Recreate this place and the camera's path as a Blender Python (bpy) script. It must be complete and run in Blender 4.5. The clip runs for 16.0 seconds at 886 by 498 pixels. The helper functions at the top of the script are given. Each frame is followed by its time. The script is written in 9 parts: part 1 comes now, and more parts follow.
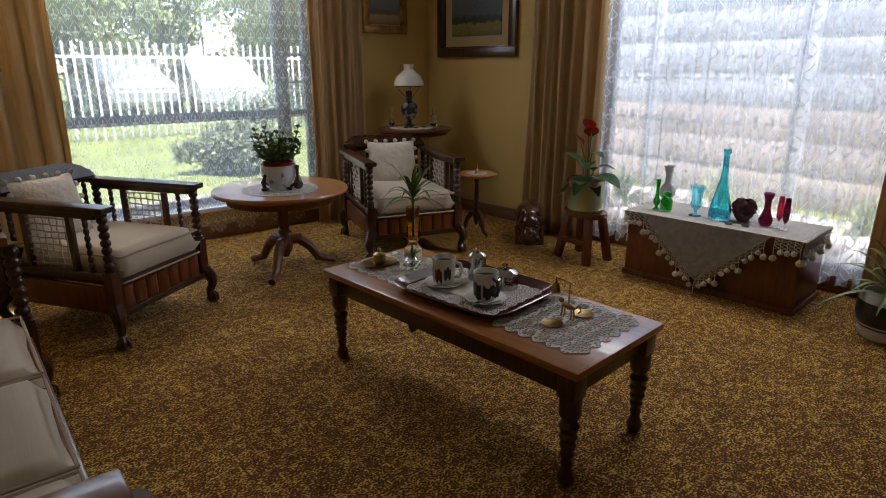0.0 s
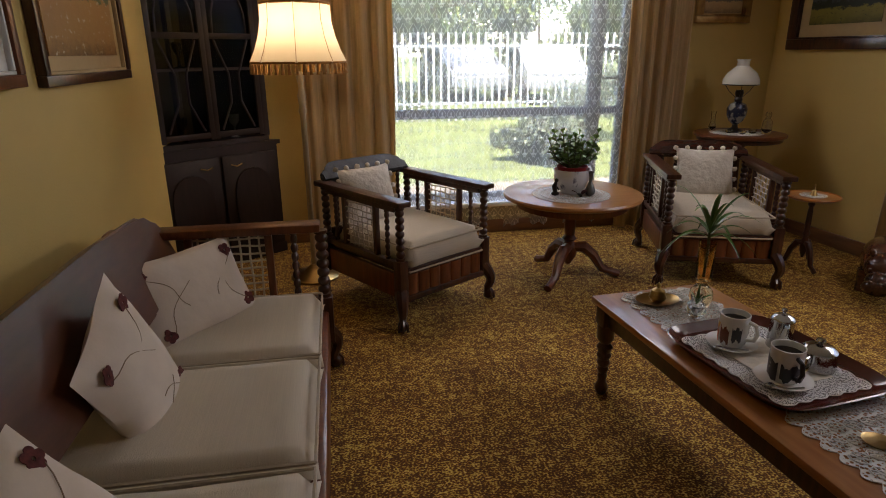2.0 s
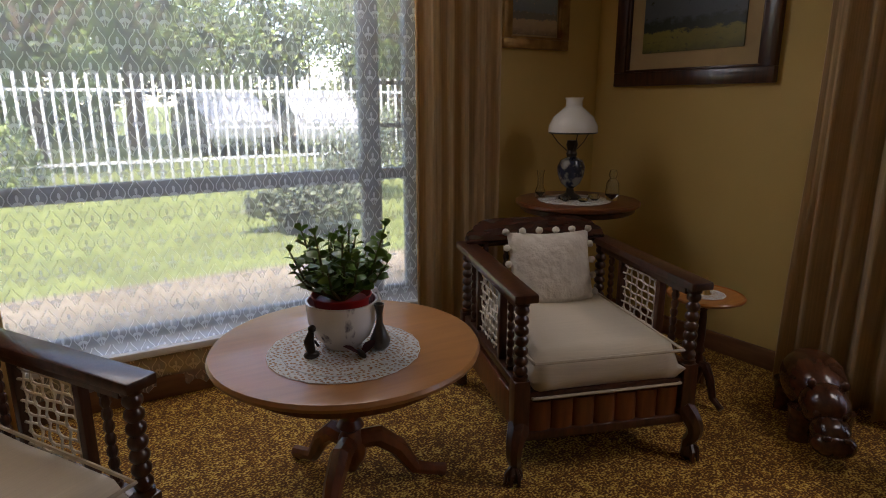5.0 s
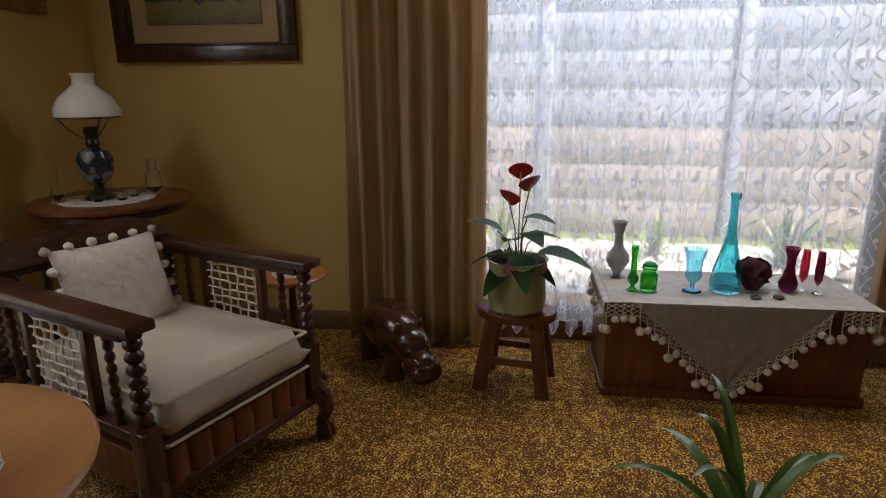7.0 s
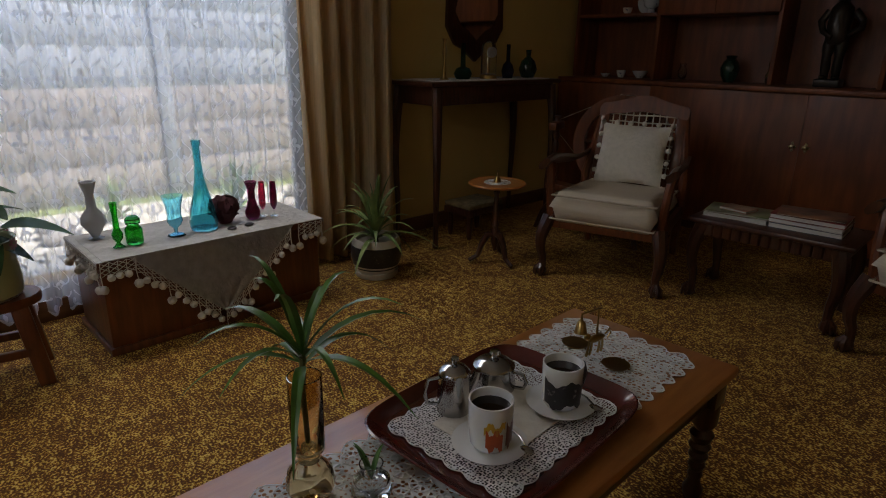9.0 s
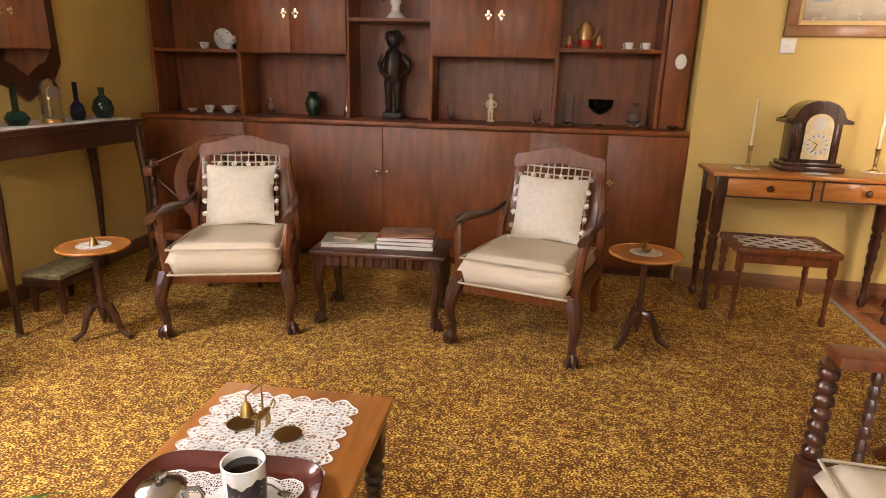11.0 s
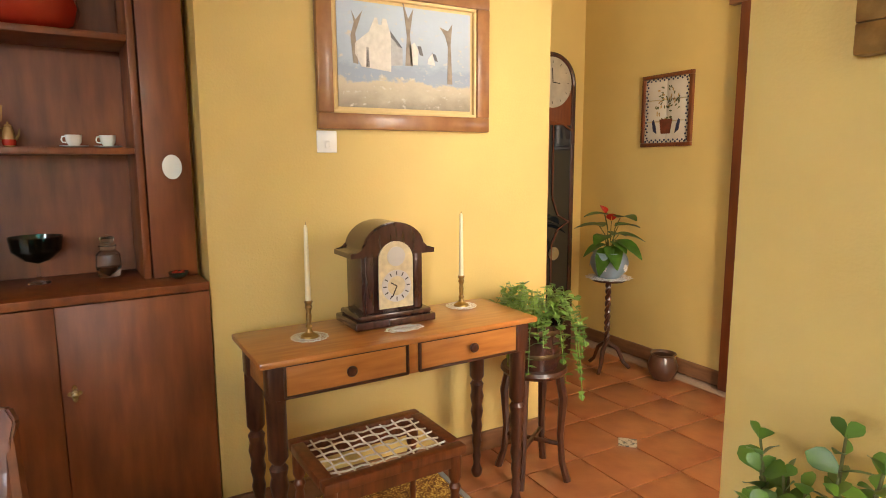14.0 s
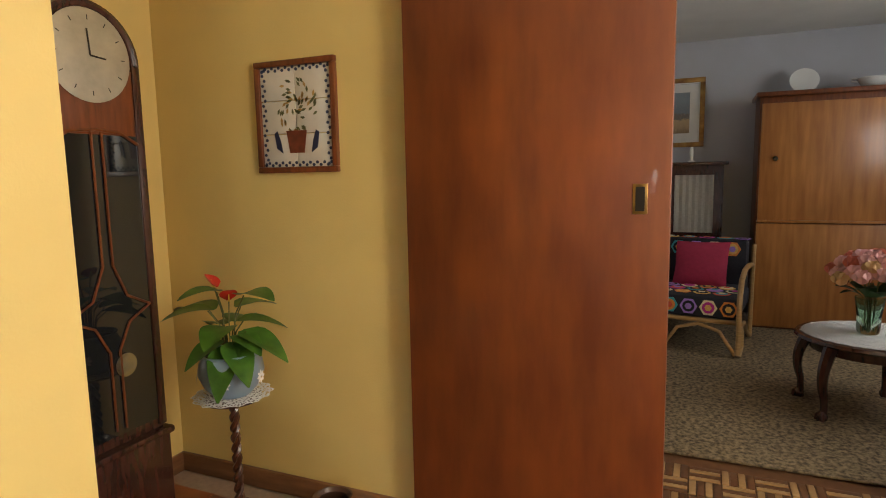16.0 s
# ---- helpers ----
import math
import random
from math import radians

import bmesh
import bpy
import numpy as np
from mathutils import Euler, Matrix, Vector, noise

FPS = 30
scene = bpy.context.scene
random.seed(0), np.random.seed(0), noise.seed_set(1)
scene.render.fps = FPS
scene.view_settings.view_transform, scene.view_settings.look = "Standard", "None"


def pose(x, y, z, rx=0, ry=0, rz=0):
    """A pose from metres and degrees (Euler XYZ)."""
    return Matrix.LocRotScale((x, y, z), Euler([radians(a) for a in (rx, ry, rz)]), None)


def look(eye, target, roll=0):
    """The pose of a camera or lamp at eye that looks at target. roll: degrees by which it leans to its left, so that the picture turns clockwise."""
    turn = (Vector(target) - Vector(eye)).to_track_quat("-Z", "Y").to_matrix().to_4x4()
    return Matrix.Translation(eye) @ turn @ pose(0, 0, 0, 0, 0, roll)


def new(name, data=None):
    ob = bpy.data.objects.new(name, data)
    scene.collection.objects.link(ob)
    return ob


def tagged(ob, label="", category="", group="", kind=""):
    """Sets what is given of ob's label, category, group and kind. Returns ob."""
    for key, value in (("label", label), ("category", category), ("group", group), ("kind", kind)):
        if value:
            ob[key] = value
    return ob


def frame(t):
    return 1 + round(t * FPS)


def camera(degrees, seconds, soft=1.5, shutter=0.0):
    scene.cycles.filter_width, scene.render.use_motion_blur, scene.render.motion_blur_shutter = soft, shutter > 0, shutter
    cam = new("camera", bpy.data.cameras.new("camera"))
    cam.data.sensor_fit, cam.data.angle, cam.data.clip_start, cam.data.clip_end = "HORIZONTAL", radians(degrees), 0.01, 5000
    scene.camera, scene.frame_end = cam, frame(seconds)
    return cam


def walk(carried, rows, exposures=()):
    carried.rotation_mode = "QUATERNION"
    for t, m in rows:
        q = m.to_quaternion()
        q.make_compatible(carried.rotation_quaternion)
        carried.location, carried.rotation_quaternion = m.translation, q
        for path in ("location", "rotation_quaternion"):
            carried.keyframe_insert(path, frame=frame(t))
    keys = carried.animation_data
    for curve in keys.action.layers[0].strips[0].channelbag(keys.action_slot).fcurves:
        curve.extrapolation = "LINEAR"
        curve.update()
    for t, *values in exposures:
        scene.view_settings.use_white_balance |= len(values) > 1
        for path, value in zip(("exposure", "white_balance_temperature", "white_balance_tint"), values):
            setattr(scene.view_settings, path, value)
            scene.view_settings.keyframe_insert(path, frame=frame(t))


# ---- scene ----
cam = camera(72.9, 16.0, 1.0)

PATH = [
    (0, (1.146, 1.157, 1.125), (2.367, 2.631, 0.548), 0.0),
    (0.5, (1.209, 1.213, 1.119), (2.189, 2.852, 0.524), -0.1),
    (1, (1.267, 1.228, 1.126), (1.961, 3.0, 0.511), -0.2),
    (1.5, (1.293, 1.251, 1.167), (1.742, 3.097, 0.543), -0.2),
    (2, (1.33, 1.291, 1.209), (1.657, 3.163, 0.585), -0.4),
    (2.5, (1.369, 1.477, 1.214), (1.685, 3.357, 0.608), -0.3),
    (3, (1.464, 1.742, 1.231), (1.788, 3.64, 0.686), -0.3),
    (3.2, (1.525, 1.842, 1.218), (1.849, 3.746, 0.7), -0.3),
    (5.3, (2.065, 2.903, 1.125), (3.22, 4.467, 0.656), -0.3),
    (5.5, (2.088, 2.942, 1.118), (3.36, 4.413, 0.649), -0.4),
    (6, (2.09, 3.006, 1.101), (3.628, 4.194, 0.629), -0.2),
    (6.5, (2.041, 3.122, 1.111), (3.797, 3.943, 0.615), -0.1),
    (7, (1.958, 3.194, 1.096), (3.852, 3.57, 0.576), -0.3),
    (7.5, (1.82, 3.256, 1.096), (3.742, 3.188, 0.549), -0.4),
    (8, (1.731, 3.295, 1.109), (3.583, 2.82, 0.521), -0.4),
    (8.5, (1.709, 3.279, 1.086), (3.425, 2.452, 0.477), -0.3),
    (9, (1.767, 3.354, 1.079), (3.222, 2.133, 0.453), 1.0),
    (9.5, (1.81, 3.365, 1.054), (2.971, 1.866, 0.417), 1.0),
    (11.8, (1.868, 3.315, 1.258), (1.897, 1.374, 0.778), 1.1),
    (12, (1.862, 3.246, 1.26), (1.788, 1.299, 0.809), 0.9),
    (12.5, (1.769, 2.931, 1.258), (1.419, 0.998, 0.884), 0.7),
    (13, (1.704, 2.558, 1.299), (1.114, 0.676, 0.97), 0.1),
    (13.5, (1.643, 2.147, 1.331), (0.867, 0.327, 1.039), -0.2),
    (14, (1.509, 1.742, 1.329), (0.55, 0.01, 1.045), -0.3),
    (14.5, (1.294, 1.366, 1.36), (0.111, -0.223, 1.085), -0.4),
    (15, (1.02, 1.013, 1.378), (-0.375, -0.396, 1.116), -0.9),
    (15.5, (0.724, 0.761, 1.386), (-0.885, -0.4, 1.135), -1.0),
    (16, (0.451, 0.573, 1.412), (-1.37, -0.215, 1.161), -1.1),
]
walk(cam, [(t, look(eye, aim, lean)) for t, eye, aim, lean in PATH],
     exposures=[(0, 2.75, 6700, 15), (0.5, 2.9, 6800, 17), (1.0, 3.1, 7000, 20), (1.5, 3.0, 7000, 20), (2.5, 2.6, 7100, 21), (3.2, 2.45, 7100, 22), (5.6, 2.35, 7100, 21), (6.5, 2.85, 7100, 20), (7.0, 2.6, 6900, 18), (7.3, 2.4, 6800, 17),
                (7.8, 2.2, 6700, 15), (8.5, 1.8, 6600, 13), (9.0, 2.1, 6700, 14), (9.6, 3.3, 7300, 19), (11.6, 5.35, 7600, 21), (13.0, 5.45, 7400, 19), (14.0, 5.3, 7100, 15), (15.0, 4.85, 6600, 8), (15.5, 4.75, 6500, 6), (16.0, 4.95, 6600, 8)])

# ---- daylight ----
world = bpy.data.worlds.new("sky")
scene.world = world
world.use_nodes = True
wn = world.node_tree.nodes
sky = wn.new("ShaderNodeTexSky")
sky.sky_type, sky.sun_disc = "NISHITA", False
sky.sun_elevation, sky.sun_rotation, sky.air_density, sky.dust_density = radians(67), radians(200), 1.0, 1.0
world.node_tree.links.new(sky.outputs[0], wn["Background"].inputs[0])
wn["Background"].inputs[1].default_value = 0.15
sun_data = bpy.data.lights.new("sun", "SUN")
sun_data.energy, sun_data.angle, sun_data.color = 2.6, radians(15), (1.0, 0.96, 0.9)
sun = new("sun", sun_data)
sun.matrix_world = look((-3, -5, 20), (2, 3, 0))


def area_light(name, m, width, height, watts, colour, spread=180):
    lamp = bpy.data.lights.new(name, "AREA")
    lamp.shape, lamp.size, lamp.size_y, lamp.energy, lamp.color, lamp.spread = "RECTANGLE", width, height, watts, colour, radians(spread)
    ob = new(name, lamp)
    ob.matrix_world = m
    return ob


area_light("window_daylight_north", look((2.46, 5.17, 1.97), (2.46, 4.1, 0.3)), 1.45, 0.45, 1.6, (0.95, 0.97, 1.0), 165)
area_light("window_daylight_east", look((4.451, 2.729, 1.97), (3.4, 2.65, 0.3)), 1.45, 0.45, 2.2, (0.95, 0.97, 1.0), 165)
# added fill that brightens the hall; its north wall has no window
area_light("hall_fill", look((-0.35, 2.15, 1.5), (-1.35, -0.7, 1.1)), 1.0, 1.6, 3.0, (1.0, 0.96, 0.87))
# unseen fill lamp before the far room's closed north wall, lifts that room
area_light("study_fill", look((-3.6, 3.05, 1.6), (-3.7, 0.8, 0.9)), 1.8, 1.4, 1.7, (0.95, 0.98, 1.0))


# ---- mesh tools ----
def box(bm, c, s, m=None, bevel=0.0):
    hx, hy, hz = s[0] / 2, s[1] / 2, s[2] / 2
    made = bmesh.ops.create_cube(bm, size=1.0)["verts"]
    for v in made:
        v.co = Vector((v.co.x * s[0], v.co.y * s[1], v.co.z * s[2]))
    if bevel > 0:
        edges = list({e for v in made for e in v.link_edges})
        r = bmesh.ops.bevel(bm, geom=edges, offset=min(bevel, hx * 0.9, hy * 0.9, hz * 0.9), segments=2, profile=0.5, affect="EDGES")
        made = list({v for f in r["faces"] for v in f.verts} | {v for v in made if v.is_valid})
    for v in made:
        p = v.co + Vector(c)
        v.co = m @ p if m else p
    return made


def lathe(bm, profile, seg=20, m=None, caps=True, turn=0.0):
    rings = []
    for r, z in profile:
        ring = []
        for k in range(seg):
            a = 2 * math.pi * k / seg + turn
            p = Vector((max(r, 1e-4) * math.cos(a), max(r, 1e-4) * math.sin(a), z))
            ring.append(bm.verts.new(m @ p if m else p))
        rings.append(ring)
    for a, b in zip(rings, rings[1:]):
        for k in range(seg):
            bm.faces.new((a[k], a[(k + 1) % seg], b[(k + 1) % seg], b[k]))
    if caps:
        bm.faces.new(rings[0][::-1])
        bm.faces.new(rings[-1])


def tube(bm, pts, radii, seg=8, caps=True, flat=1.0):
    pts = [Vector(p) for p in pts]
    if not isinstance(radii, (list, tuple)):
        radii = [radii] * len(pts)
    rings, side = [], None
    for i, p in enumerate(pts):
        d = (pts[min(i + 1, len(pts) - 1)] - pts[max(i - 1, 0)]).normalized()
        if side is None:
            side = d.orthogonal().normalized() if abs(d.z) < 0.95 else Vector((1, 0, 0))
        side = (side - d * side.dot(d)).normalized()
        up = d.cross(side)
        rings.append([bm.verts.new(p + (side * math.cos(2 * math.pi * k / seg) + up * flat * math.sin(2 * math.pi * k / seg)) * radii[i]) for k in range(seg)])
    for a, b in zip(rings, rings[1:]):
        for k in range(seg):
            bm.faces.new((a[k], a[(k + 1) % seg], b[(k + 1) % seg], b[k]))
    if caps:
        bm.faces.new(rings[0][::-1])
        bm.faces.new(rings[-1])


def prism(bm, outline, depth, m=None):
    """A flat outline in x and z, given depth along y."""
    front = [bm.verts.new((m @ Vector((x, -depth / 2, z))) if m else (x, -depth / 2, z)) for x, z in outline]
    back = [bm.verts.new((m @ Vector((x, depth / 2, z))) if m else (x, depth / 2, z)) for x, z in outline]
    n = len(outline)
    bm.faces.new(front)
    bm.faces.new(back[::-1])
    for k in range(n):
        bm.faces.new((front[(k + 1) % n], front[k], back[k], back[(k + 1) % n]))


def puff(bm, sx, sy, sz, m=None, n=14, power=3.0, edge=0.35, wobble=0.0, seed=0.0, plump=1.0):
    """A stuffed cushion: a soft box thick in the middle, thin at the edge."""
    grid = {}
    for side in (1, -1):
        for i in range(n + 1):
            for j in range(n + 1):
                u, v = 2 * i / n - 1, 2 * j / n - 1
                rim = i in (0, n) or j in (0, n)
                if rim and side < 0:
                    grid[side, i, j] = grid[1, i, j]
                    continue
                fall = (1 - abs(u) ** power) * (1 - abs(v) ** power)
                h = sz / 2 * (edge + (1 - edge) * fall ** plump) if not rim else 0.0
                pinch = 1 - 0.05 * (1 - abs(u) ** 2) * abs(v) ** 2
                pinch2 = 1 - 0.05 * (1 - abs(v) ** 2) * abs(u) ** 2
                p = Vector((u * sx / 2 * pinch2, v * sy / 2 * pinch, side * h))
                if wobble:
                    p += noise.noise_vector(p * 7 + Vector((seed, seed, side))) * wobble
                grid[side, i, j] = bm.verts.new(m @ p if m else p)
        for i in range(n):
            for j in range(n):
                q = [grid[side, i, j], grid[side, i + 1, j], grid[side, i + 1, j + 1], grid[side, i, j + 1]]
                bm.faces.new(q if side > 0 else q[::-1])


def leaf(bm, base, tip, width, droop=0.0, seg=5, fold=0.15, shape=1.0, up=(0, 0, 1)):
    """A curved blade from base to tip, folded along its middle."""
    a, b = Vector(base), Vector(tip)
    d = b - a
    side = d.cross(Vector(up))
    side = side.normalized() if side.length > 1e-5 else Vector((1, 0, 0))
    nrm = side.cross(d).normalized()
    rows = []
    for i in range(seg + 1):
        u = i / seg
        w = width / 2 * (math.sin(math.pi * min(1, u ** shape * 0.94 + 0.05))) ** 0.8
        c = a + d * u + Vector((0, 0, droop * 4 * u * (1 - u)))
        rows.append((bm.verts.new(c + side * w + nrm * fold * w), bm.verts.new(c), bm.verts.new(c - side * w + nrm * fold * w)))
    for p, q in zip(rows, rows[1:]):
        bm.faces.new((p[0], p[1], q[1], q[0]))
        bm.faces.new((p[1], p[2], q[2], q[1]))


def finish(bm, name, material, smooth=35):
    bmesh.ops.recalc_face_normals(bm, faces=bm.faces)
    limit = radians(smooth)
    for f in bm.faces:
        f.smooth = True
    for e in bm.edges:
        e.smooth = len(e.link_faces) != 2 or e.calc_face_angle(0) < limit
    me = bpy.data.meshes.new(name)
    bm.to_mesh(me)
    bm.free()
    me.materials.append(material)
    return me


def part(name, bm, material, parent=None, label="", smooth=35):
    ob = new(name, finish(bm, name, material, smooth))
    ob.parent = parent
    return tagged(ob, label)


def thing(name, m, label, category, group=""):
    ob = new(name)
    ob.matrix_world = m
    ob.empty_display_size = 0.1
    return tagged(ob, label, category, group)


def solid(name, bm, material, label="", category="", kind="", group="", m=None, smooth=35):
    ob = new(name, finish(bm, name, material, smooth))
    if m:
        ob.matrix_world = m
    return tagged(ob, label, category, group, kind)


def B():
    return bmesh.new()


def bx(c, s, bevel=0.0, m=None):
    bm = B()
    box(bm, c, s, m, bevel)
    return bm


def lt(profile, seg=20, m=None, caps=True):
    bm = B()
    lathe(bm, profile, seg, m, caps)
    return bm


# ---- materials ----
def material(name, colour, rough=0.5, metal=0.0, second=None, scale=(1, 1, 1), grain=6.0, mix=0.5, bump=0.0, bump_scale=60.0,
             coat=0.0, detail=6.0, kind="noise", contrast=(0.35, 0.65), tone=0.12, island=0.0):
    mt = bpy.data.materials.new(name)
    mt.use_nodes = True
    nt = mt.node_tree
    n, ln = nt.nodes, nt.links
    bs = n["Principled BSDF"]
    bs.inputs["Roughness"].default_value, bs.inputs["Metallic"].default_value = rough, metal
    bs.inputs["Coat Weight"].default_value = coat
    tc, mp = n.new("ShaderNodeTexCoord"), n.new("ShaderNodeMapping")
    mp.inputs["Scale"].default_value = scale
    ln.new(tc.outputs["Object"], mp.inputs[0])
    if kind == "wave":
        tx = n.new("ShaderNodeTexWave")
        tx.inputs["Scale"].default_value, tx.inputs["Distortion"].default_value = grain, 6.0
        tx.inputs["Detail"].default_value, tx.inputs["Detail Scale"].default_value = 3.0, 1.2
    else:
        tx = n.new("ShaderNodeTexNoise")
        tx.inputs["Scale"].default_value, tx.inputs["Detail"].default_value = grain, detail
    ln.new(mp.outputs[0], tx.inputs["Vector"])
    ramp = n.new("ShaderNodeValToRGB")
    ramp.color_ramp.elements[0].position, ramp.color_ramp.elements[1].position = contrast
    dark = second or tuple(c * (1 - mix) for c in colour)
    ramp.color_ramp.elements[0].color, ramp.color_ramp.elements[1].color = (*dark, 1), (*colour, 1)
    ln.new(tx.outputs[1] if kind != "wave" else tx.outputs[1], ramp.inputs[0])
    broad = n.new("ShaderNodeTexNoise")
    broad.inputs["Scale"].default_value, broad.inputs["Detail"].default_value = 2.3, 3.0
    ln.new(tc.outputs["Object"], broad.inputs["Vector"])
    vary = n.new("ShaderNodeMapRange")
    vary.inputs[1].default_value, vary.inputs[2].default_value, vary.inputs[3].default_value, vary.inputs[4].default_value = 0.3, 0.7, 1 - tone, 1 + tone
    ln.new(broad.outputs[0], vary.inputs[0])
    mul = n.new("ShaderNodeMix")
    mul.data_type, mul.blend_type = "RGBA", "MULTIPLY"
    mul.inputs[0].default_value = 1.0
    ln.new(ramp.outputs[0], mul.inputs[6])
    ln.new(vary.outputs[0], mul.inputs[7])
    out = mul.outputs[2]
    if island:
        info, hs = n.new("ShaderNodeNewGeometry"), n.new("ShaderNodeMapRange")
        hs.inputs[3].default_value, hs.inputs[4].default_value = 1 - island, 1 + island
        ln.new(info.outputs["Random Per Island"], hs.inputs[0])
        m2 = n.new("ShaderNodeMix")
        m2.data_type, m2.blend_type = "RGBA", "MULTIPLY"
        m2.inputs[0].default_value = 1.0
        ln.new(out, m2.inputs[6])
        ln.new(hs.outputs[0], m2.inputs[7])
        out = m2.outputs[2]
    ln.new(out, bs.inputs["Base Color"])
    if bump:
        bt, bp = n.new("ShaderNodeTexNoise"), n.new("ShaderNodeBump")
        bt.inputs["Scale"].default_value, bt.inputs["Detail"].default_value = bump_scale, 4.0
        ln.new(mp.outputs[0], bt.inputs["Vector"])
        bp.inputs["Strength"].default_value, bp.inputs["Distance"].default_value = bump, 0.01
        ln.new(bt.outputs[0], bp.inputs["Height"])
        ln.new(bp.outputs[0], bs.inputs["Normal"])
    return mt


def glass(name, colour, rough=0.02, ior=1.45):
    mt = bpy.data.materials.new(name)
    mt.use_nodes = True
    bs = mt.node_tree.nodes["Principled BSDF"]
    bs.inputs["Base Color"].default_value = (*colour, 1)
    bs.inputs["Transmission Weight"].default_value, bs.inputs["Roughness"].default_value, bs.inputs["IOR"].default_value = 1.0, rough, ior
    return mt


def carpet_material():
    """Cut pile: fine gold and olive flecks on brown, crowded into loose drifts."""
    mt = bpy.data.materials.new("shag_carpet")
    mt.use_nodes = True
    n, ln = mt.node_tree.nodes, mt.node_tree.links
    bs = n["Principled BSDF"]
    bs.inputs["Roughness"].default_value = 0.95
    bs.inputs["Sheen Weight"].default_value = 0.05
    bs.inputs["Sheen Tint"].default_value = (0.9, 0.7, 0.3, 1)
    tc = n.new("ShaderNodeTexCoord")

    def cloud(scale, detail, rough, source, squash=(1, 1, 1)):
        mp, tx = n.new("ShaderNodeMapping"), n.new("ShaderNodeTexNoise")
        mp.inputs["Scale"].default_value = squash
        ln.new(source, mp.inputs[0])
        tx.inputs["Scale"].default_value, tx.inputs["Detail"].default_value, tx.inputs["Roughness"].default_value = scale, detail, rough
        ln.new(mp.outputs[0], tx.inputs["Vector"])
        return tx.outputs[0]

    def blend(a, fa, b, fb):
        k, q = n.new("ShaderNodeMath"), n.new("ShaderNodeMath")
        k.operation = q.operation = "MULTIPLY_ADD"
        k.inputs[1].default_value, q.inputs[1].default_value, q.inputs[2].default_value = fa, fb, (1 - fa - fb) * 0.5
        ln.new(b, q.inputs[0])
        ln.new(a, k.inputs[0])
        ln.new(q.outputs[0], k.inputs[2])
        return k.outputs[0]
    fleck = cloud(125.0, 1.0, 0.5, tc.outputs["Object"], (1.0, 1.2, 1.0))
    drift = cloud(34.0, 2.0, 0.6, tc.outputs["Object"])
    wide = cloud(7.0, 2.0, 0.5, tc.outputs["Object"])
    tone = blend(blend(fleck, 1.0, drift, 0.55), 1.0, wide, 0.2)
    ramp = n.new("ShaderNodeValToRGB")
    r = ramp.color_ramp
    r.elements[0].position, r.elements[0].color = 0.4, (0.11, 0.037, 0.005, 1)
    r.elements[1].position, r.elements[1].color = 0.74, (0.82, 0.58, 0.16, 1)
    for pos, col in ((0.485, (0.2, 0.075, 0.009, 1)), (0.54, (0.31, 0.13, 0.014, 1)), (0.575, (0.5, 0.28, 0.04, 1)), (0.64, (0.66, 0.43, 0.09, 1))):
        e = r.elements.new(pos)
        e.color = col
    ln.new(tone, ramp.inputs[0])
    ln.new(ramp.outputs[0], bs.inputs["Base Color"])
    tuft = n.new("ShaderNodeTexVoronoi")
    tuft.inputs["Scale"].default_value = 150.0
    ln.new(tc.outputs["Object"], tuft.inputs["Vector"])
    height = blend(tuft.outputs[0], -0.2, fleck, 1.0)
    bp = n.new("ShaderNodeBump")
    bp.inputs["Strength"].default_value, bp.inputs["Distance"].default_value = 0.35, 0.006
    ln.new(height, bp.inputs["Height"])
    ln.new(bp.outputs[0], bs.inputs["Normal"])
    return mt


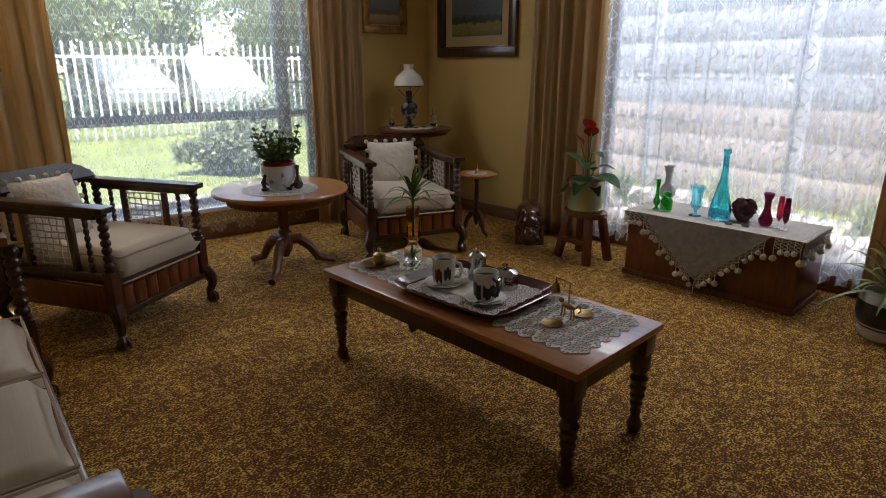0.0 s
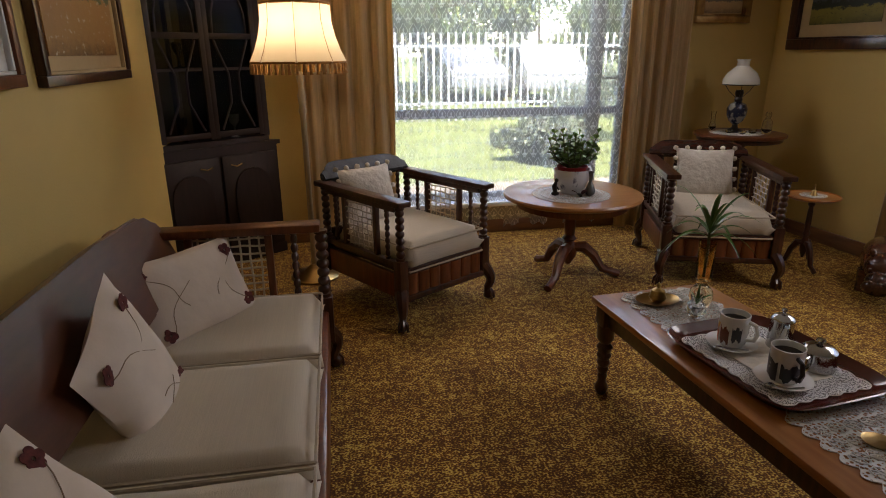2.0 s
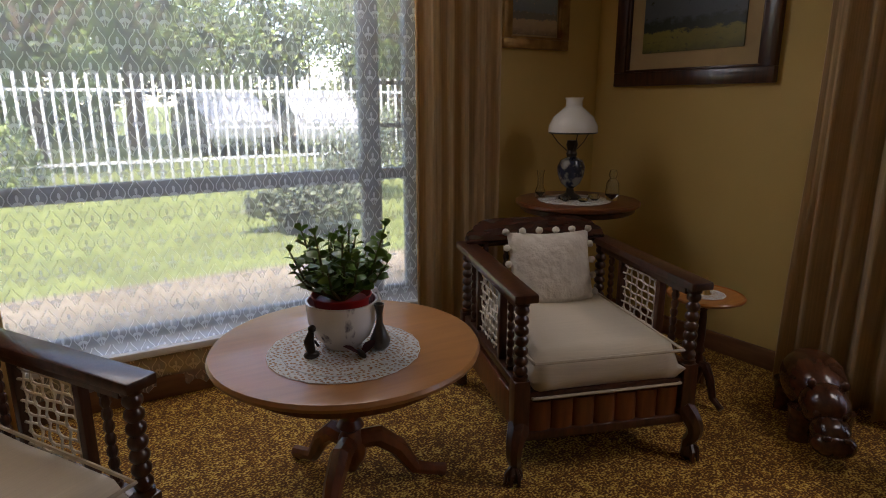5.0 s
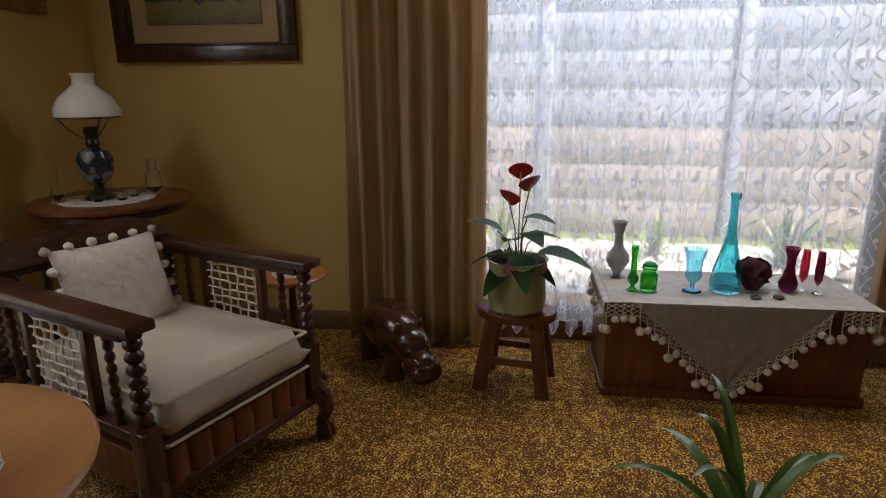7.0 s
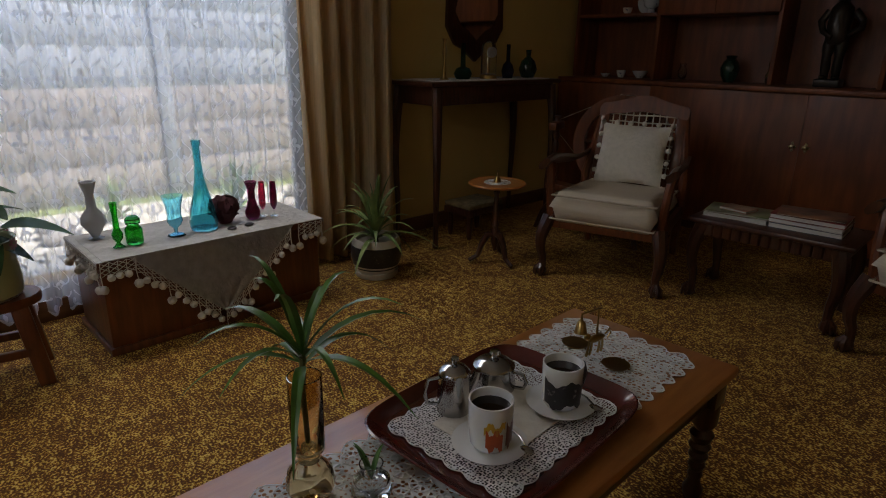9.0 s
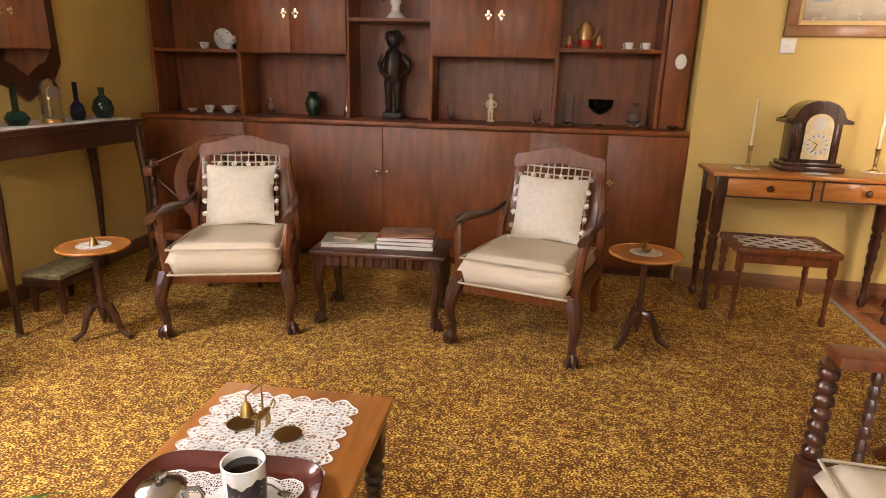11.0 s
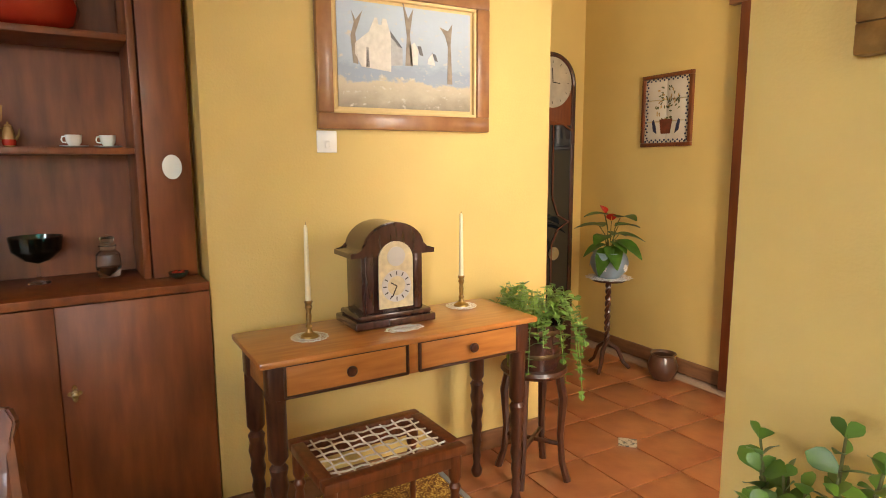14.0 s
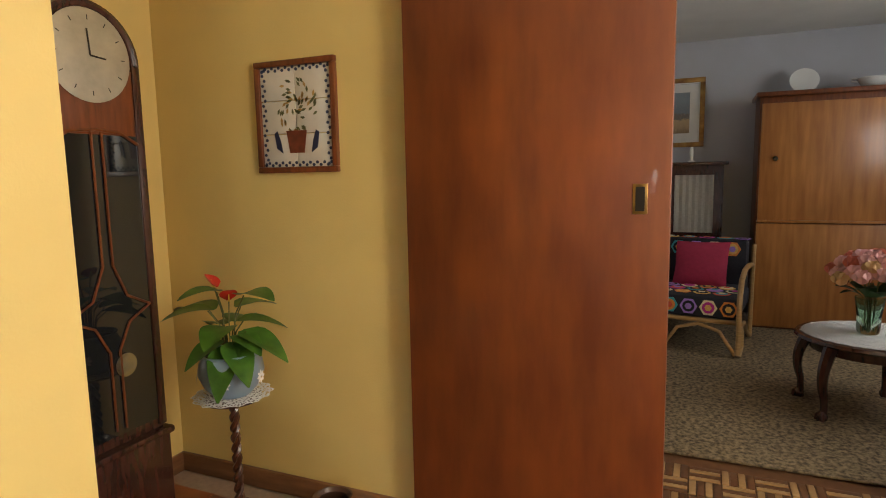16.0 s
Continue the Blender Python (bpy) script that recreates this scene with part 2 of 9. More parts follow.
def lace_material(name, cell, cover, thread):
    """Sheer net: thin see-through cloth with woven sprigs that let less light by. Pattern runs over the cloth's own length and height."""
    mt = bpy.data.materials.new(name)
    mt.use_nodes = True
    n, ln = mt.node_tree.nodes, mt.node_tree.links
    n.remove(n["Principled BSDF"])
    uv = n.new("ShaderNodeUVMap")
    sep = n.new("ShaderNodeSeparateXYZ")
    ln.new(uv.outputs[0], sep.inputs[0])

    def calc(op, a, b=None, c=None):
        k = n.new("ShaderNodeMath")
        k.operation = op
        for i, v in enumerate((a, b, c)):
            if v is None:
                continue
            if isinstance(v, (int, float)):
                k.inputs[i].default_value = v
            else:
                ln.new(v, k.inputs[i])
        return k.outputs[0]
    u, v = calc("DIVIDE", sep.outputs[0], cell), calc("DIVIDE", sep.outputs[1], cell * 1.15)
    row = calc("FLOOR", v)
    shift = calc("MULTIPLY", calc("FLOORED_MODULO", row, 2.0), 0.5)
    fx = calc("SUBTRACT", calc("FRACT", calc("ADD", u, shift)), 0.5)
    fy = calc("SUBTRACT", calc("FRACT", v), 0.5)
    # ogee mesh: two waves that meet and part
    wave = calc("MULTIPLY_ADD", calc("COSINE", calc("MULTIPLY", fy, 2 * math.pi)), 0.17, 0.25)
    ogee = calc("LESS_THAN", calc("ABSOLUTE", calc("SUBTRACT", calc("ABSOLUTE", fx), wave)), 0.032)
    # a three-leaved sprig in each eye of the mesh
    ang, rad = calc("ARCTAN2", fx, calc("ADD", fy, 0.12)), calc("SQRT", calc("ADD", calc("MULTIPLY", fx, fx), calc("POWER", calc("ABSOLUTE", calc("ADD", fy, 0.12)), 2.0)))
    petal = calc("MULTIPLY_ADD", calc("COSINE", calc("MULTIPLY", ang, 3.0)), 0.15, 0.15)
    flower = calc("LESS_THAN", rad, petal)
    stalk = calc("MULTIPLY", calc("LESS_THAN", calc("ABSOLUTE", fx), 0.03), calc("LESS_THAN", calc("ABSOLUTE", calc("ADD", fy, 0.25)), 0.2))
    motif = calc("MAXIMUM", calc("MAXIMUM", flower, stalk), ogee)
    cloud = n.new("ShaderNodeTexNoise")
    cloud.inputs["Scale"].default_value = 5.0
    ln.new(uv.outputs[0], cloud.inputs["Vector"])
    base = calc("MULTIPLY_ADD", cloud.outputs[0], 0.12, cover - 0.06)
    alpha = calc("MULTIPLY_ADD", motif, thread, base)
    diff, trans, clear = n.new("ShaderNodeBsdfDiffuse"), n.new("ShaderNodeBsdfTranslucent"), n.new("ShaderNodeBsdfTransparent")
    diff.inputs[0].default_value = trans.inputs[0].default_value = (0.92, 0.92, 0.93, 1)
    cloth, net = n.new("ShaderNodeMixShader"), n.new("ShaderNodeMixShader")
    cloth.inputs[0].default_value = 0.72
    ln.new(diff.outputs[0], cloth.inputs[1])
    ln.new(trans.outputs[0], cloth.inputs[2])
    ln.new(alpha, net.inputs[0])
    ln.new(clear.outputs[0], net.inputs[1])
    ln.new(cloth.outputs[0], net.inputs[2])
    ln.new(net.outputs[0], n["Material Output"].inputs[0])
    return mt


def crochet_material(name, cell, hole, colour=(0.8, 0.78, 0.74)):
    """Open crochet thread: round holes between stitches, in the plane of the cloth."""
    mt = bpy.data.materials.new(name)
    mt.use_nodes = True
    n, ln = mt.node_tree.nodes, mt.node_tree.links
    n.remove(n["Principled BSDF"])
    tc, vo = n.new("ShaderNodeTexCoord"), n.new("ShaderNodeTexVoronoi")
    vo.inputs["Scale"].default_value, vo.inputs["Randomness"].default_value = 1 / cell, 0.6
    ln.new(tc.outputs["Object"], vo.inputs["Vector"])
    gap = n.new("ShaderNodeMath")
    gap.operation, gap.inputs[1].default_value = "GREATER_THAN", hole
    ln.new(vo.outputs[0], gap.inputs[0])
    ramp = n.new("ShaderNodeValToRGB")
    ramp.color_ramp.elements[0].color = (*[c * 0.72 for c in colour], 1)
    ramp.color_ramp.elements[1].color = (*colour, 1)
    ln.new(vo.outputs[0], ramp.inputs[0])
    diff, clear, net = n.new("ShaderNodeBsdfDiffuse"), n.new("ShaderNodeBsdfTransparent"), n.new("ShaderNodeMixShader")
    ln.new(ramp.outputs[0], diff.inputs[0])
    ln.new(gap.outputs[0], net.inputs[0])
    ln.new(clear.outputs[0], net.inputs[1])
    ln.new(diff.outputs[0], net.inputs[2])
    ln.new(net.outputs[0], n["Material Output"].inputs[0])
    return mt


WALL = material("ochre_wall_paint", (0.65, 0.46, 0.15), 0.62, mix=0.06, grain=3.0, bump=0.12, bump_scale=140, tone=0.04)
GREYWALL = material("pale_grey_wall_paint", (0.5, 0.5, 0.53), 0.7, mix=0.06, grain=3.0, bump=0.1, bump_scale=120, tone=0.04)
CEILING = material("white_ceiling_paint", (0.78, 0.76, 0.7), 0.8, mix=0.05, grain=4.0, bump=0.08, tone=0.03)
CARPET = carpet_material()
DARK = material("dark_imbuia_wood", (0.085, 0.027, 0.012), 0.3, second=(0.03, 0.009, 0.005), scale=(9, 9, 1.2), grain=7, coat=0.25, tone=0.25, bump=0.05)
MID = material("red_brown_wood", (0.2, 0.055, 0.015), 0.35, second=(0.1, 0.026, 0.008), scale=(8, 8, 1.0), grain=6, coat=0.2, tone=0.2, bump=0.04)
PANEL = material("mahogany_veneer", (0.25, 0.07, 0.018), 0.45, second=(0.13, 0.032, 0.008), scale=(5, 5, 0.8), grain=4.2, coat=0.05, tone=0.25, bump=0.03)
HONEY = material("honey_varnished_wood", (0.5, 0.2, 0.048), 0.28, second=(0.36, 0.12, 0.026), scale=(1.2, 10, 10), grain=5, coat=0.35, tone=0.15, bump=0.03)
HONEYY = material("honey_wood_lengthwise", (0.47, 0.19, 0.05), 0.3, second=(0.33, 0.115, 0.027), scale=(10, 1.2, 10), grain=5, coat=0.35, tone=0.15, bump=0.03)
TAN = material("pale_round_table_wood", (0.48, 0.22, 0.075), 0.32, second=(0.4, 0.18, 0.065), scale=(1.2, 10, 10), grain=5, coat=0.3, tone=0.12, bump=0.03)
BASE = material("brown_skirting_wood", (0.24, 0.11, 0.045), 0.45, second=(0.15, 0.06, 0.025), scale=(1, 1, 8), grain=5, tone=0.15)
SLIDE = material("orange_brown_flush_door", (0.18, 0.045, 0.009), 0.42, second=(0.11, 0.024, 0.006), scale=(4, 4, 0.9), grain=3.2, coat=0.1, tone=0.2, bump=0.03)
CREAM = material("cream_upholstery", (0.66, 0.57, 0.44), 0.9, mix=0.1, scale=(1, 60, 1), grain=8, bump=0.25, bump_scale=40, tone=0.06)
PALE = material("pale_cotton", (0.74, 0.68, 0.58), 0.92, mix=0.12, grain=40, bump=0.4, bump_scale=70, tone=0.06)
DRAPE = material("heavy_beige_curtain", (0.8, 0.62, 0.37), 0.85, mix=0.35, scale=(26, 26, 0.3), grain=6, bump=0.15, bump_scale=60, tone=0.06)
dn, dl = DRAPE.node_tree.nodes, DRAPE.node_tree.links
thin, both = dn.new("ShaderNodeBsdfTranslucent"), dn.new("ShaderNodeMixShader")
thin.inputs[0].default_value, both.inputs[0].default_value = (0.78, 0.56, 0.3, 1), 0.42
dl.new(dn["Principled BSDF"].outputs[0], both.inputs[1])
dl.new(thin.outputs[0], both.inputs[2])
dl.new(both.outputs[0], dn["Material Output"].inputs[0])
RIEM = material("rawhide_lacing", (0.66, 0.58, 0.46), 0.8, mix=0.2, grain=30, bump=0.2)
LACE_A = lace_material("net_curtain_small_sprigs", 0.075, 0.3, 0.42)
LACE_B = lace_material("net_curtain_large_sprigs", 0.1, 0.5, 0.4)
CROCHET = crochet_material("white_crochet", 0.011, 0.36)
CROCHETL = crochet_material("drawn_thread_lace", 0.0055, 0.36)
CROCHETF = crochet_material("fine_white_crochet", 0.008, 0.34)
WHITE = material("white_glaze", (0.8, 0.79, 0.75), 0.2, mix=0.04, grain=9, coat=0.3, tone=0.03)
BRASS = material("aged_brass", (0.5, 0.33, 0.12), 0.28, 1.0, mix=0.3, grain=14, tone=0.15)
STEEL = material("polished_steel", (0.5, 0.49, 0.48), 0.15, 1.0, mix=0.1, grain=10, tone=0.05)
ALU = material("grey_window_frame", (0.34, 0.37, 0.4), 0.5, 0.2, mix=0.1, grain=12, tone=0.08)
BLACK = material("black_bronze", (0.04, 0.032, 0.026), 0.3, 0.4, mix=0.4, grain=20, tone=0.3)
LEAF = material("glossy_green_leaf", (0.085, 0.2, 0.022), 0.4, second=(0.035, 0.095, 0.012), grain=15, tone=0.25, island=0.3)
LEAFD = material("dark_green_leaf", (0.03, 0.09, 0.016), 0.5, second=(0.016, 0.05, 0.01), grain=12, tone=0.25, island=0.25)
LEAFD.node_tree.nodes["Principled BSDF"].inputs["Specular IOR Level"].default_value = 0.25
LEAFY = material("striped_leaf", (0.3, 0.36, 0.13), 0.45, second=(0.06, 0.14, 0.03), scale=(1, 1, 1), grain=9, tone=0.2, island=0.25)
STEM = material("plant_stem", (0.12, 0.13, 0.04), 0.6, mix=0.3, grain=20)
SOIL = material("potting_soil", (0.03, 0.02, 0.013), 0.95, mix=0.5, grain=60, bump=0.8)
TILE = material("terracotta_floor_tile", (0.36, 0.125, 0.045), 0.3, second=(0.25, 0.08, 0.03), grain=9, coat=0.25, tone=0.15, bump=0.05, island=0.08)
GROUT = material("floor_grout", (0.4, 0.27, 0.18), 0.9, mix=0.2, grain=40)
PANE = glass("window_glass", (0.95, 0.97, 0.97), 0.0)
CLEAR = glass("clear_glass", (0.93, 0.95, 0.94))

# ---- setting ----
TILT = 4.12
CE, SE_ = math.cos(radians(TILT)), math.sin(radians(TILT))


def east(s, d, z=0.0):
    """A pose by the east wall: s metres along it from the north corner, d metres into the room; its x runs south, its y into the wall."""
    return Matrix.Translation((4.38 + SE_ * s - CE * d, 5.25 - CE * s - SE_ * d, z)) @ pose(0, 0, 0, 0, 0, 90 + TILT - 180)


def unit(d, s, z=0.0):
    """A pose in the wall unit's alcove: d metres east along its front, s metres into it; its x runs east, its y to the room."""
    return Matrix.Translation((1.225 + CE * d + SE_ * s, -0.49 + SE_ * d - CE * s, z)) @ pose(0, 0, 0, 0, 0, TILT)


TOP = 2.62


def wall_with_hole(name, m, x0, x1, thick, hole=None, mat=WALL, label="ochre painted plaster wall"):
    bm = B()
    if not hole:
        box(bm, ((x0 + x1) / 2, thick / 2, TOP / 2), (x1 - x0, thick, TOP))
    else:
        a, b, lo, hi = hole
        box(bm, ((x0 + a) / 2, thick / 2, TOP / 2), (a - x0, thick, TOP))
        box(bm, ((b + x1) / 2, thick / 2, TOP / 2), (x1 - b, thick, TOP))
        box(bm, ((a + b) / 2, thick / 2, lo / 2), (b - a, thick, lo))
        box(bm, ((a + b) / 2, thick / 2, (hi + TOP) / 2), (b - a, thick, TOP - hi))
    return solid(name, bm, mat, label, "wall", "structure", m=m)


floor = solid("floor_carpet", bx((2.75, 2.3, -0.03), (4.8, 6.6, 0.06)), CARPET, "brown and gold mottled shag carpet", "carpet", "structure")
ceiling = solid("ceiling", bx((-1.1, 1.0, TOP + 0.05), (12.4, 9.1, 0.1)), CEILING, "plain white ceiling", "ceiling", "structure")
wall_north = wall_with_hole("wall_north", pose(0, 5.25, 0), 0.22, 4.6, 0.22, (1.5, 3.36, 0.2, 2.2))
wall_east = wall_with_hole("wall_east", east(0, 0), -0.2, 6.3, 0.22, (1.62, 3.42, 0.05, 2.25))
wall_west = solid("wall_west", bx((0.31, 3.12, TOP / 2), (0.22, 4.27, TOP)), WALL, "ochre painted plaster wall", "wall", "structure")
wall_south = solid("wall_south", bx((0.465, -0.62, TOP / 2), (1.51, 0.26, TOP)), WALL, "ochre painted plaster wall with rounded corner", "wall", "structure")
wall_alcove = solid("wall_alcove", bx((1.7, -0.55, TOP / 2), (4.2, 0.12, TOP), m=unit(0, 0) @ pose(0, 0.0, 0)), WALL, "plain wall behind the wall unit", "wall", "structure")
wall_hall_south = solid("wall_hall_south", bx((-0.2, -1.83, TOP / 2), (3.0, 0.22, TOP)), WALL, "ochre hall wall", "wall", "structure")
wall_hall_west = solid("wall_hall_west", bx((-1.7, -1.07, TOP / 2), (0.2, 1.34, TOP)), WALL, "ochre hall wall", "wall", "structure")
wall_hall_east = solid("wall_hall_east", bx((1.3, -1.2, TOP / 2), (0.12, 1.1, TOP)), WALL, "ochre hall wall", "wall", "structure")
wall_hall_lintel = solid("wall_hall_lintel", bx((-1.7, 0.8, 2.36), (0.2, 2.4, 0.5)), WALL, "ochre wall above the doorway", "wall", "structure")
wall_hall_jamb = solid("wall_hall_jamb", bx((-1.7, 1.9, TOP / 2), (0.2, 0.6, TOP)), WALL, "ochre wall beside the doorway", "wall", "structure")
wall_hall_north = solid("wall_hall_north", bx((-0.75, 2.3, TOP / 2), (1.9, 0.2, TOP)), WALL, "ochre hall wall", "wall", "structure")
wall_study_far = solid("wall_study_far", bx((-6.1, 1.2, TOP / 2), (0.2, 4.6, TOP)), GREYWALL, "pale grey wall of the far room", "wall", "structure")
wall_study_south = solid("wall_study_south", bx((-3.9, -0.9, TOP / 2), (4.4, 0.2, TOP)), GREYWALL, "pale grey wall of the far room", "wall", "structure")
wall_study_north = solid("wall_study_north", bx((-3.9, 3.2, TOP / 2), (4.4, 0.2, TOP)), GREYWALL, "pale grey wall of the far room", "wall", "structure")
wall_study_near = solid("wall_study_near", bx((-1.85, 2.3, TOP / 2), (0.1, 1.6, TOP)), GREYWALL, "pale grey wall of the far room", "wall", "structure")

for nm, c, s in (("baseboard_north", (2.4, 5.24, 0.045), (3.96, 0.02, 0.09)), ("baseboard_west", (0.43, 3.115, 0.045), (0.02, 4.24, 0.09)),
                 ("baseboard_south", (0.46, -0.48, 0.045), (1.5, 0.02, 0.09)), ("baseboard_hall_west", (-1.59, -1.07, 0.045), (0.02, 1.3, 0.09)),
                 ("baseboard_hall_south", (-0.4, -1.71, 0.045), (2.4, 0.02, 0.09)), ("baseboard_wall_end", (0.31, 0.95, 0.045), (0.23, 0.02, 0.09))):
    solid(nm, bx(c, s, 0.004), BASE, "brown wooden skirting board", "skirting board", "structure")
solid("baseboard_east", bx((2.75, -0.012, 0.045), (5.5, 0.02, 0.09), 0.004), BASE, "brown wooden skirting board", "skirting board", "structure", m=east(0, 0))

# ---- windows ----
def window_frame(name, m, x0, x1, z0, z1, uprights, rails, louvres, label):
    top = thing(name, m, label, "window")
    top["kind"] = "structure"
    w = 0.06
    for x in (x0 + w / 2, x1 - w / 2):
        part("window_frame", bx((x, 0, (z0 + z1) / 2), (w, 0.05, z1 - z0), 0.004), ALU, top)
    for z in (z0 + w / 2, z1 - w / 2):
        part("window_frame", bx(((x0 + x1) / 2, 0, z), (x1 - x0 - 2 * w, 0.045, w), 0.004), ALU, top)
    for x, ww in uprights:
        part("mullion", bx((x, -0.003, (z0 + z1) / 2), (ww, 0.05, z1 - z0 - 2 * w), 0.004), ALU, top)
    for a, b, z, h in rails:
        part("glazing_bar", bx(((a + b) / 2, 0, z), (b - a, 0.04, h), 0.004), ALU, top)
    for a, b, z in louvres:
        part("louvre_bar", bx(((a + b) / 2, 0.01, z), (b - a, 0.03, 0.018), 0.003), ALU, top)
    pane = part("pane", bx(((x0 + x1) / 2, 0.0, (z0 + z1) / 2), (x1 - x0 - 0.1, 0.006, z1 - z0 - 0.1)), PANE, top)
    pane.visible_shadow = False
    return top


window_1 = window_frame("window_1", pose(0, 5.38, 0), 1.5, 3.36, 0.2, 2.2, [(3.12, 0.09)], [(1.56, 3.075, 0.81, 0.062), (3.165, 3.3, 0.81, 0.05)],
                        [(3.165, 3.3, z) for z in (1.03, 1.22, 1.42, 1.62, 1.82)], "grey metal framed window with side louvres")
window_2 = window_frame("window_2", east(0, -0.13), 1.62, 3.42, 0.05, 2.25, [], [], [], "tall metal framed window near the floor")
solid("window_sill", bx((2.43, 5.3, 0.205), (1.86, 0.2, 0.03), 0.006), WHITE, "white painted window sill", "window sill", "structure")


def cloth(name, m, x0, x1, z0, z1, folds, depth, mat, label, category, nz=18, seed=0.0, gather=0.0, scallop=0.0):
    """A hanging cloth with pleats, along x, with its own length and height as map."""
    bm = B()
    layer = bm.loops.layers.uv.new("map")
    nx = int(folds * 10)
    rows, flat = [], {}
    for j in range(nz + 1):
        v = j / nz
        z = z1 + (z0 - z1) * v
        row = []
        for i in range(nx + 1):
            u = i / nx
            ph = folds * 2 * math.pi * u
            wob = noise.noise(Vector((u * folds * 0.9, v * 1.6, seed)))
            wob2 = noise.noise(Vector((u * folds * 0.5, v * 0.7, seed + 9)))
            y = depth * (math.sin(ph + 1.5 * wob) * (0.75 + 0.5 * wob2) + 0.3 * math.sin(2.3 * ph + seed) ) * (0.65 + 0.35 * v)
            x = x0 + (x1 - x0) * u + 0.012 * wob * v + gather * math.sin(math.pi * v) * (0.5 - u)
            zz = z + (scallop * abs(math.sin(u * math.pi * 26)) if j == nz else 0.0)
            vert = bm.verts.new((x, y, zz))
            flat[vert] = (u * (x1 - x0) * 1.25 + seed, z)
            row.append(vert)
        rows.append(row)
    for a, b in zip(rows, rows[1:]):
        for i in range(nx):
            f = bm.faces.new((a[i], a[i + 1], b[i + 1], b[i]))
            for lp in f.loops:
                lp[layer].uv = flat[lp.vert]
    ob = new(name, finish(bm, name, mat, 180))
    ob.matrix_world = m
    return tagged(ob, label, category)


cloth("net_curtain", pose(0, 5.23, 0), 1.5, 3.4, 0.03, 2.4, 9, 0.012, LACE_A, "white net curtain with small woven sprigs", "net curtain", seed=1.0, scallop=0.03)
cloth("net_curtain", east(0, 0.04), 1.6, 3.5, 0.03, 2.4, 24, 0.034, LACE_B, "gathered white lace net curtain with woven sprigs", "net curtain", seed=4.0, scallop=0.03)
for args, sd in ((((pose(0, 5.12, 0)), 1.13, 1.7, 0.02, 2.42, 5.5, 0.035), 2.0), (((pose(0, 5.12, 0)), 3.23, 3.66, 0.02, 2.42, 5, 0.04), 5.0),
                 (((east(0, 0.13)), 1.17, 1.75, 0.02, 2.42, 6, 0.055), 7.0), (((east(0, 0.13)), 3.28, 3.84, 0.02, 2.42, 5.5, 0.055), 11.0)):
    c = cloth("curtain", *args, DRAPE, "heavy beige pleated curtain hanging to the floor", "curtain", seed=sd)
    md = c.modifiers.new("thickness", "SOLIDIFY")
    md.thickness = 0.004
    c["group"] = "heavy curtains"

# ---- seating ----
def bobbins(z0, z1, r, n=6, foot=0.0):
    """Profile of a spindle turned like a row of beads."""
    out = [(r * 1.05, z0), (r * 1.05, z0 + 0.012)]
    h = (z1 - z0 - 0.024) / n
    for k in range(n):
        a = z0 + 0.012 + k * h
        out += [(r * 0.6, a), (r * 0.95, a + h * 0.28), (r, a + h * 0.5), (r * 0.95, a + h * 0.72)]
    return out + [(r * 0.6, z1 - 0.012), (r * 1.05, z1 - 0.012), (r * 1.05, z1)]


def turned_leg(h, r, n=4):
    """Profile of a turned table leg with a ball foot."""
    out = [(r * 0.5, 0.0), (r * 0.75, 0.012), (r * 0.85, 0.03), (r * 0.55, 0.05), (r * 0.5, 0.06)]
    z, step = 0.06, (h * 0.62 - 0.06) / n
    for k in range(n):
        w = r * (0.62 + 0.1 * k)
        out += [(w * 0.8, z + step * 0.05), (w, z + step * 0.5), (w * 0.8, z + step * 0.92)]
        z += step
    return out + [(r * 1.0, z + 0.02), (r * 0.65, z + 0.035), (r * 1.05, z + 0.055), (r * 1.05, h)]


def cabriole(bm, x, y, h, out, r=0.024, ball=True, lean=0.045):
    """A bowed leg that ends in a ball and claw foot; out: the way the knee turns."""
    o = Vector((out[0], out[1], 0)).normalized()
    pts, rad = [], []
    for i in range(11):
        u = i / 10
        bow = lean * (math.sin(u * math.pi * 1.15) * 1.0 if u < 0.7 else math.sin(0.7 * math.pi * 1.15) * (1 - (u - 0.7) / 0.3) ** 1.0 - 0.0)
        bow += 0.5 * lean * max(0.0, (u - 0.72) / 0.28)
        pts.append(Vector((x, y, h * (1 - u) + 0.012)) + o * bow)
        rad.append(r * (1.45 - 0.75 * min(1, u * 1.25) + (0.12 if u > 0.9 else 0)))
    tube(bm, pts, rad, 8)
    if ball:
        c = Vector((x, y, 0)) + o * (0.55 * lean + 0.008)
        bmesh.ops.create_uvsphere(bm, u_segments=9, v_segments=6, radius=r * 1.15, matrix=Matrix.Translation(c + Vector((0, 0, r * 1.1))))
        for k in (-0.8, 0.0, 0.8):
            d = Matrix.Rotation(k, 3, "Z") @ o
            tube(bm, [c + d * r * 0.3 + Vector((0, 0, r * 2.3)), c + d * r * 1.1 + Vector((0, 0, r * 1.5)), c + d * r * 1.3 + Vector((0, 0, 0.004))], [r * 0.3, r * 0.32, r * 0.22], 5)


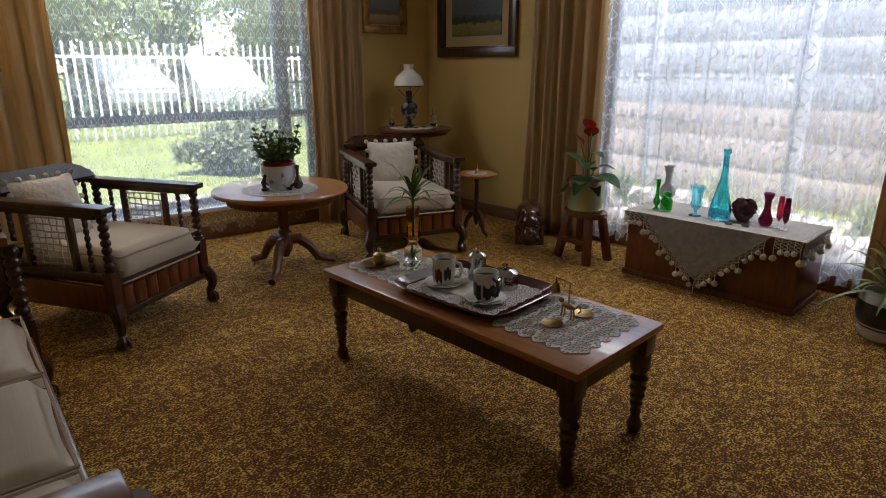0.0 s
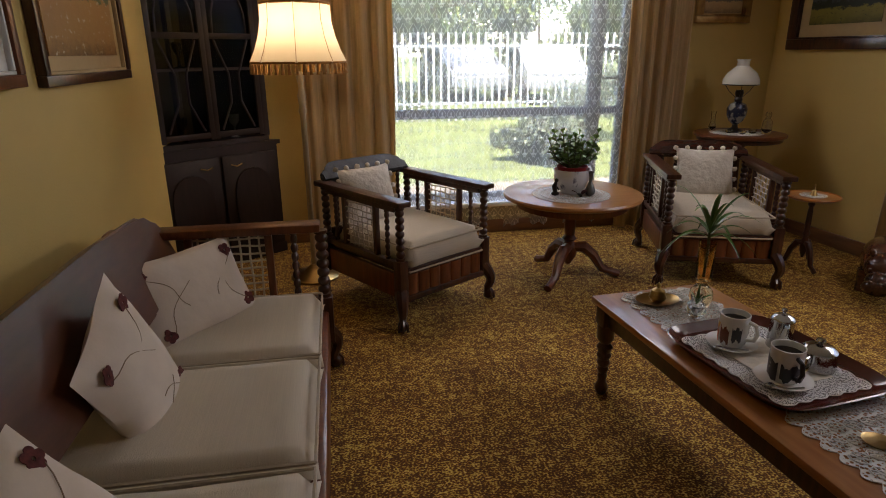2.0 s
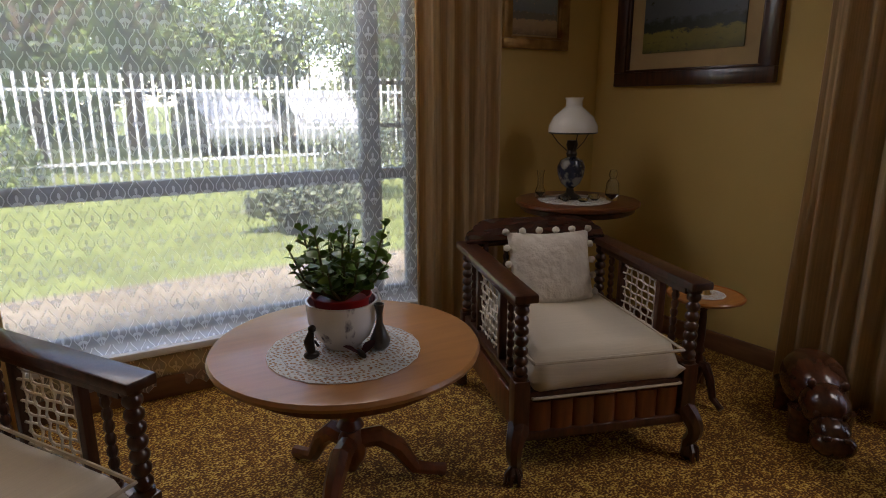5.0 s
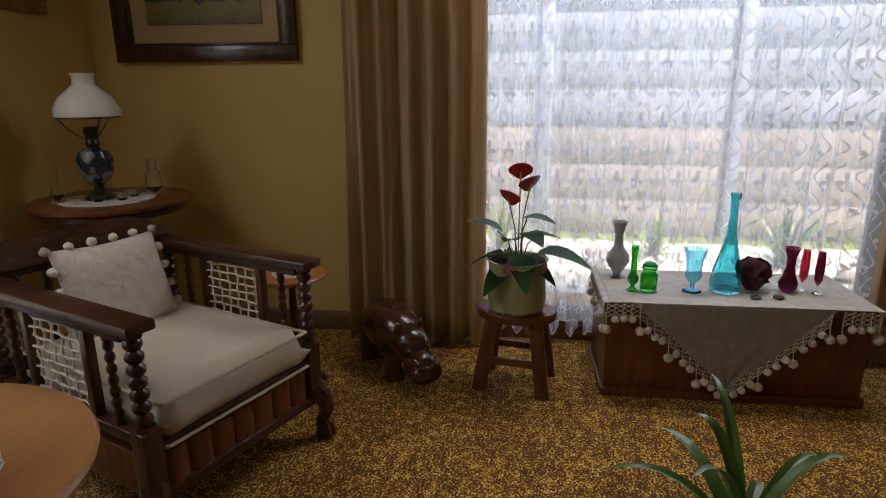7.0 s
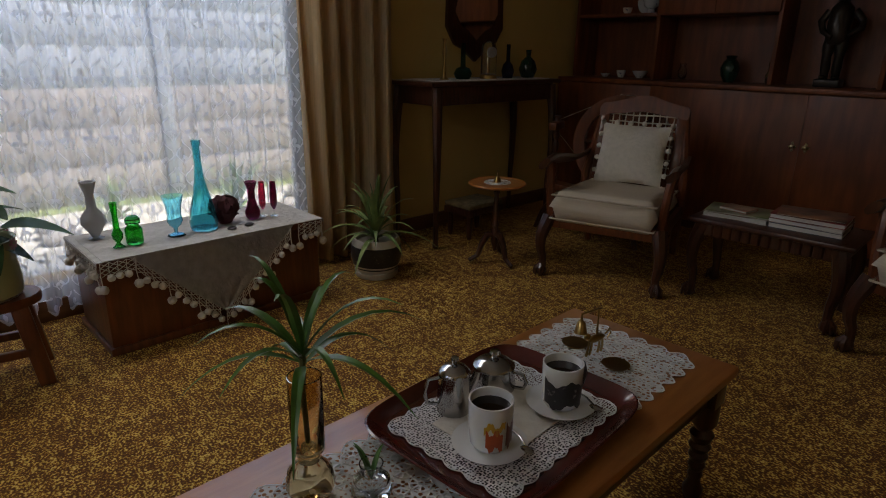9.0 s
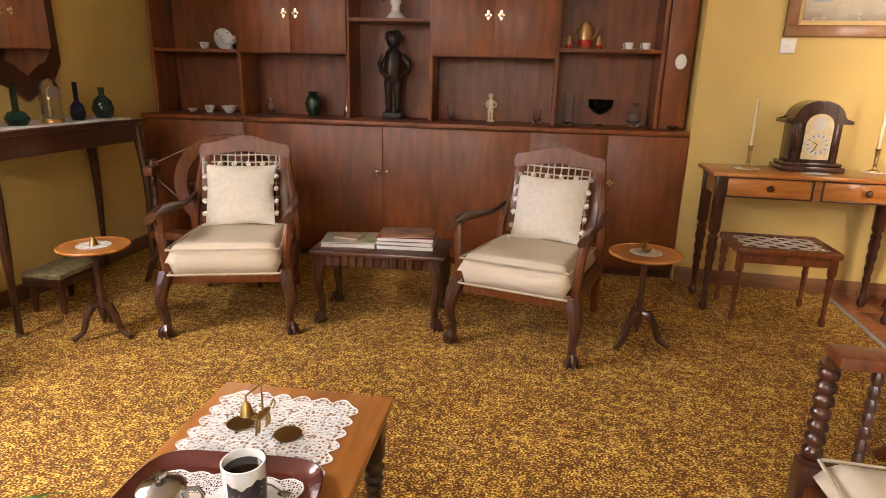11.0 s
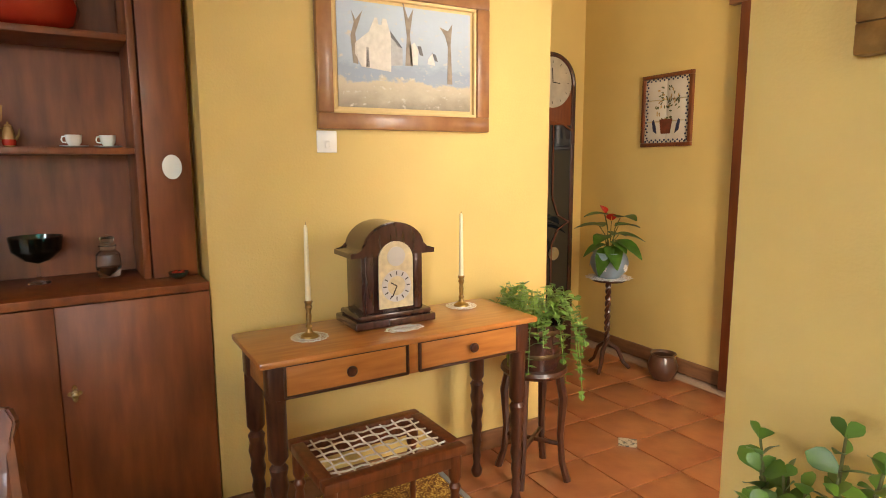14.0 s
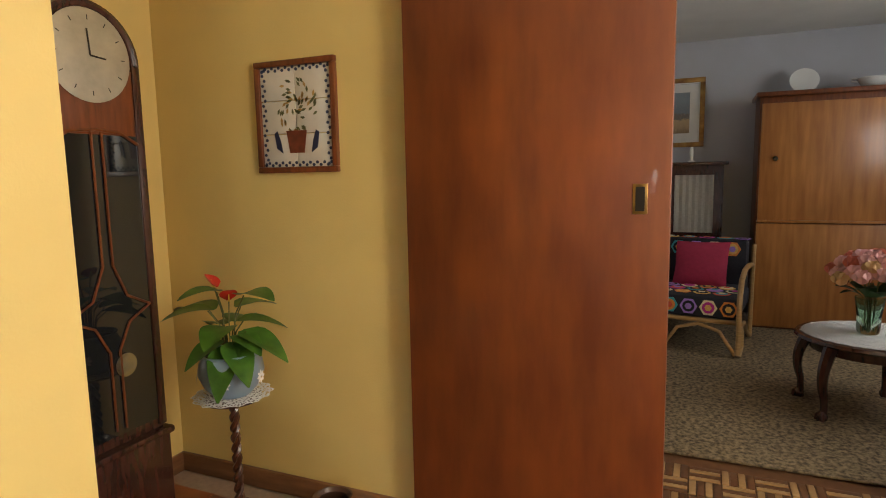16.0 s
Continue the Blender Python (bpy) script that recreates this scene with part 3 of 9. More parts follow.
def lattice(bm, m, w, h, nx, nz, r=0.0035):
    """Laced rawhide: upright and level thongs that pass over and under each other."""
    for i in range(nx):
        x = -w / 2 + w * (i + 0.5) / nx
        tube(bm, [m @ Vector((x + 0.002 * math.sin(i * 2.1 + j), 0.003 * (1 if (i + j) % 2 else -1), h * j / nz)) for j in range(nz + 1)], r, 5)
    for j in range(nz):
        z = h * (j + 0.5) / nz
        tube(bm, [m @ Vector((-w / 2 + w * i / nx, 0.003 * (-1 if (i + j) % 2 else 1), z + 0.002 * math.sin(j * 1.7 + i))) for i in range(nx + 1)], r, 5)


def pompom(bm, p, r):
    bmesh.ops.create_icosphere(bm, subdivisions=2, radius=r, matrix=Matrix.Translation(p))


def shaggy(bm, amount, scale):
    for v in bm.verts:
        v.co += noise.noise_vector(v.co * scale) * amount


EMBOSS = material("embossed_white_cotton", (0.72, 0.66, 0.58), 0.92, second=(0.64, 0.57, 0.49), grain=26, bump=0.9, bump_scale=34, tone=0.04, contrast=(0.42, 0.58))
PIPING = material("cream_piping", (0.56, 0.47, 0.35), 0.9, mix=0.15, grain=40)
SOFAB = material("red_brown_curved_board", (0.12, 0.036, 0.014), 0.36, second=(0.08, 0.022, 0.009), scale=(2, 9, 9), grain=5, coat=0.1, tone=0.2)
CANE_BACK = material("dark_carved_wood", (0.07, 0.022, 0.013), 0.26, second=(0.025, 0.009, 0.006), scale=(2, 9, 9), grain=5, coat=0.4, tone=0.2)


def seat_cushion(parent, w, d, h, m, seed=0.0, name="cushion"):
    bm = B()
    puff(bm, w, d, h, m, 16, 10.0, 0.82, 0.004, seed, 0.6)
    c = part(name, bm, CREAM, parent, "cream upholstered seat cushion", 70)
    bm = B()
    for s in (0.4, -0.4):
        k = [(-1, -1), (1, -1), (1, 1), (-1, 1), (-1, -1)]
        pts = []
        for (ax, ay), (bx_, by) in zip(k, k[1:]):
            for i in range(8):
                u = i / 8
                pts.append(m @ Vector(((ax + (bx_ - ax) * u) * w * 0.485, (ay + (by - ay) * u) * d * 0.485, s * h * 0.93)))
        tube(bm, pts + [pts[0]], 0.005, 5, False)
    part("piping", bm, PIPING, c)
    return c


def scatter_cushion(m, w, h, t, label, poms=0, pattern=False, mat=EMBOSS, seed=0.0):
    top = thing("cushion", m, label, "cushion")
    bm = B()
    puff(bm, w, h, t, None, 14, 2.4, 0.1, 0.006, seed, 0.75)
    body = part("cover", bm, mat, top, "", 70)
    if poms:
        for k in range(poms):
            u = k / (poms - 1)
            for x, y in ((-w / 2 + w * u, h / 2), (w / 2, h / 2 - h * u), (-w / 2, h / 2 - h * u)):
                if y < h / 2 and u == 0:
                    continue
                bm = B()
                pompom(bm, (x * 1.02, y * 1.02, 0), 0.014)
                shaggy(bm, 0.004, 90)
                part("pompom", bm, PALE, top)
    if pattern:
        for k, (cx, cy) in enumerate(((-0.38, 0.3), (0.36, 0.32), (-0.36, -0.33), (0.38, -0.3))):
            bm = B()
            for j in range(5):
                a = j * 1.2566 + k
                z = t / 2 * (0.1 + 0.9 * ((1 - abs(2 * cx) ** 2.4) * (1 - abs(2 * cy) ** 2.4)) ** 0.75) + 0.002
                lathe(bm, [(0.011, 0), (0.011, 0.002)], 10, Matrix.Translation((cx * w + 0.014 * math.cos(a), cy * h + 0.014 * math.sin(a), z)))
            part("appliqué_flower".replace("é", "e"), bm, FLOWER, top, "maroon patchwork flower")
            bm = B()
            p0, q = Vector((cx * w, cy * h, 0)), Vector((0.05 * (1 if k % 2 else -1), -cy * h * 0.4, 0))
            pts = []
            for i in range(9):
                u = i / 8
                p = p0.lerp(q, u) + Vector((0.02 * math.sin(u * 5 + k), 0, 0))
                e = (1 - min(1, abs(2 * p.x / w)) ** 2.4) * (1 - min(1, abs(2 * p.y / h)) ** 2.4)
                pts.append((p.x, p.y, t / 2 * (0.1 + 0.9 * e ** 0.75) + 0.001))
            tube(bm, pts, 0.0012, 4)
            part("stitched_stem", bm, THREAD, body)
    return top


SATIN = material("pinkish_cream_satin", (0.74, 0.62, 0.5), 0.75, mix=0.08, grain=14, bump=0.25, bump_scale=18, tone=0.06)
FLOWER = material("maroon_print", (0.17, 0.035, 0.03), 0.9, mix=0.6, grain=80)
THREAD = material("brown_thread", (0.3, 0.2, 0.12), 0.9, mix=0.2, grain=40)


LEATHER = material("black_leather_cover", (0.014, 0.014, 0.018), 0.5, second=(0.012, 0.012, 0.017), grain=9, bump=0.35, bump_scale=26, tone=0.2)


def box_armchair(m, label, group, crest=None):
    """A low square armchair: four beaded posts, flat arms, spindle sides with laced panels, carved back rail, bowed feet."""
    top = thing("armchair", m, label, "armchair", group)
    w, d = 0.56, 0.62
    for sx in (-1, 1):
        x = sx * w / 2
        part("armrest", bx((x, 0.005, 0.59), (0.075, d + 0.09, 0.026), 0.006), DARK, top)
        part("side_rail", bx((x, 0, 0.305), (0.035, d - 0.05, 0.03), 0.004), DARK, top)
        part("side_panel", bx((x, 0, 0.205), (0.026, d - 0.06, 0.115), 0.004), MID, top)
        part("arm_apron", bx((x, 0, 0.562), (0.03, d - 0.05, 0.028), 0.003), DARK, top)
        for y in (-d / 2, d / 2):
            bm = lt(bobbins(0.33, 0.575, 0.022, 7), 12, Matrix.Translation((x, y, 0)))
            part("post", bm, DARK, top)
            part("corner_block", bx((x, y, 0.235), (0.05, 0.05, 0.19), 0.004), DARK, top)
        for y in (-0.215, 0.215):
            part("spindle", lt(bobbins(0.32, 0.55, 0.0125, 7), 9, Matrix.Translation((x, y, 0))), DARK, top)
        for y in (-0.13, 0.13):
            part("stile", bx((x, y, 0.435), (0.026, 0.024, 0.23), 0.003), DARK, top)
        bm = B()
        lattice(bm, Matrix.Translation((x, 0, 0.325)) @ pose(0, 0, 0, 0, 0, 90), 0.235, 0.225, 6, 8)
        part("laced_panel", bm, RIEM, top, "pale rawhide laced panel")["kind"] = "stuff"
        for y, o in ((-d / 2, (sx * 0.7, -1)), (d / 2, (sx * 0.7, 1))):
            bm = B()
            cabriole(bm, x, y, 0.165, o)
            part("leg", bm, DARK, top)
    n = 7
    for k in range(n):
        x = -w / 2 + 0.03 + (w - 0.06) * (k + 0.5) / n
        bm = B()
        lathe(bm, [(0.001, -0.056), (0.04, -0.05), (0.04, 0.05), (0.001, 0.056)], 12, Matrix.Translation((x, -d / 2 - 0.004, 0.205)) @ Matrix.Diagonal((0.9, 0.35, 1, 1)))
        part("fluted_front_panel", bm, MID, top)
    part("front_rail", bx((0, -d / 2, 0.272), (w - 0.05, 0.036, 0.026), 0.005), DARK, top)
    part("lower_rail", bx((0, -d / 2, 0.145), (w + 0.02, 0.05, 0.03), 0.008), DARK, top)
    part("back_board", bx((0, d / 2, 0.26), (w - 0.05, 0.024, 0.2), 0.004), DARK, top)
    for k in range(6):
        part("back_spindle", lt(bobbins(0.36, 0.6, 0.0125, 7), 9, Matrix.Translation((-0.21 + 0.084 * k, d / 2, 0))), DARK, top)
    e = w / 2 + 0.006
    outline = [(-e, -0.01), (-e, 0.04), (-e + 0.025, 0.058), (-e + 0.045, 0.065), (-e + 0.055, 0.085), (-e + 0.075, 0.1), (-e + 0.12, 0.108), (e - 0.12, 0.108), (e - 0.075, 0.1), (e - 0.055, 0.085), (e - 0.045, 0.065), (e - 0.025, 0.058), (e, 0.04), (e, -0.01)]
    bm = B()
    prism(bm, outline, 0.035, Matrix.Translation((0, d / 2 + 0.0, 0.602)) @ pose(0, 0, 0, -46, 0, 0))
    bmesh.ops.bevel(bm, geom=list(bm.edges), offset=0.008, segments=2, affect="EDGES")
    part("crest_rail", bm, crest or CANE_BACK, top, "black leather covered crest rail" if crest else "dark carved crest rail")
    part("seat_board", bx((0, 0, 0.27), (w - 0.04, d - 0.04, 0.02)), DARK, top)
    seat_cushion(top, w - 0.055, d - 0.0, 0.15, Matrix.Translation((0, -0.035, 0.328)), 1.0)
    return top


NW, NE = pose(1.64, 4.19, 0, 0, 0, 33) @ Matrix.Diagonal((0.95, 0.95, 1, 1)), pose(3.4, 4.325, 0, 0, 0, -18)
box_armchair(NW, "low dark armchair with laced sides by the china cabinet", "box armchairs", LEATHER)
box_armchair(NE, "low dark armchair with laced sides by the corner table", "box armchairs")
scatter_cushion(NW @ pose(-0.08, 0.19, 0.52, 70, 0, 0), 0.33, 0.3, 0.13, "pale embossed cushion with pompoms leaning in the armchair", 6, seed=2.0)
scatter_cushion(NE @ pose(0.02, 0.2, 0.51, 70, 0, 0), 0.33, 0.3, 0.13, "pale embossed cushion with pompoms in the corner armchair", 6, seed=5.0)


def open_armchair(m, label, group):
    """A tall-backed armchair with scooped arms, shaped back with a laced window, deep cushion and ball feet."""
    top = thing("armchair", m, label, "armchair", group)
    w, d = 0.53, 0.54
    for sx in (-1, 1):
        x = sx * w / 2
        bm = B()
        cabriole(bm, x, -d / 2, 0.29, (sx * 0.6, -1), 0.026, True, 0.05)
        part("front_leg", bm, DARK, top)
        bm = B()
        tube(bm, [(x * 0.92, d / 2 + 0.12, 0.02), (x * 0.95, d / 2 + 0.05, 0.16), (x, d / 2, 0.3), (x, d / 2 + 0.02, 0.45), (x * 0.88, d / 2 + 0.085, 0.66), (x * 0.82, d / 2 + 0.12, 0.78)], [0.02, 0.022, 0.024, 0.023, 0.021, 0.02], 8)
        part("back_leg", bm, MID, top)
        bm = B()
        tube(bm, [(x, -d / 2 + 0.02, 0.28), (x * 1.03, -d / 2 + 0.005, 0.4), (x * 1.06, -d / 2 + 0.02, 0.5), (x * 1.1, -d / 2 + 0.04, 0.565)], [0.022, 0.02, 0.021, 0.024], 8)
        part("arm_post", bm, MID, top)
        bm = B()
        tube(bm, [(x * 1.12, -d / 2 - 0.045, 0.57), (x * 1.12, -d / 2 + 0.06, 0.58), (x * 1.1, -0.06, 0.565), (x * 1.06, 0.1, 0.545), (x * 1.02, d / 2 - 0.05, 0.545), (x, d / 2 + 0.05, 0.56)], [0.038, 0.041, 0.034, 0.027, 0.024, 0.022], 10, True, 0.5)
        part("armrest", bm, DARK, top)
        part("side_rail", bx((x, 0, 0.285), (0.03, d - 0.02, 0.06), 0.005), MID, top)
    part("front_rail", bx((0, -d / 2, 0.285), (w - 0.02, 0.032, 0.065), 0.006), MID, top)
    part("back_rail", bx((0, d / 2, 0.3), (w - 0.04, 0.03, 0.06), 0.005), MID, top)
    back = Matrix.Translation((0, d / 2 + 0.09, 0.69)) @ pose(0, 0, 0, -14, 0, 0)
    crest = [(x * 0.86, z - 0.01) for x, z in ((-0.27, 0.065), (-0.28, 0.115), (-0.262, 0.145), (-0.2, 0.145), (-0.13, 0.165), (-0.06, 0.187), (0, 0.193), (0.06, 0.187), (0.13, 0.165), (0.2, 0.145), (0.262, 0.145), (0.28, 0.115), (0.27, 0.065))]
    bm = B()
    prism(bm, crest + [(0.17, 0.08), (0, 0.1), (-0.17, 0.08)], 0.032, back)
    bmesh.ops.bevel(bm, geom=list(bm.edges), offset=0.005, segments=2, affect="EDGES")
    part("crest_rail", bm, MID, top, "shaped reddish crest rail")
    for sx in (-1, 1):
        part("back_stile", bx((sx * 0.205, 0, -0.1), (0.055, 0.03, 0.36), 0.008, back), MID, top)
    bm = B()
    lattice(bm, back @ Matrix.Translation((0, -0.004, -0.25)), 0.36, 0.345, 10, 9, 0.004)
    part("laced_back", bm, RIEM, top, "pale rawhide laced back")["kind"] = "stuff"
    part("seat_board", bx((0, 0, 0.3), (w - 0.04, d - 0.02, 0.02)), MID, top)
    seat_cushion(top, w - 0.02, d + 0.06, 0.155, Matrix.Translation((0, -0.03, 0.352)) @ pose(0, 0, 0, -3, 0, 0), 3.0)
    return top


CX, CY = pose(3.5, 0.73, 0, 0, 0, 200.5), pose(2.03, 0.57, 0, 0, 0, 168)
open_armchair(CX, "reddish armchair with laced back and deep cream seat cushion", "laced-back armchairs")
open_armchair(CY, "reddish armchair with laced back beside a small wine table", "laced-back armchairs")
scatter_cushion(CX @ pose(-0.01, 0.24, 0.57, 68, 0, 0), 0.36, 0.33, 0.12, "cream cushion with pompom edges on the laced-back armchair", 6, mat=PALE, seed=7.0)
scatter_cushion(CY @ pose(0.0, 0.24, 0.57, 68, 0, 0), 0.36, 0.33, 0.12, "cream cushion with pompom edges on the laced-back armchair", 6, mat=PALE, seed=8.0)


def sofa(m):
    """A three-seat settee to match the box armchairs; its back is to the local +y side."""
    top = thing("sofa", m, "dark wooden three seat sofa with cream cushions and curved back rail", "sofa")
    w, d = 1.62, 0.7
    for sx in (-1, 1):
        x = sx * (w / 2 - 0.03)
        part("armrest", bx((x, 0.02, 0.6), (0.085, d + 0.04, 0.032), 0.008), MID, top)
        part("side_rail", bx((x, 0, 0.3), (0.036, d - 0.04, 0.034), 0.004), DARK, top)
        part("side_panel", bx((x, 0, 0.2), (0.026, d - 0.06, 0.115), 0.004), MID, top)
        for y in (-d / 2, d / 2 - 0.02):
            part("post", lt(bobbins(0.32, 0.585, 0.024, 7), 12, Matrix.Translation((x, y, 0))), DARK, top)
            part("corner_block", bx((x, y, 0.225), (0.055, 0.055, 0.19), 0.004), DARK, top)
            bm = B()
            cabriole(bm, x, y, 0.16, (sx, -1 if y < 0 else 1))
            part("leg", bm, DARK, top)
        for y in (-0.25, 0.2, 0.27):
            part("spindle", lt(bobbins(0.315, 0.585, 0.014, 7), 9, Matrix.Translation((x, y, 0))), DARK, top)
        for y in (-0.16, 0.12):
            part("stile", bx((x, y, 0.45), (0.028, 0.026, 0.27), 0.003), MID, top)
        bm = B()
        lattice(bm, Matrix.Translation((x, -0.02, 0.32)) @ pose(0, 0, 0, 0, 0, 90), 0.25, 0.26, 7, 9, 0.004)
        part("laced_panel", bm, RIEM, top, "pale rawhide laced panel")["kind"] = "stuff"
    part("front_rail", bx((0, -d / 2 + 0.01, 0.2), (w - 0.06, 0.04, 0.13), 0.008), MID, top)
    part("back_board", bx((0, d / 2 - 0.02, 0.24), (w - 0.06, 0.03, 0.2), 0.004), DARK, top)
    part("seat_board", bx((0, 0, 0.235), (w - 0.06, d - 0.04, 0.02)), DARK, top)
    for k in range(14):
        part("back_spindle", lt(bobbins(0.34, 0.56, 0.013, 6), 8, Matrix.Translation((-0.715 + 0.11 * k, d / 2 - 0.02, 0))), DARK, top)
    e = w / 2 - 0.02
    outline = [(-e, -0.15), (-e, 0.03), (-e + 0.035, 0.05), (-e + 0.05, 0.08), (-e + 0.1, 0.09), (-e + 0.13, 0.115), (-0.3, 0.13), (0.3, 0.13), (e - 0.13, 0.115), (e - 0.1, 0.09), (e - 0.05, 0.08), (e - 0.035, 0.05), (e, 0.03), (e, -0.15)]
    bm = B()
    prism(bm, outline, 0.04, Matrix.Translation((0, d / 2 - 0.14, 0.585)) @ pose(0, 0, 0, -22, 0, 0))
    bmesh.ops.bevel(bm, geom=[e for e in bm.edges], offset=0.01, segments=2, affect="EDGES")
    part("crest_rail", bm, SOFAB, top, "red brown polished curved crest rail")
    for k in (-1, 0, 1):
        seat_cushion(top, 0.512, d - 0.02, 0.115, Matrix.Translation((k * 0.516, -0.01, 0.295)), k * 3.0)
    return top


SOFA = pose(0.9, 2.7, 0, 0, 0, 90)
sofa(SOFA)
scatter_cushion(SOFA @ pose(0.56, 0.07, 0.455, 64, 0, -38), 0.44, 0.3, 0.12, "pale cushion with maroon patchwork flowers on the sofa", 0, True, SATIN, 11.0)
scatter_cushion(SOFA @ pose(0.03, 0.1, 0.44, 66, 62, -24), 0.44, 0.33, 0.12, "pale cushion with maroon patchwork flowers leaning on the sofa back", 0, True, SATIN, 12.0)
scatter_cushion(SOFA @ pose(-0.6, 0.07, 0.435, 52, -6, 0), 0.46, 0.34, 0.13, "pale cushion with maroon patchwork flowers at the sofa end", 0, True, SATIN, 13.0)


# ---- tables ----
def coffee_table(m):
    top = thing("coffee_table", m, "long honey topped coffee table with dark turned legs", "coffee table")
    L, W, H = 1.17, 0.47, 0.378
    part("tabletop", bx((0, 0, H - 0.012), (W, L, 0.026), 0.008), HONEYY, top, "honey varnished top with moulded edge")
    for s in (-1, 1):
        part("apron", bx((s * (W / 2 - 0.045), 0, H - 0.062), (0.02, L - 0.12, 0.07), 0.003), DARK, top)
        part("end_apron", bx((0, s * (L / 2 - 0.045), H - 0.062), (W - 0.12, 0.02, 0.07), 0.003), DARK, top)
        for q in (-1, 1):
            bm = lt(turned_leg(H - 0.1, 0.03), 14, Matrix.Translation((s * (W / 2 - 0.045), q * (L / 2 - 0.045), 0)))
            box(bm, (s * (W / 2 - 0.045), q * (L / 2 - 0.045), H - 0.062), (0.058, 0.058, 0.074), None, 0.003)
            part("leg", bm, DARK, top)
    return top


CT = pose(2.472, 2.592, 0, 0, 0, 4.4)
coffee_table(CT)


def pedestal_table(m, r, h, leg_r, label, group="", top_mat=TAN, leg_mat=MID, edge=0.03, column=None, feet=3, turn=0.0, dish=False, ball=False):
    """A round table on a turned column with scrolled feet."""
    top = thing("pedestal_table" if r > 0.25 else "wine_table", m, label, "side table", group)
    prof = [(0.001, h - edge), (r * 0.86, h - edge), (r * 0.93, h - edge * 0.75), (r * 0.99, h - edge * 0.55), (r, h - edge * 0.3), (r * 0.985, h - 0.002), (r * 0.96, h)]
    prof += [(r * 0.93, h - 0.004), (0.001, h - 0.004)] if dish else [(0.001, h)]
    part("tabletop", lt(prof, 48, None, False), top_mat, top)
    if r > 0.3:
        part("apron", lt([(r * 0.72, h - edge - 0.04), (r * 0.8, h - edge - 0.035), (r * 0.82, h - edge)], 40, None, True), leg_mat, top)
    c = column or [(0.35, 0.0), (0.6, 0.06), (0.9, 0.12), (1.0, 0.2), (0.8, 0.3), (0.55, 0.36), (0.9, 0.4), (0.6, 0.46), (0.7, 0.6), (0.62, 0.8), (0.5, 0.86), (0.85, 0.9), (0.6, 0.95), (1.1, 1.0)]
    z0 = h * 0.16
    part("column", lt([(a * leg_r, z0 + (h - edge - z0) * b) for a, b in c], 20), leg_mat, top)
    reach = r * 0.86 if r < 0.25 else 0.27
    for k in range(feet):
        a = turn + k * 2 * math.pi / feet
        d = Vector((math.cos(a), math.sin(a), 0))
        bm = B()
        pts = [d * 0.015 + Vector((0, 0, h * 0.36)), d * reach * 0.3 + Vector((0, 0, h * 0.36)), d * reach * 0.52 + Vector((0, 0, h * 0.26)), d * reach * 0.7 + Vector((0, 0, h * 0.1)),
               d * reach * 0.9 + Vector((0, 0, 0.03)), d * reach * 1.06 + Vector((0, 0, 0.018))]
        k2 = leg_r * (0.62 if r > 0.25 else 0.75)
        tube(bm, pts, [k2, k2 * 1.15, k2, k2 * 0.8, k2 * 0.7, k2 * 0.75], 8)
        part("foot", bm, leg_mat, top)
    return top


RT = pose(2.568, 4.302, 0)
pedestal_table(RT, 0.372, 0.485, 0.045, "round pale wooden pedestal table with scrolled feet", "", TAN, MID, 0.04, turn=radians(-132))
pedestal_table(pose(3.94, 4.165, 0), 0.14, 0.435, 0.022, "small round wine table behind the corner armchair", "wine tables", HONEY, DARK, 0.02, turn=0.4, dish=True)
pedestal_table(pose(3.93, 1.18, 0), 0.15, 0.443, 0.022, "small round wine table with dark tripod foot near the hall table", "wine tables", HONEY, DARK, 0.02, turn=-1.1, dish=True)
WC = pose(1.523, 0.6, 0)
pedestal_table(WC, 0.163, 0.458, 0.023, "small round wine table with dark tripod foot beside the armchair", "wine tables", HONEY, DARK, 0.02, turn=0.85, dish=True)


def corner_table(m):
    top = thing("corner_table", m, "half round corner table with dark edge and bracket", "corner table")
    bm = B()
    for z0, z1, r, mt, nm in ((0.668, 0.69, 0.285, MID, "tabletop"), (0.64, 0.667, 0.262, DARK, "apron")):
        bm = lt([(0.001, z0), (r * 0.97, z0), (r, z0 + 0.006), (r, z1 - 0.005), (r * 0.975, z1), (0.001, z1)], 40, None, False)
        part(nm, bm, mt, top)
    part("column", lt([(0.03, 0.0), (0.04, 0.05), (0.025, 0.1), (0.035, 0.3), (0.025, 0.5), (0.045, 0.6), (0.06, 0.64)], 16), DARK, top)
    for k in range(3):
        a = radians(225) + (k - 1) * 1.5
        d = Vector((math.cos(a), math.sin(a), 0))
        bm = B()
        tube(bm, [d * 0.02 + Vector((0, 0, 0.16)), d * 0.12 + Vector((0, 0, 0.15)), d * 0.2 + Vector((0, 0, 0.05)), d * 0.25 + Vector((0, 0, 0.02))], [0.02, 0.022, 0.017, 0.018], 8)
        part("foot", bm, DARK, top)
    return top


KT = pose(3.955, 4.895, 0)
corner_table(KT)


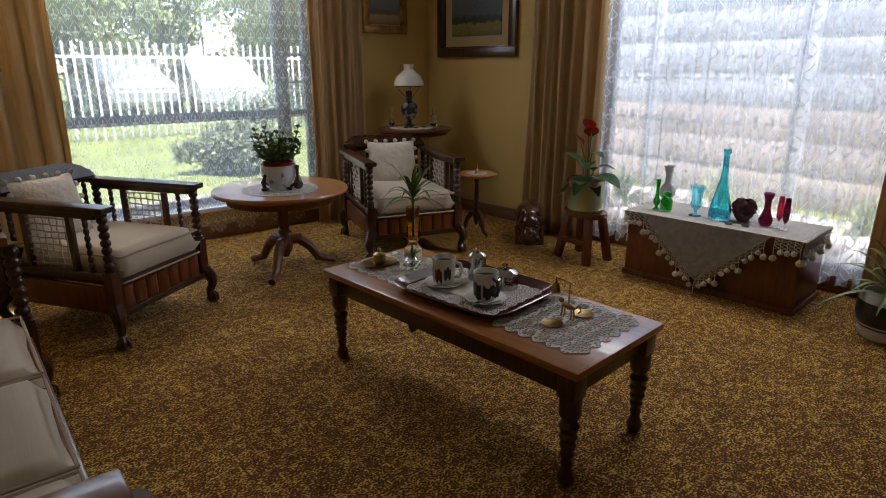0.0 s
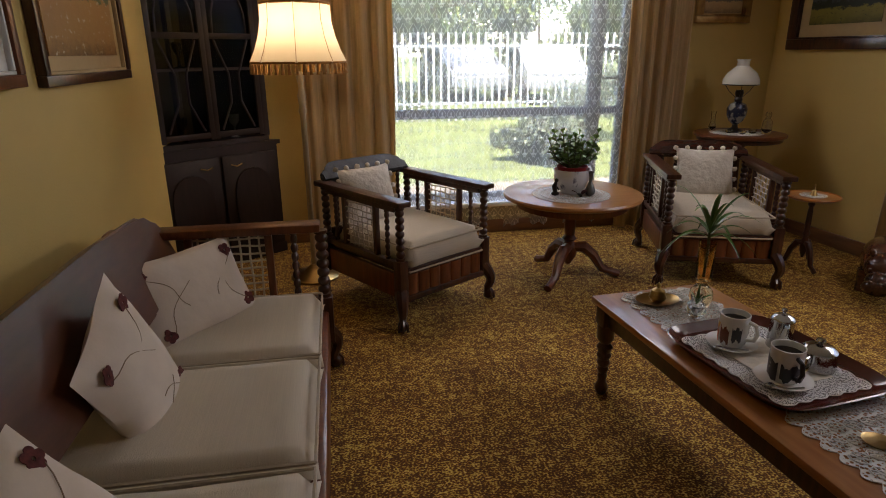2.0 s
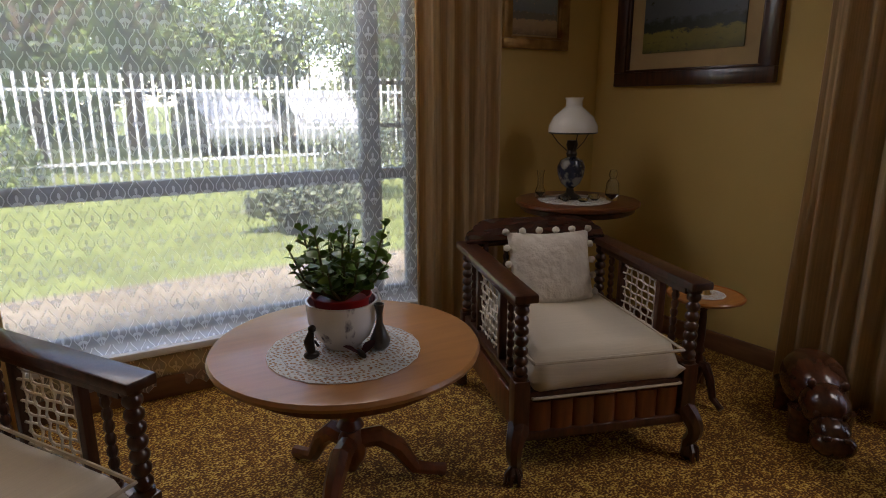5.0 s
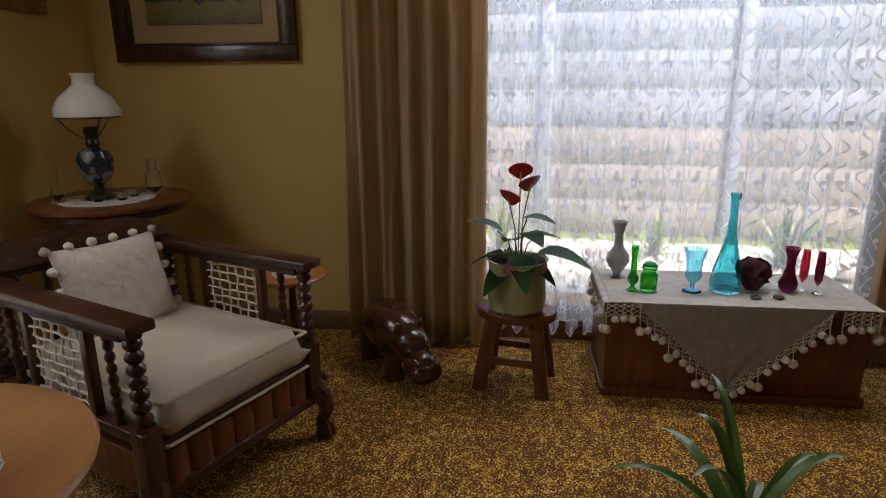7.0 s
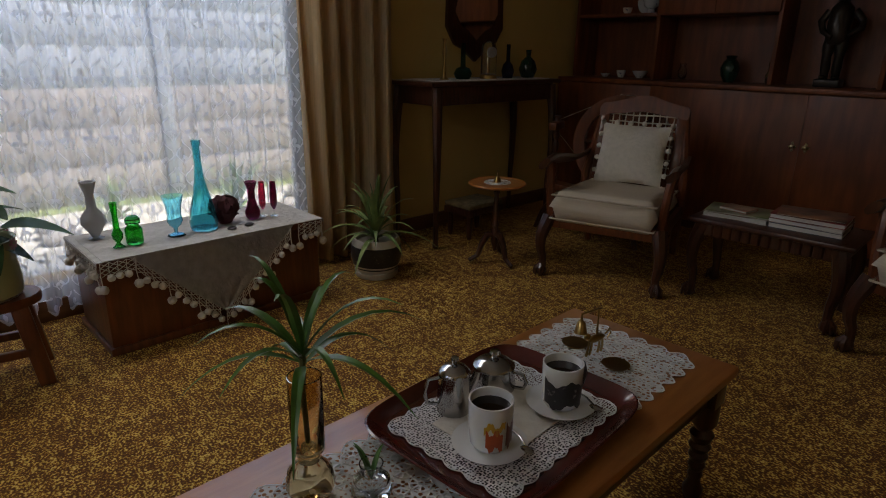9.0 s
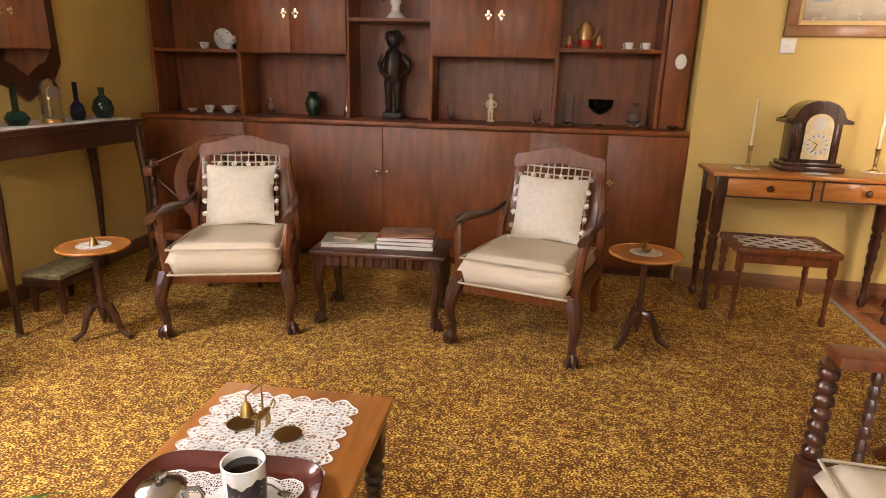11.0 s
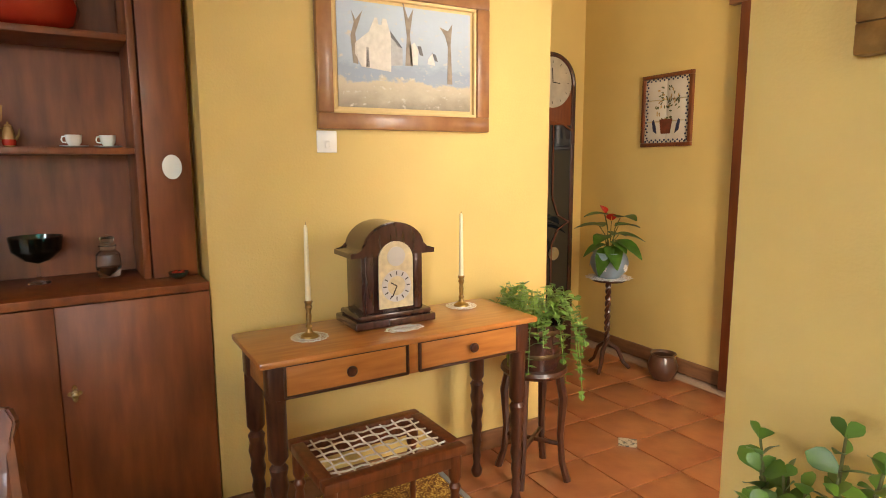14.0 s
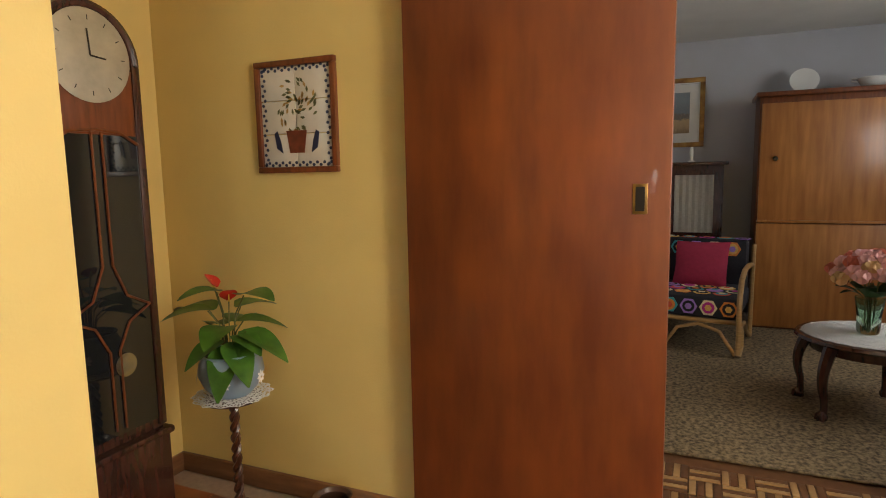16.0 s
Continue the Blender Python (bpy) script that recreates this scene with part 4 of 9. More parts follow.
def magazine_table(m):
    top = thing("low_table", m, "dark low table with fluted apron and bowed legs holding magazines", "low table")
    part("tabletop", bx((0, 0, 0.372), (0.66, 0.36, 0.024), 0.008), DARK, top)
    for k in range(15):
        for y in (-0.15, 0.15):
            part("fluted_apron", lt([(0.02, 0.305), (0.021, 0.36)], 8, Matrix.Translation((-0.28 + 0.04 * k, y, 0)) @ Matrix.Diagonal((1, 0.5, 1, 1))), DARK, top)
    for s in (-1, 1):
        part("end_apron", bx((s * 0.29, 0, 0.335), (0.02, 0.29, 0.05), 0.003), DARK, top)
        for q in (-1, 1):
            bm = B()
            cabriole(bm, s * 0.265, q * 0.125, 0.36, (s, q), 0.026, True, 0.045)
            part("leg", bm, DARK, top)
    return top


MT = pose(2.775, 0.575, 0, 0, 0, 5.6)
magazine_table(MT)


def console_table(m):
    top = thing("console_table", m, "honey wood console table with two drawers and dark turned legs", "console table")
    W, D, H = 1.02, 0.37, 0.765
    part("tabletop", bx((0, 0, H - 0.011), (W, D, 0.022), 0.007), HONEY, top, "honey varnished top")
    part("back_apron", bx((0, -D / 2 + 0.04, H - 0.077), (W - 0.12, 0.02, 0.11), 0.003), MID, top)
    for s in (-1, 1):
        part("side_apron", bx((s * (W / 2 - 0.05), 0, H - 0.077), (0.022, D - 0.1, 0.11), 0.003), HONEY, top)
        dr = part("drawer", bx((s * 0.228, D / 2 - 0.034, H - 0.076), (0.4, 0.02, 0.092), 0.003), HONEY, top)
        for (cx, cz, sx, sz) in ((0, 0.05, 0.415, 0.008), (0, -0.05, 0.415, 0.008), (-0.205, 0, 0.008, 0.1), (0.205, 0, 0.008, 0.1)):
            part("beading", bx((s * 0.228 + cx, D / 2 - 0.026, H - 0.076 + cz), (sx, 0.016, sz), 0.002), DARK, dr)
        part("knob", lt([(0.006, 0.0), (0.007, 0.008), (0.016, 0.014), (0.018, 0.021), (0.013, 0.028), (0.001, 0.03)], 14, Matrix.Translation((s * 0.228, D / 2 - 0.022, H - 0.074)) @ pose(0, 0, 0, -90, 0, 0)), DARK, dr, "dark turned knob")
        for q in (-1, 1):
            x, y = s * (W / 2 - 0.055), q * (D / 2 - 0.05)
            bm = lt(turned_leg(H - 0.13, 0.029, 5), 14, Matrix.Translation((x, y, 0)))
            box(bm, (x, y, H - 0.077), (0.056, 0.056, 0.112), None, 0.003)
            part("leg", bm, DARK, top)
    part("drawer_rail", bx((0, D / 2 - 0.045, H - 0.077), (0.05, 0.03, 0.11), 0.002), HONEY, top)
    return top


CON = pose(0.67, -0.148, 0, 0, 0, 2.0)
console_table(CON)


def laced_stool(m):
    top = thing("stool", m, "low wooden stool with laced rawhide seat under the console table", "stool")
    W, D, H = 0.5, 0.36, 0.4
    for s in (-1, 1):
        part("seat_rail", bx((0, s * (D / 2 - 0.022), H - 0.017), (W, 0.045, 0.034), 0.008), MID, top)
        part("end_rail", bx((s * (W / 2 - 0.022), 0, H - 0.017), (0.045, D - 0.09, 0.034), 0.006), MID, top)
        for q in (-1, 1):
            part("leg", lt(turned_leg(H - 0.034, 0.021, 3), 12, Matrix.Translation((s * (W / 2 - 0.03), q * (D / 2 - 0.03), 0))), MID, top)
        part("apron", bx((0, s * (D / 2 - 0.03), H - 0.058), (W - 0.09, 0.018, 0.05), 0.003), MID, top)
    bm = B()
    lattice(bm, Matrix.Translation((0, D / 2 - 0.045, H - 0.008)) @ pose(0, 0, 0, 90, 0, 0), W - 0.09, D - 0.09, 8, 6, 0.0035)
    part("laced_seat", bm, RIEM, top, "pale rawhide laced seat")["kind"] = "stuff"
    return top


laced_stool(pose(0.785, -0.04, 0, 0, 0, 2.5))


def chest(m):
    top = thing("chest", m, "low reddish wooden blanket chest under a fringed cloth", "chest")
    L, D, H = 0.88, 0.37, 0.365
    part("front_board", bx((-D / 2 + 0.01, 0, 0.18), (0.02, L - 0.04, 0.33), 0.004), MID, top)
    part("back_board", bx((D / 2 - 0.01, 0, 0.18), (0.02, L - 0.04, 0.33), 0.004), MID, top)
    for s in (-1, 1):
        part("end_board", bx((0, s * (L / 2 - 0.012), 0.18), (D, 0.024, 0.33), 0.004), MID, top)
        part("plinth_end", bx((0, s * (L / 2 + 0.004), 0.015), (D + 0.02, 0.012, 0.03), 0.003), MID, top)
    part("plinth", bx((-D / 2 - 0.004, 0, 0.015), (0.014, L + 0.02, 0.03), 0.003), MID, top)
    part("lid", bx((-0.006, 0, H - 0.013), (D + 0.03, L + 0.03, 0.026), 0.006), MID, top)
    return top


CH = pose(4.25, 2.585, 0, 0, 0, TILT)
chest(CH)

# ---- wall unit ----
BRASSP = material("polished_pale_brass", (0.72, 0.6, 0.38), 0.25, 1.0, mix=0.25, grain=30, tone=0.1)


def backplate(parent, m):
    """A pierced brass plate of four leaves round a knob."""
    bm = B()
    for k in range(4):
        f = m @ pose(0, 0, 0, 0, 90 * k, 0)
        r = 0.03 if k % 2 == 0 else 0.022
        prism(bm, [(-0.004, 0.004), (-0.009, r * 0.5), (-0.006, r * 0.85), (0, r), (0.006, r * 0.85), (0.009, r * 0.5), (0.004, 0.004)], 0.003, f)
    box(bm, (0, 0, 0), (0.016, 0.005, 0.016), m, 0.002)
    plate = part("backplate", bm, BRASSP, parent, "ornate brass backplate")
    part("knob", lt([(0.005, 0), (0.005, 0.01), (0.011, 0.015), (0.01, 0.022), (0.001, 0.025)], 12, m @ pose(0, 0.002, 0, -90, 0, 0)), BRASSP, plate)


def wall_unit_base(d0, d1, doors, knobs, label):
    m = unit(d0, 0)
    top = thing("cabinet", m, label, "cabinet", "wall unit cabinets")
    w = d1 - d0
    part("body", bx((w / 2, -0.235, 0.47), (w - 0.004, 0.45, 0.84), 0.002), PANEL, top)
    part("plinth", bx((w / 2, -0.04, 0.025), (w - 0.004, 0.03, 0.05)), DARK, top)
    dw = w / doors
    for k in range(doors):
        dr = part("door", bx((dw * (k + 0.5), 0.0, 0.48), (dw - 0.002, 0.02, 0.81), 0.0012), PANEL, top)
        if knobs and (k == 0 or d0 > 0):
            s = 1 if k == 0 else -1
            backplate(dr, Matrix.Translation((dw * (k + 0.5) + s * (dw / 2 - 0.035), 0.012, 0.6)))
    return top


wall_unit_base(0.0, 0.93, 2, True, "reddish mahogany cupboard with two doors in the wall unit")
wall_unit_base(0.93, 2.8, 2, True, "wide mahogany cupboard with paired brass knobs in the wall unit")
wall_unit_base(2.8, 3.53, 1, True, "mahogany cupboard behind the spinning wheel")
solid("counter_board", bx((1.765, -0.225, 0.905), (3.53, 0.49, 0.03), 0.005), PANEL, "long polished mahogany counter board", "counter", m=unit(0, 0))


def upper_unit():
    top = thing("display_shelves", unit(0, 0), "mahogany display shelves with small cupboard doors on the counter", "shelf unit")
    front, back, z0, z1 = -0.15, -0.43, 0.921, 2.4
    part("back_panel", bx((1.765, back, (z0 + z1) / 2), (3.53, 0.02, z1 - z0)), PANEL, top)
    part("end_panel", bx((0.08, (front + back) / 2 + 0.012, (z0 + z1) / 2), (0.15, front - back - 0.02, z1 - z0), 0.003), PANEL, top)
    for d in (0.173, 0.8, 1.587, 2.137, 2.884, 3.51):
        part("upright", bx((d, (front + back) / 2 + 0.01, (z0 + z1) / 2), (0.024, front - back - 0.02, z1 - z0), 0.002), PANEL, top)
    for a, b, zs in ((0.173, 0.8, (1.376, 1.755)), (0.8, 1.587, (1.79,)), (1.587, 2.137, (1.54,)), (2.137, 2.884, (1.79,)), (2.884, 3.51, (1.335, 1.72))):
        for z in zs:
            part("shelf", bx(((a + b) / 2, (front + back) / 2 + 0.012, z), (b - a - 0.026, front - back - 0.024, 0.022), 0.002), PANEL, top)
    for a, b in ((0.8, 1.587), (2.137, 2.884)):
        part("cupboard_floor", bx(((a + b) / 2, (front + back) / 2 + 0.0, 1.334), (b - a - 0.026, front - back - 0.03, 0.018)), PANEL, top)
        w = (b - a) / 2
        for k in range(2):
            dr = part("door", bx((a + w * (k + 0.5), front + 0.012, 1.555), (w - 0.003, 0.018, 0.455), 0.0015), PANEL, top)
            backplate(dr, Matrix.Translation((a + w * (k + 0.5) + (1 if k == 0 else -1) * (w / 2 - 0.04), front + 0.024, 1.57)))
    return top


upper_unit()


def on_unit(d, z=0.92, s=0.29):
    return unit(d, s, z)


def vessel(name, m, profile, mat, label, category, seg=20, wall=0.0):
    """A turned vessel; with a wall it is hollow."""
    prof = list(profile)
    if wall:
        prof += [(max(r - wall, 0.001), z) for r, z in profile[::-1] if z > profile[0][1] + wall * 1.5]
        prof += [(0.001, profile[0][1] + wall * 1.5)]
        prof = [(0.001, profile[0][1])] + prof
    bm = B()
    lathe(bm, prof, seg, None, not wall)
    return solid(name, bm, mat, label, category, m=m, smooth=50)


TEAL = glass("dark_teal_glass", (0.01, 0.12, 0.13))
GREENV = material("dark_green_glaze", (0.012, 0.05, 0.03), 0.15, mix=0.6, grain=9, coat=0.5)
SILVER = STEEL
IVORY = material("ivory_resin", (0.7, 0.58, 0.38), 0.5, mix=0.25, grain=25)
RED = material("red_glaze", (0.42, 0.03, 0.015), 0.18, mix=0.3, grain=5, coat=0.5)
GOLDRIM = material("bronze_lustre_glaze", (0.5, 0.28, 0.1), 0.2, 0.3, mix=0.4, grain=8)
BLUEWHITE = material("blue_and_white_china", (0.75, 0.77, 0.78), 0.2, second=(0.04, 0.07, 0.22), grain=34, contrast=(0.36, 0.44), coat=0.3)
vessel("glass_tumbler", on_unit(0.7), [(0.03, 0), (0.034, 0.02), (0.036, 0.2)], CLEAR, "tall clear glass tumbler", "glass", wall=0.003)
g = thing("goblet", on_unit(0.5), "wide dark teal glass goblet on a clear stem", "goblet")
part("foot", lt([(0.035, 0), (0.033, 0.004), (0.006, 0.012), (0.005, 0.07), (0.001, 0.075)], 20), CLEAR, g)
part("bowl", lt([(0.004, 0.07), (0.04, 0.082), (0.075, 0.115), (0.082, 0.165), (0.078, 0.165), (0.07, 0.118), (0.035, 0.088), (0.001, 0.08)], 24, None, False), TEAL, g, "dark teal glass bowl")
j = thing("glass_jar", on_unit(0.285), "small lidded clear glass jar", "jar")
part("body", lt([(0.001, 0), (0.036, 0.003), (0.043, 0.04), (0.04, 0.085), (0.024, 0.1), (0.021, 0.1), (0.036, 0.083), (0.04, 0.04), (0.001, 0.006)], 18, None, False), CLEAR, j)
part("lid", lt([(0.028, 0.102), (0.03, 0.115), (0.02, 0.13), (0.026, 0.145), (0.001, 0.158)], 18), CLEAR, j)
vessel("dish", unit(0.08, 0.1, 0.921), [(0.012, 0), (0.03, 0.012), (0.036, 0.025)], GREENV, "small green dish of sweets", "dish", wall=0.003)
for k in range(4):
    bm = B()
    bmesh.ops.create_icosphere(bm, subdivisions=2, radius=0.011, matrix=Matrix.Translation((0.014 * math.cos(k * 1.7), 0.014 * math.sin(k * 1.7), 0.019)))
    solid("sweet", bm, RED, "small red wrapped sweet in the green dish", "sweet", group="sweets", m=unit(0.08, 0.1, 0.921))


def handle(bm, x0, z0, x1, z1, out, r=0.005):
    tube(bm, [(x0, 0, z0), (x0 + out * 0.8, 0, z0 + (z1 - z0) * 0.08), (x0 + out, 0, (z0 + z1) / 2), (x0 + out * 0.75, 0, z1 - (z1 - z0) * 0.05), (x1, 0, z1)], r, 7)


def pot(m, s, spout, label, name="coffee_pot"):
    top = thing(name, m, label, "pot")
    part("body", lt([(0.02 * s, 0), (0.034 * s, 0.01 * s), (0.038 * s, 0.05 * s), (0.032 * s, 0.1 * s), (0.024 * s, 0.13 * s)], 18), GOLDRIM, top)
    part("band", lt([(0.036 * s, 0.012 * s), (0.0395 * s, 0.03 * s), (0.0393 * s, 0.05 * s)], 18), RED, top, "dark red lower band")
    part("lid", lt([(0.025 * s, 0.131 * s), (0.02 * s, 0.14 * s), (0.006 * s, 0.15 * s), (0.008 * s, 0.158 * s), (0.001, 0.163 * s)], 16), GOLDRIM, top)
    bm = B()
    handle(bm, 0.034 * s, 0.04 * s, 0.028 * s, 0.12 * s, 0.03 * s, 0.004 * s)
    part("handle", bm, GOLDRIM, top)
    if spout:
        bm = B()
        tube(bm, [(-0.034 * s, 0, 0.05 * s), (-0.055 * s, 0, 0.08 * s), (-0.062 * s, 0, 0.12 * s)], [0.01 * s, 0.007 * s, 0.005 * s], 8)
        part("spout", bm, GOLDRIM, top)
    return top


pot(on_unit(0.63, 1.388), 1.15, True, "tall bronze lustre coffee pot with red band")
pot(on_unit(0.73, 1.388), 0.55, False, "small bronze lustre sugar pot", "sugar_pot")
pot(on_unit(0.545, 1.388), 0.52, True, "small bronze lustre milk jug", "milk_jug")


def cup_set(m, label, mat=WHITE, s=1.0, group=""):
    top = thing("cup_and_saucer", m, label, "cup", group)
    part("saucer", lt([(0.001, 0.0), (0.02 * s, 0.0), (0.045 * s, 0.006 * s), (0.046 * s, 0.008 * s), (0.02 * s, 0.004 * s), (0.001, 0.004 * s)], 22, None, False), mat, top)
    part("cup", lt([(0.001, 0.006 * s), (0.015 * s, 0.007 * s), (0.024 * s, 0.02 * s), (0.027 * s, 0.045 * s), (0.025 * s, 0.045 * s), (0.02 * s, 0.02 * s), (0.001, 0.012 * s)], 20, None, False), mat, top)
    bm = B()
    handle(bm, 0.023 * s, 0.018 * s, 0.025 * s, 0.04 * s, 0.014 * s, 0.0025 * s)
    part("handle", bm, mat, top)
    return top


cup_set(on_unit(0.36, 1.388), "small white coffee cup on a saucer", group="coffee cups")
cup_set(on_unit(0.255, 1.388), "small white coffee cup on a saucer", group="coffee cups")
vessel("vase", on_unit(0.49, 1.767), [(0.12, 0), (0.165, 0.025), (0.185, 0.08), (0.17, 0.14), (0.13, 0.195), (0.08, 0.235), (0.05, 0.25), (0.02, 0.262)], RED, "big round red glazed vase on a shelf", "vase", 28)
vessel("glass", on_unit(1.47), [(0.016, 0), (0.018, 0.03), (0.022, 0.05), (0.03, 0.1)], CLEAR, "small clear footed glass", "glass", wall=0.003)
vessel("jug", on_unit(0.9), [(0.02, 0), (0.026, 0.03), (0.022, 0.06), (0.028, 0.09)], CLEAR, "small clear glass jug", "jug", wall=0.003)
vessel("vase", on_unit(2.43), [(0.028, 0), (0.05, 0.04), (0.06, 0.085), (0.045, 0.125), (0.028, 0.145), (0.036, 0.16), (0.03, 0.165)], GREENV, "dark green glazed vase", "vase")
vessel("jug", on_unit(2.185), [(0.02, 0), (0.026, 0.03), (0.028, 0.05), (0.014, 0.08), (0.017, 0.13)], SILVER, "slim polished silver jug", "jug")
vessel("glass", on_unit(2.74), [(0.02, 0), (0.028, 0.03), (0.03, 0.06), (0.017, 0.09), (0.024, 0.11)], CLEAR, "small round clear glass vase", "vase", wall=0.003)
for d, prof, lab in ((3.05, [(0.02, 0), (0.045, 0.03), (0.055, 0.05)], "blue and white china bowl"), (3.2, [(0.018, 0), (0.03, 0.025), (0.034, 0.05)], "blue and white china cup"), (3.33, [(0.016, 0), (0.03, 0.015), (0.036, 0.025)], "small blue and white china dish")):
    vessel("bowl", on_unit(d), prof, BLUEWHITE, lab, "bowl", wall=0.003)
vessel("bowl", on_unit(3.02, 1.347), [(0.03, 0), (0.02, 0.03), (0.05, 0.05), (0.06, 0.09)], BLUEWHITE, "blue and white footed china bowl", "bowl", wall=0.004)
vessel("cup", on_unit(3.2, 1.347), [(0.016, 0), (0.03, 0.02), (0.034, 0.045)], BLUEWHITE, "blue and white china cup", "cup", wall=0.003)
plate = vessel("plate", on_unit(3.1, 1.347, 0.36) @ pose(0, 0, 0.07, 78, 0, 0), [(0.03, 0), (0.07, 0.008), (0.072, 0.011), (0.03, 0.004), (0.001, 0.004)], BLUEWHITE, "blue and white china plate leaning on the shelf back", "plate", 26)
solid("wall_plaque", lt([(0.001, 0), (0.036, 0.002), (0.036, 0.008), (0.028, 0.01), (0.001, 0.009)], 26, Matrix.Diagonal((0.9, 1.2, 1, 1)), False), WHITE, "small oval white plaque with a floral spray", "plaque", m=unit(0.075, 0.123, 1.32) @ pose(0, 0, 0, -90, 0, 0))


def blob(bm, c, r, m=None, sub=2):
    mat = Matrix.Translation(c) @ Matrix.Diagonal((*(r if isinstance(r, (tuple, list)) else (r, r, r)), 1))
    bmesh.ops.create_icosphere(bm, subdivisions=sub, radius=1.0, matrix=(m @ mat) if m else mat)


def statue(m, s, mat, label, plinth=True):
    bm = B()
    if plinth:
        box(bm, (0, 0, 0.02), (0.12, 0.1, 0.04), None, 0.006)
    for x in (-0.024, 0.024):
        tube(bm, [(x * 1.1, 0, 0.04), (x * 1.1, 0.008, 0.1), (x * 1.2, 0.012, 0.15), (x * 1.1, 0.01, 0.2), (x * 0.8, 0, 0.25)], [0.018, 0.024, 0.021, 0.032, 0.036], 10)
        blob(bm, (x * 1.2, 0.022, 0.05), (0.017, 0.032, 0.012))
    tube(bm, [(0, 0, 0.22), (0, 0.008, 0.26), (0, 0.012, 0.3), (0, 0.002, 0.35), (0, 0, 0.39), (0, 0, 0.42)], [0.05, 0.058, 0.055, 0.056, 0.05, 0.022], 12)
    blob(bm, (0, 0.004, 0.465), (0.045, 0.047, 0.052), None, 3)
    for k in range(16):
        a = k * 2.4
        z = 0.475 + 0.036 * (k / 16)
        rr = 0.044 * math.sqrt(max(0.1, 1 - ((z - 0.465) / 0.056) ** 2))
        blob(bm, (rr * math.cos(a), rr * math.sin(a) - 0.004, z), 0.015, None, 1)
    tube(bm, [(-0.055, 0, 0.375), (-0.095, -0.012, 0.33), (-0.1, 0.01, 0.29), (-0.05, 0.035, 0.255)], [0.021, 0.019, 0.016, 0.013], 8)
    tube(bm, [(0.055, 0, 0.375), (0.085, 0.01, 0.325), (0.06, 0.045, 0.275), (0.01, 0.062, 0.245)], [0.021, 0.018, 0.015, 0.012], 8)
    ob = solid("statuette", bm, mat, label, "statuette", m=m @ Matrix.Scale(s, 4), smooth=60)
    return ob


statue(on_unit(1.86, 0.92, 0.27), 1.09, BLACK, "dark bronze statuette of a small boy")
statue(on_unit(1.205), 0.36, IVORY, "small ivory coloured figurine of a seated figure")
bm = B()
lathe(bm, [(0.07, 0), (0.068, 0.01), (0.03, 0.05), (0.026, 0.08), (0.04, 0.11), (0.035, 0.12)], 16)
solid("bust_pedestal", bm, WHITE, "white ceramic pedestal on the display shelf", "pedestal", m=on_unit(1.85, 1.551))
bm = B()
tube(bm, [(0, 0, 0.0), (0, 0, 0.05), (0, 0, 0.1)], [0.03, 0.045, 0.02], 12)
blob(bm, (0, 0, 0.13), (0.036, 0.038, 0.045), None, 3)
tube(bm, [(0.03, 0, 0.05), (0.07, 0.01, 0.03), (0.08, 0.02, -0.01)], [0.016, 0.014, 0.008], 8)
solid("bust", bm, BLACK, "small dark bust on a white pedestal", "bust", m=on_unit(1.85, 1.671))

# ---- china cabinet in the corner ----
DGLASS = glass("cabinet_glass", (0.16, 0.16, 0.15), 0.02, 1.12)


EBONY = material("nearly_black_wood", (0.026, 0.01, 0.007), 0.6, second=(0.014, 0.006, 0.004), scale=(9, 9, 1.2), grain=6, tone=0.2)


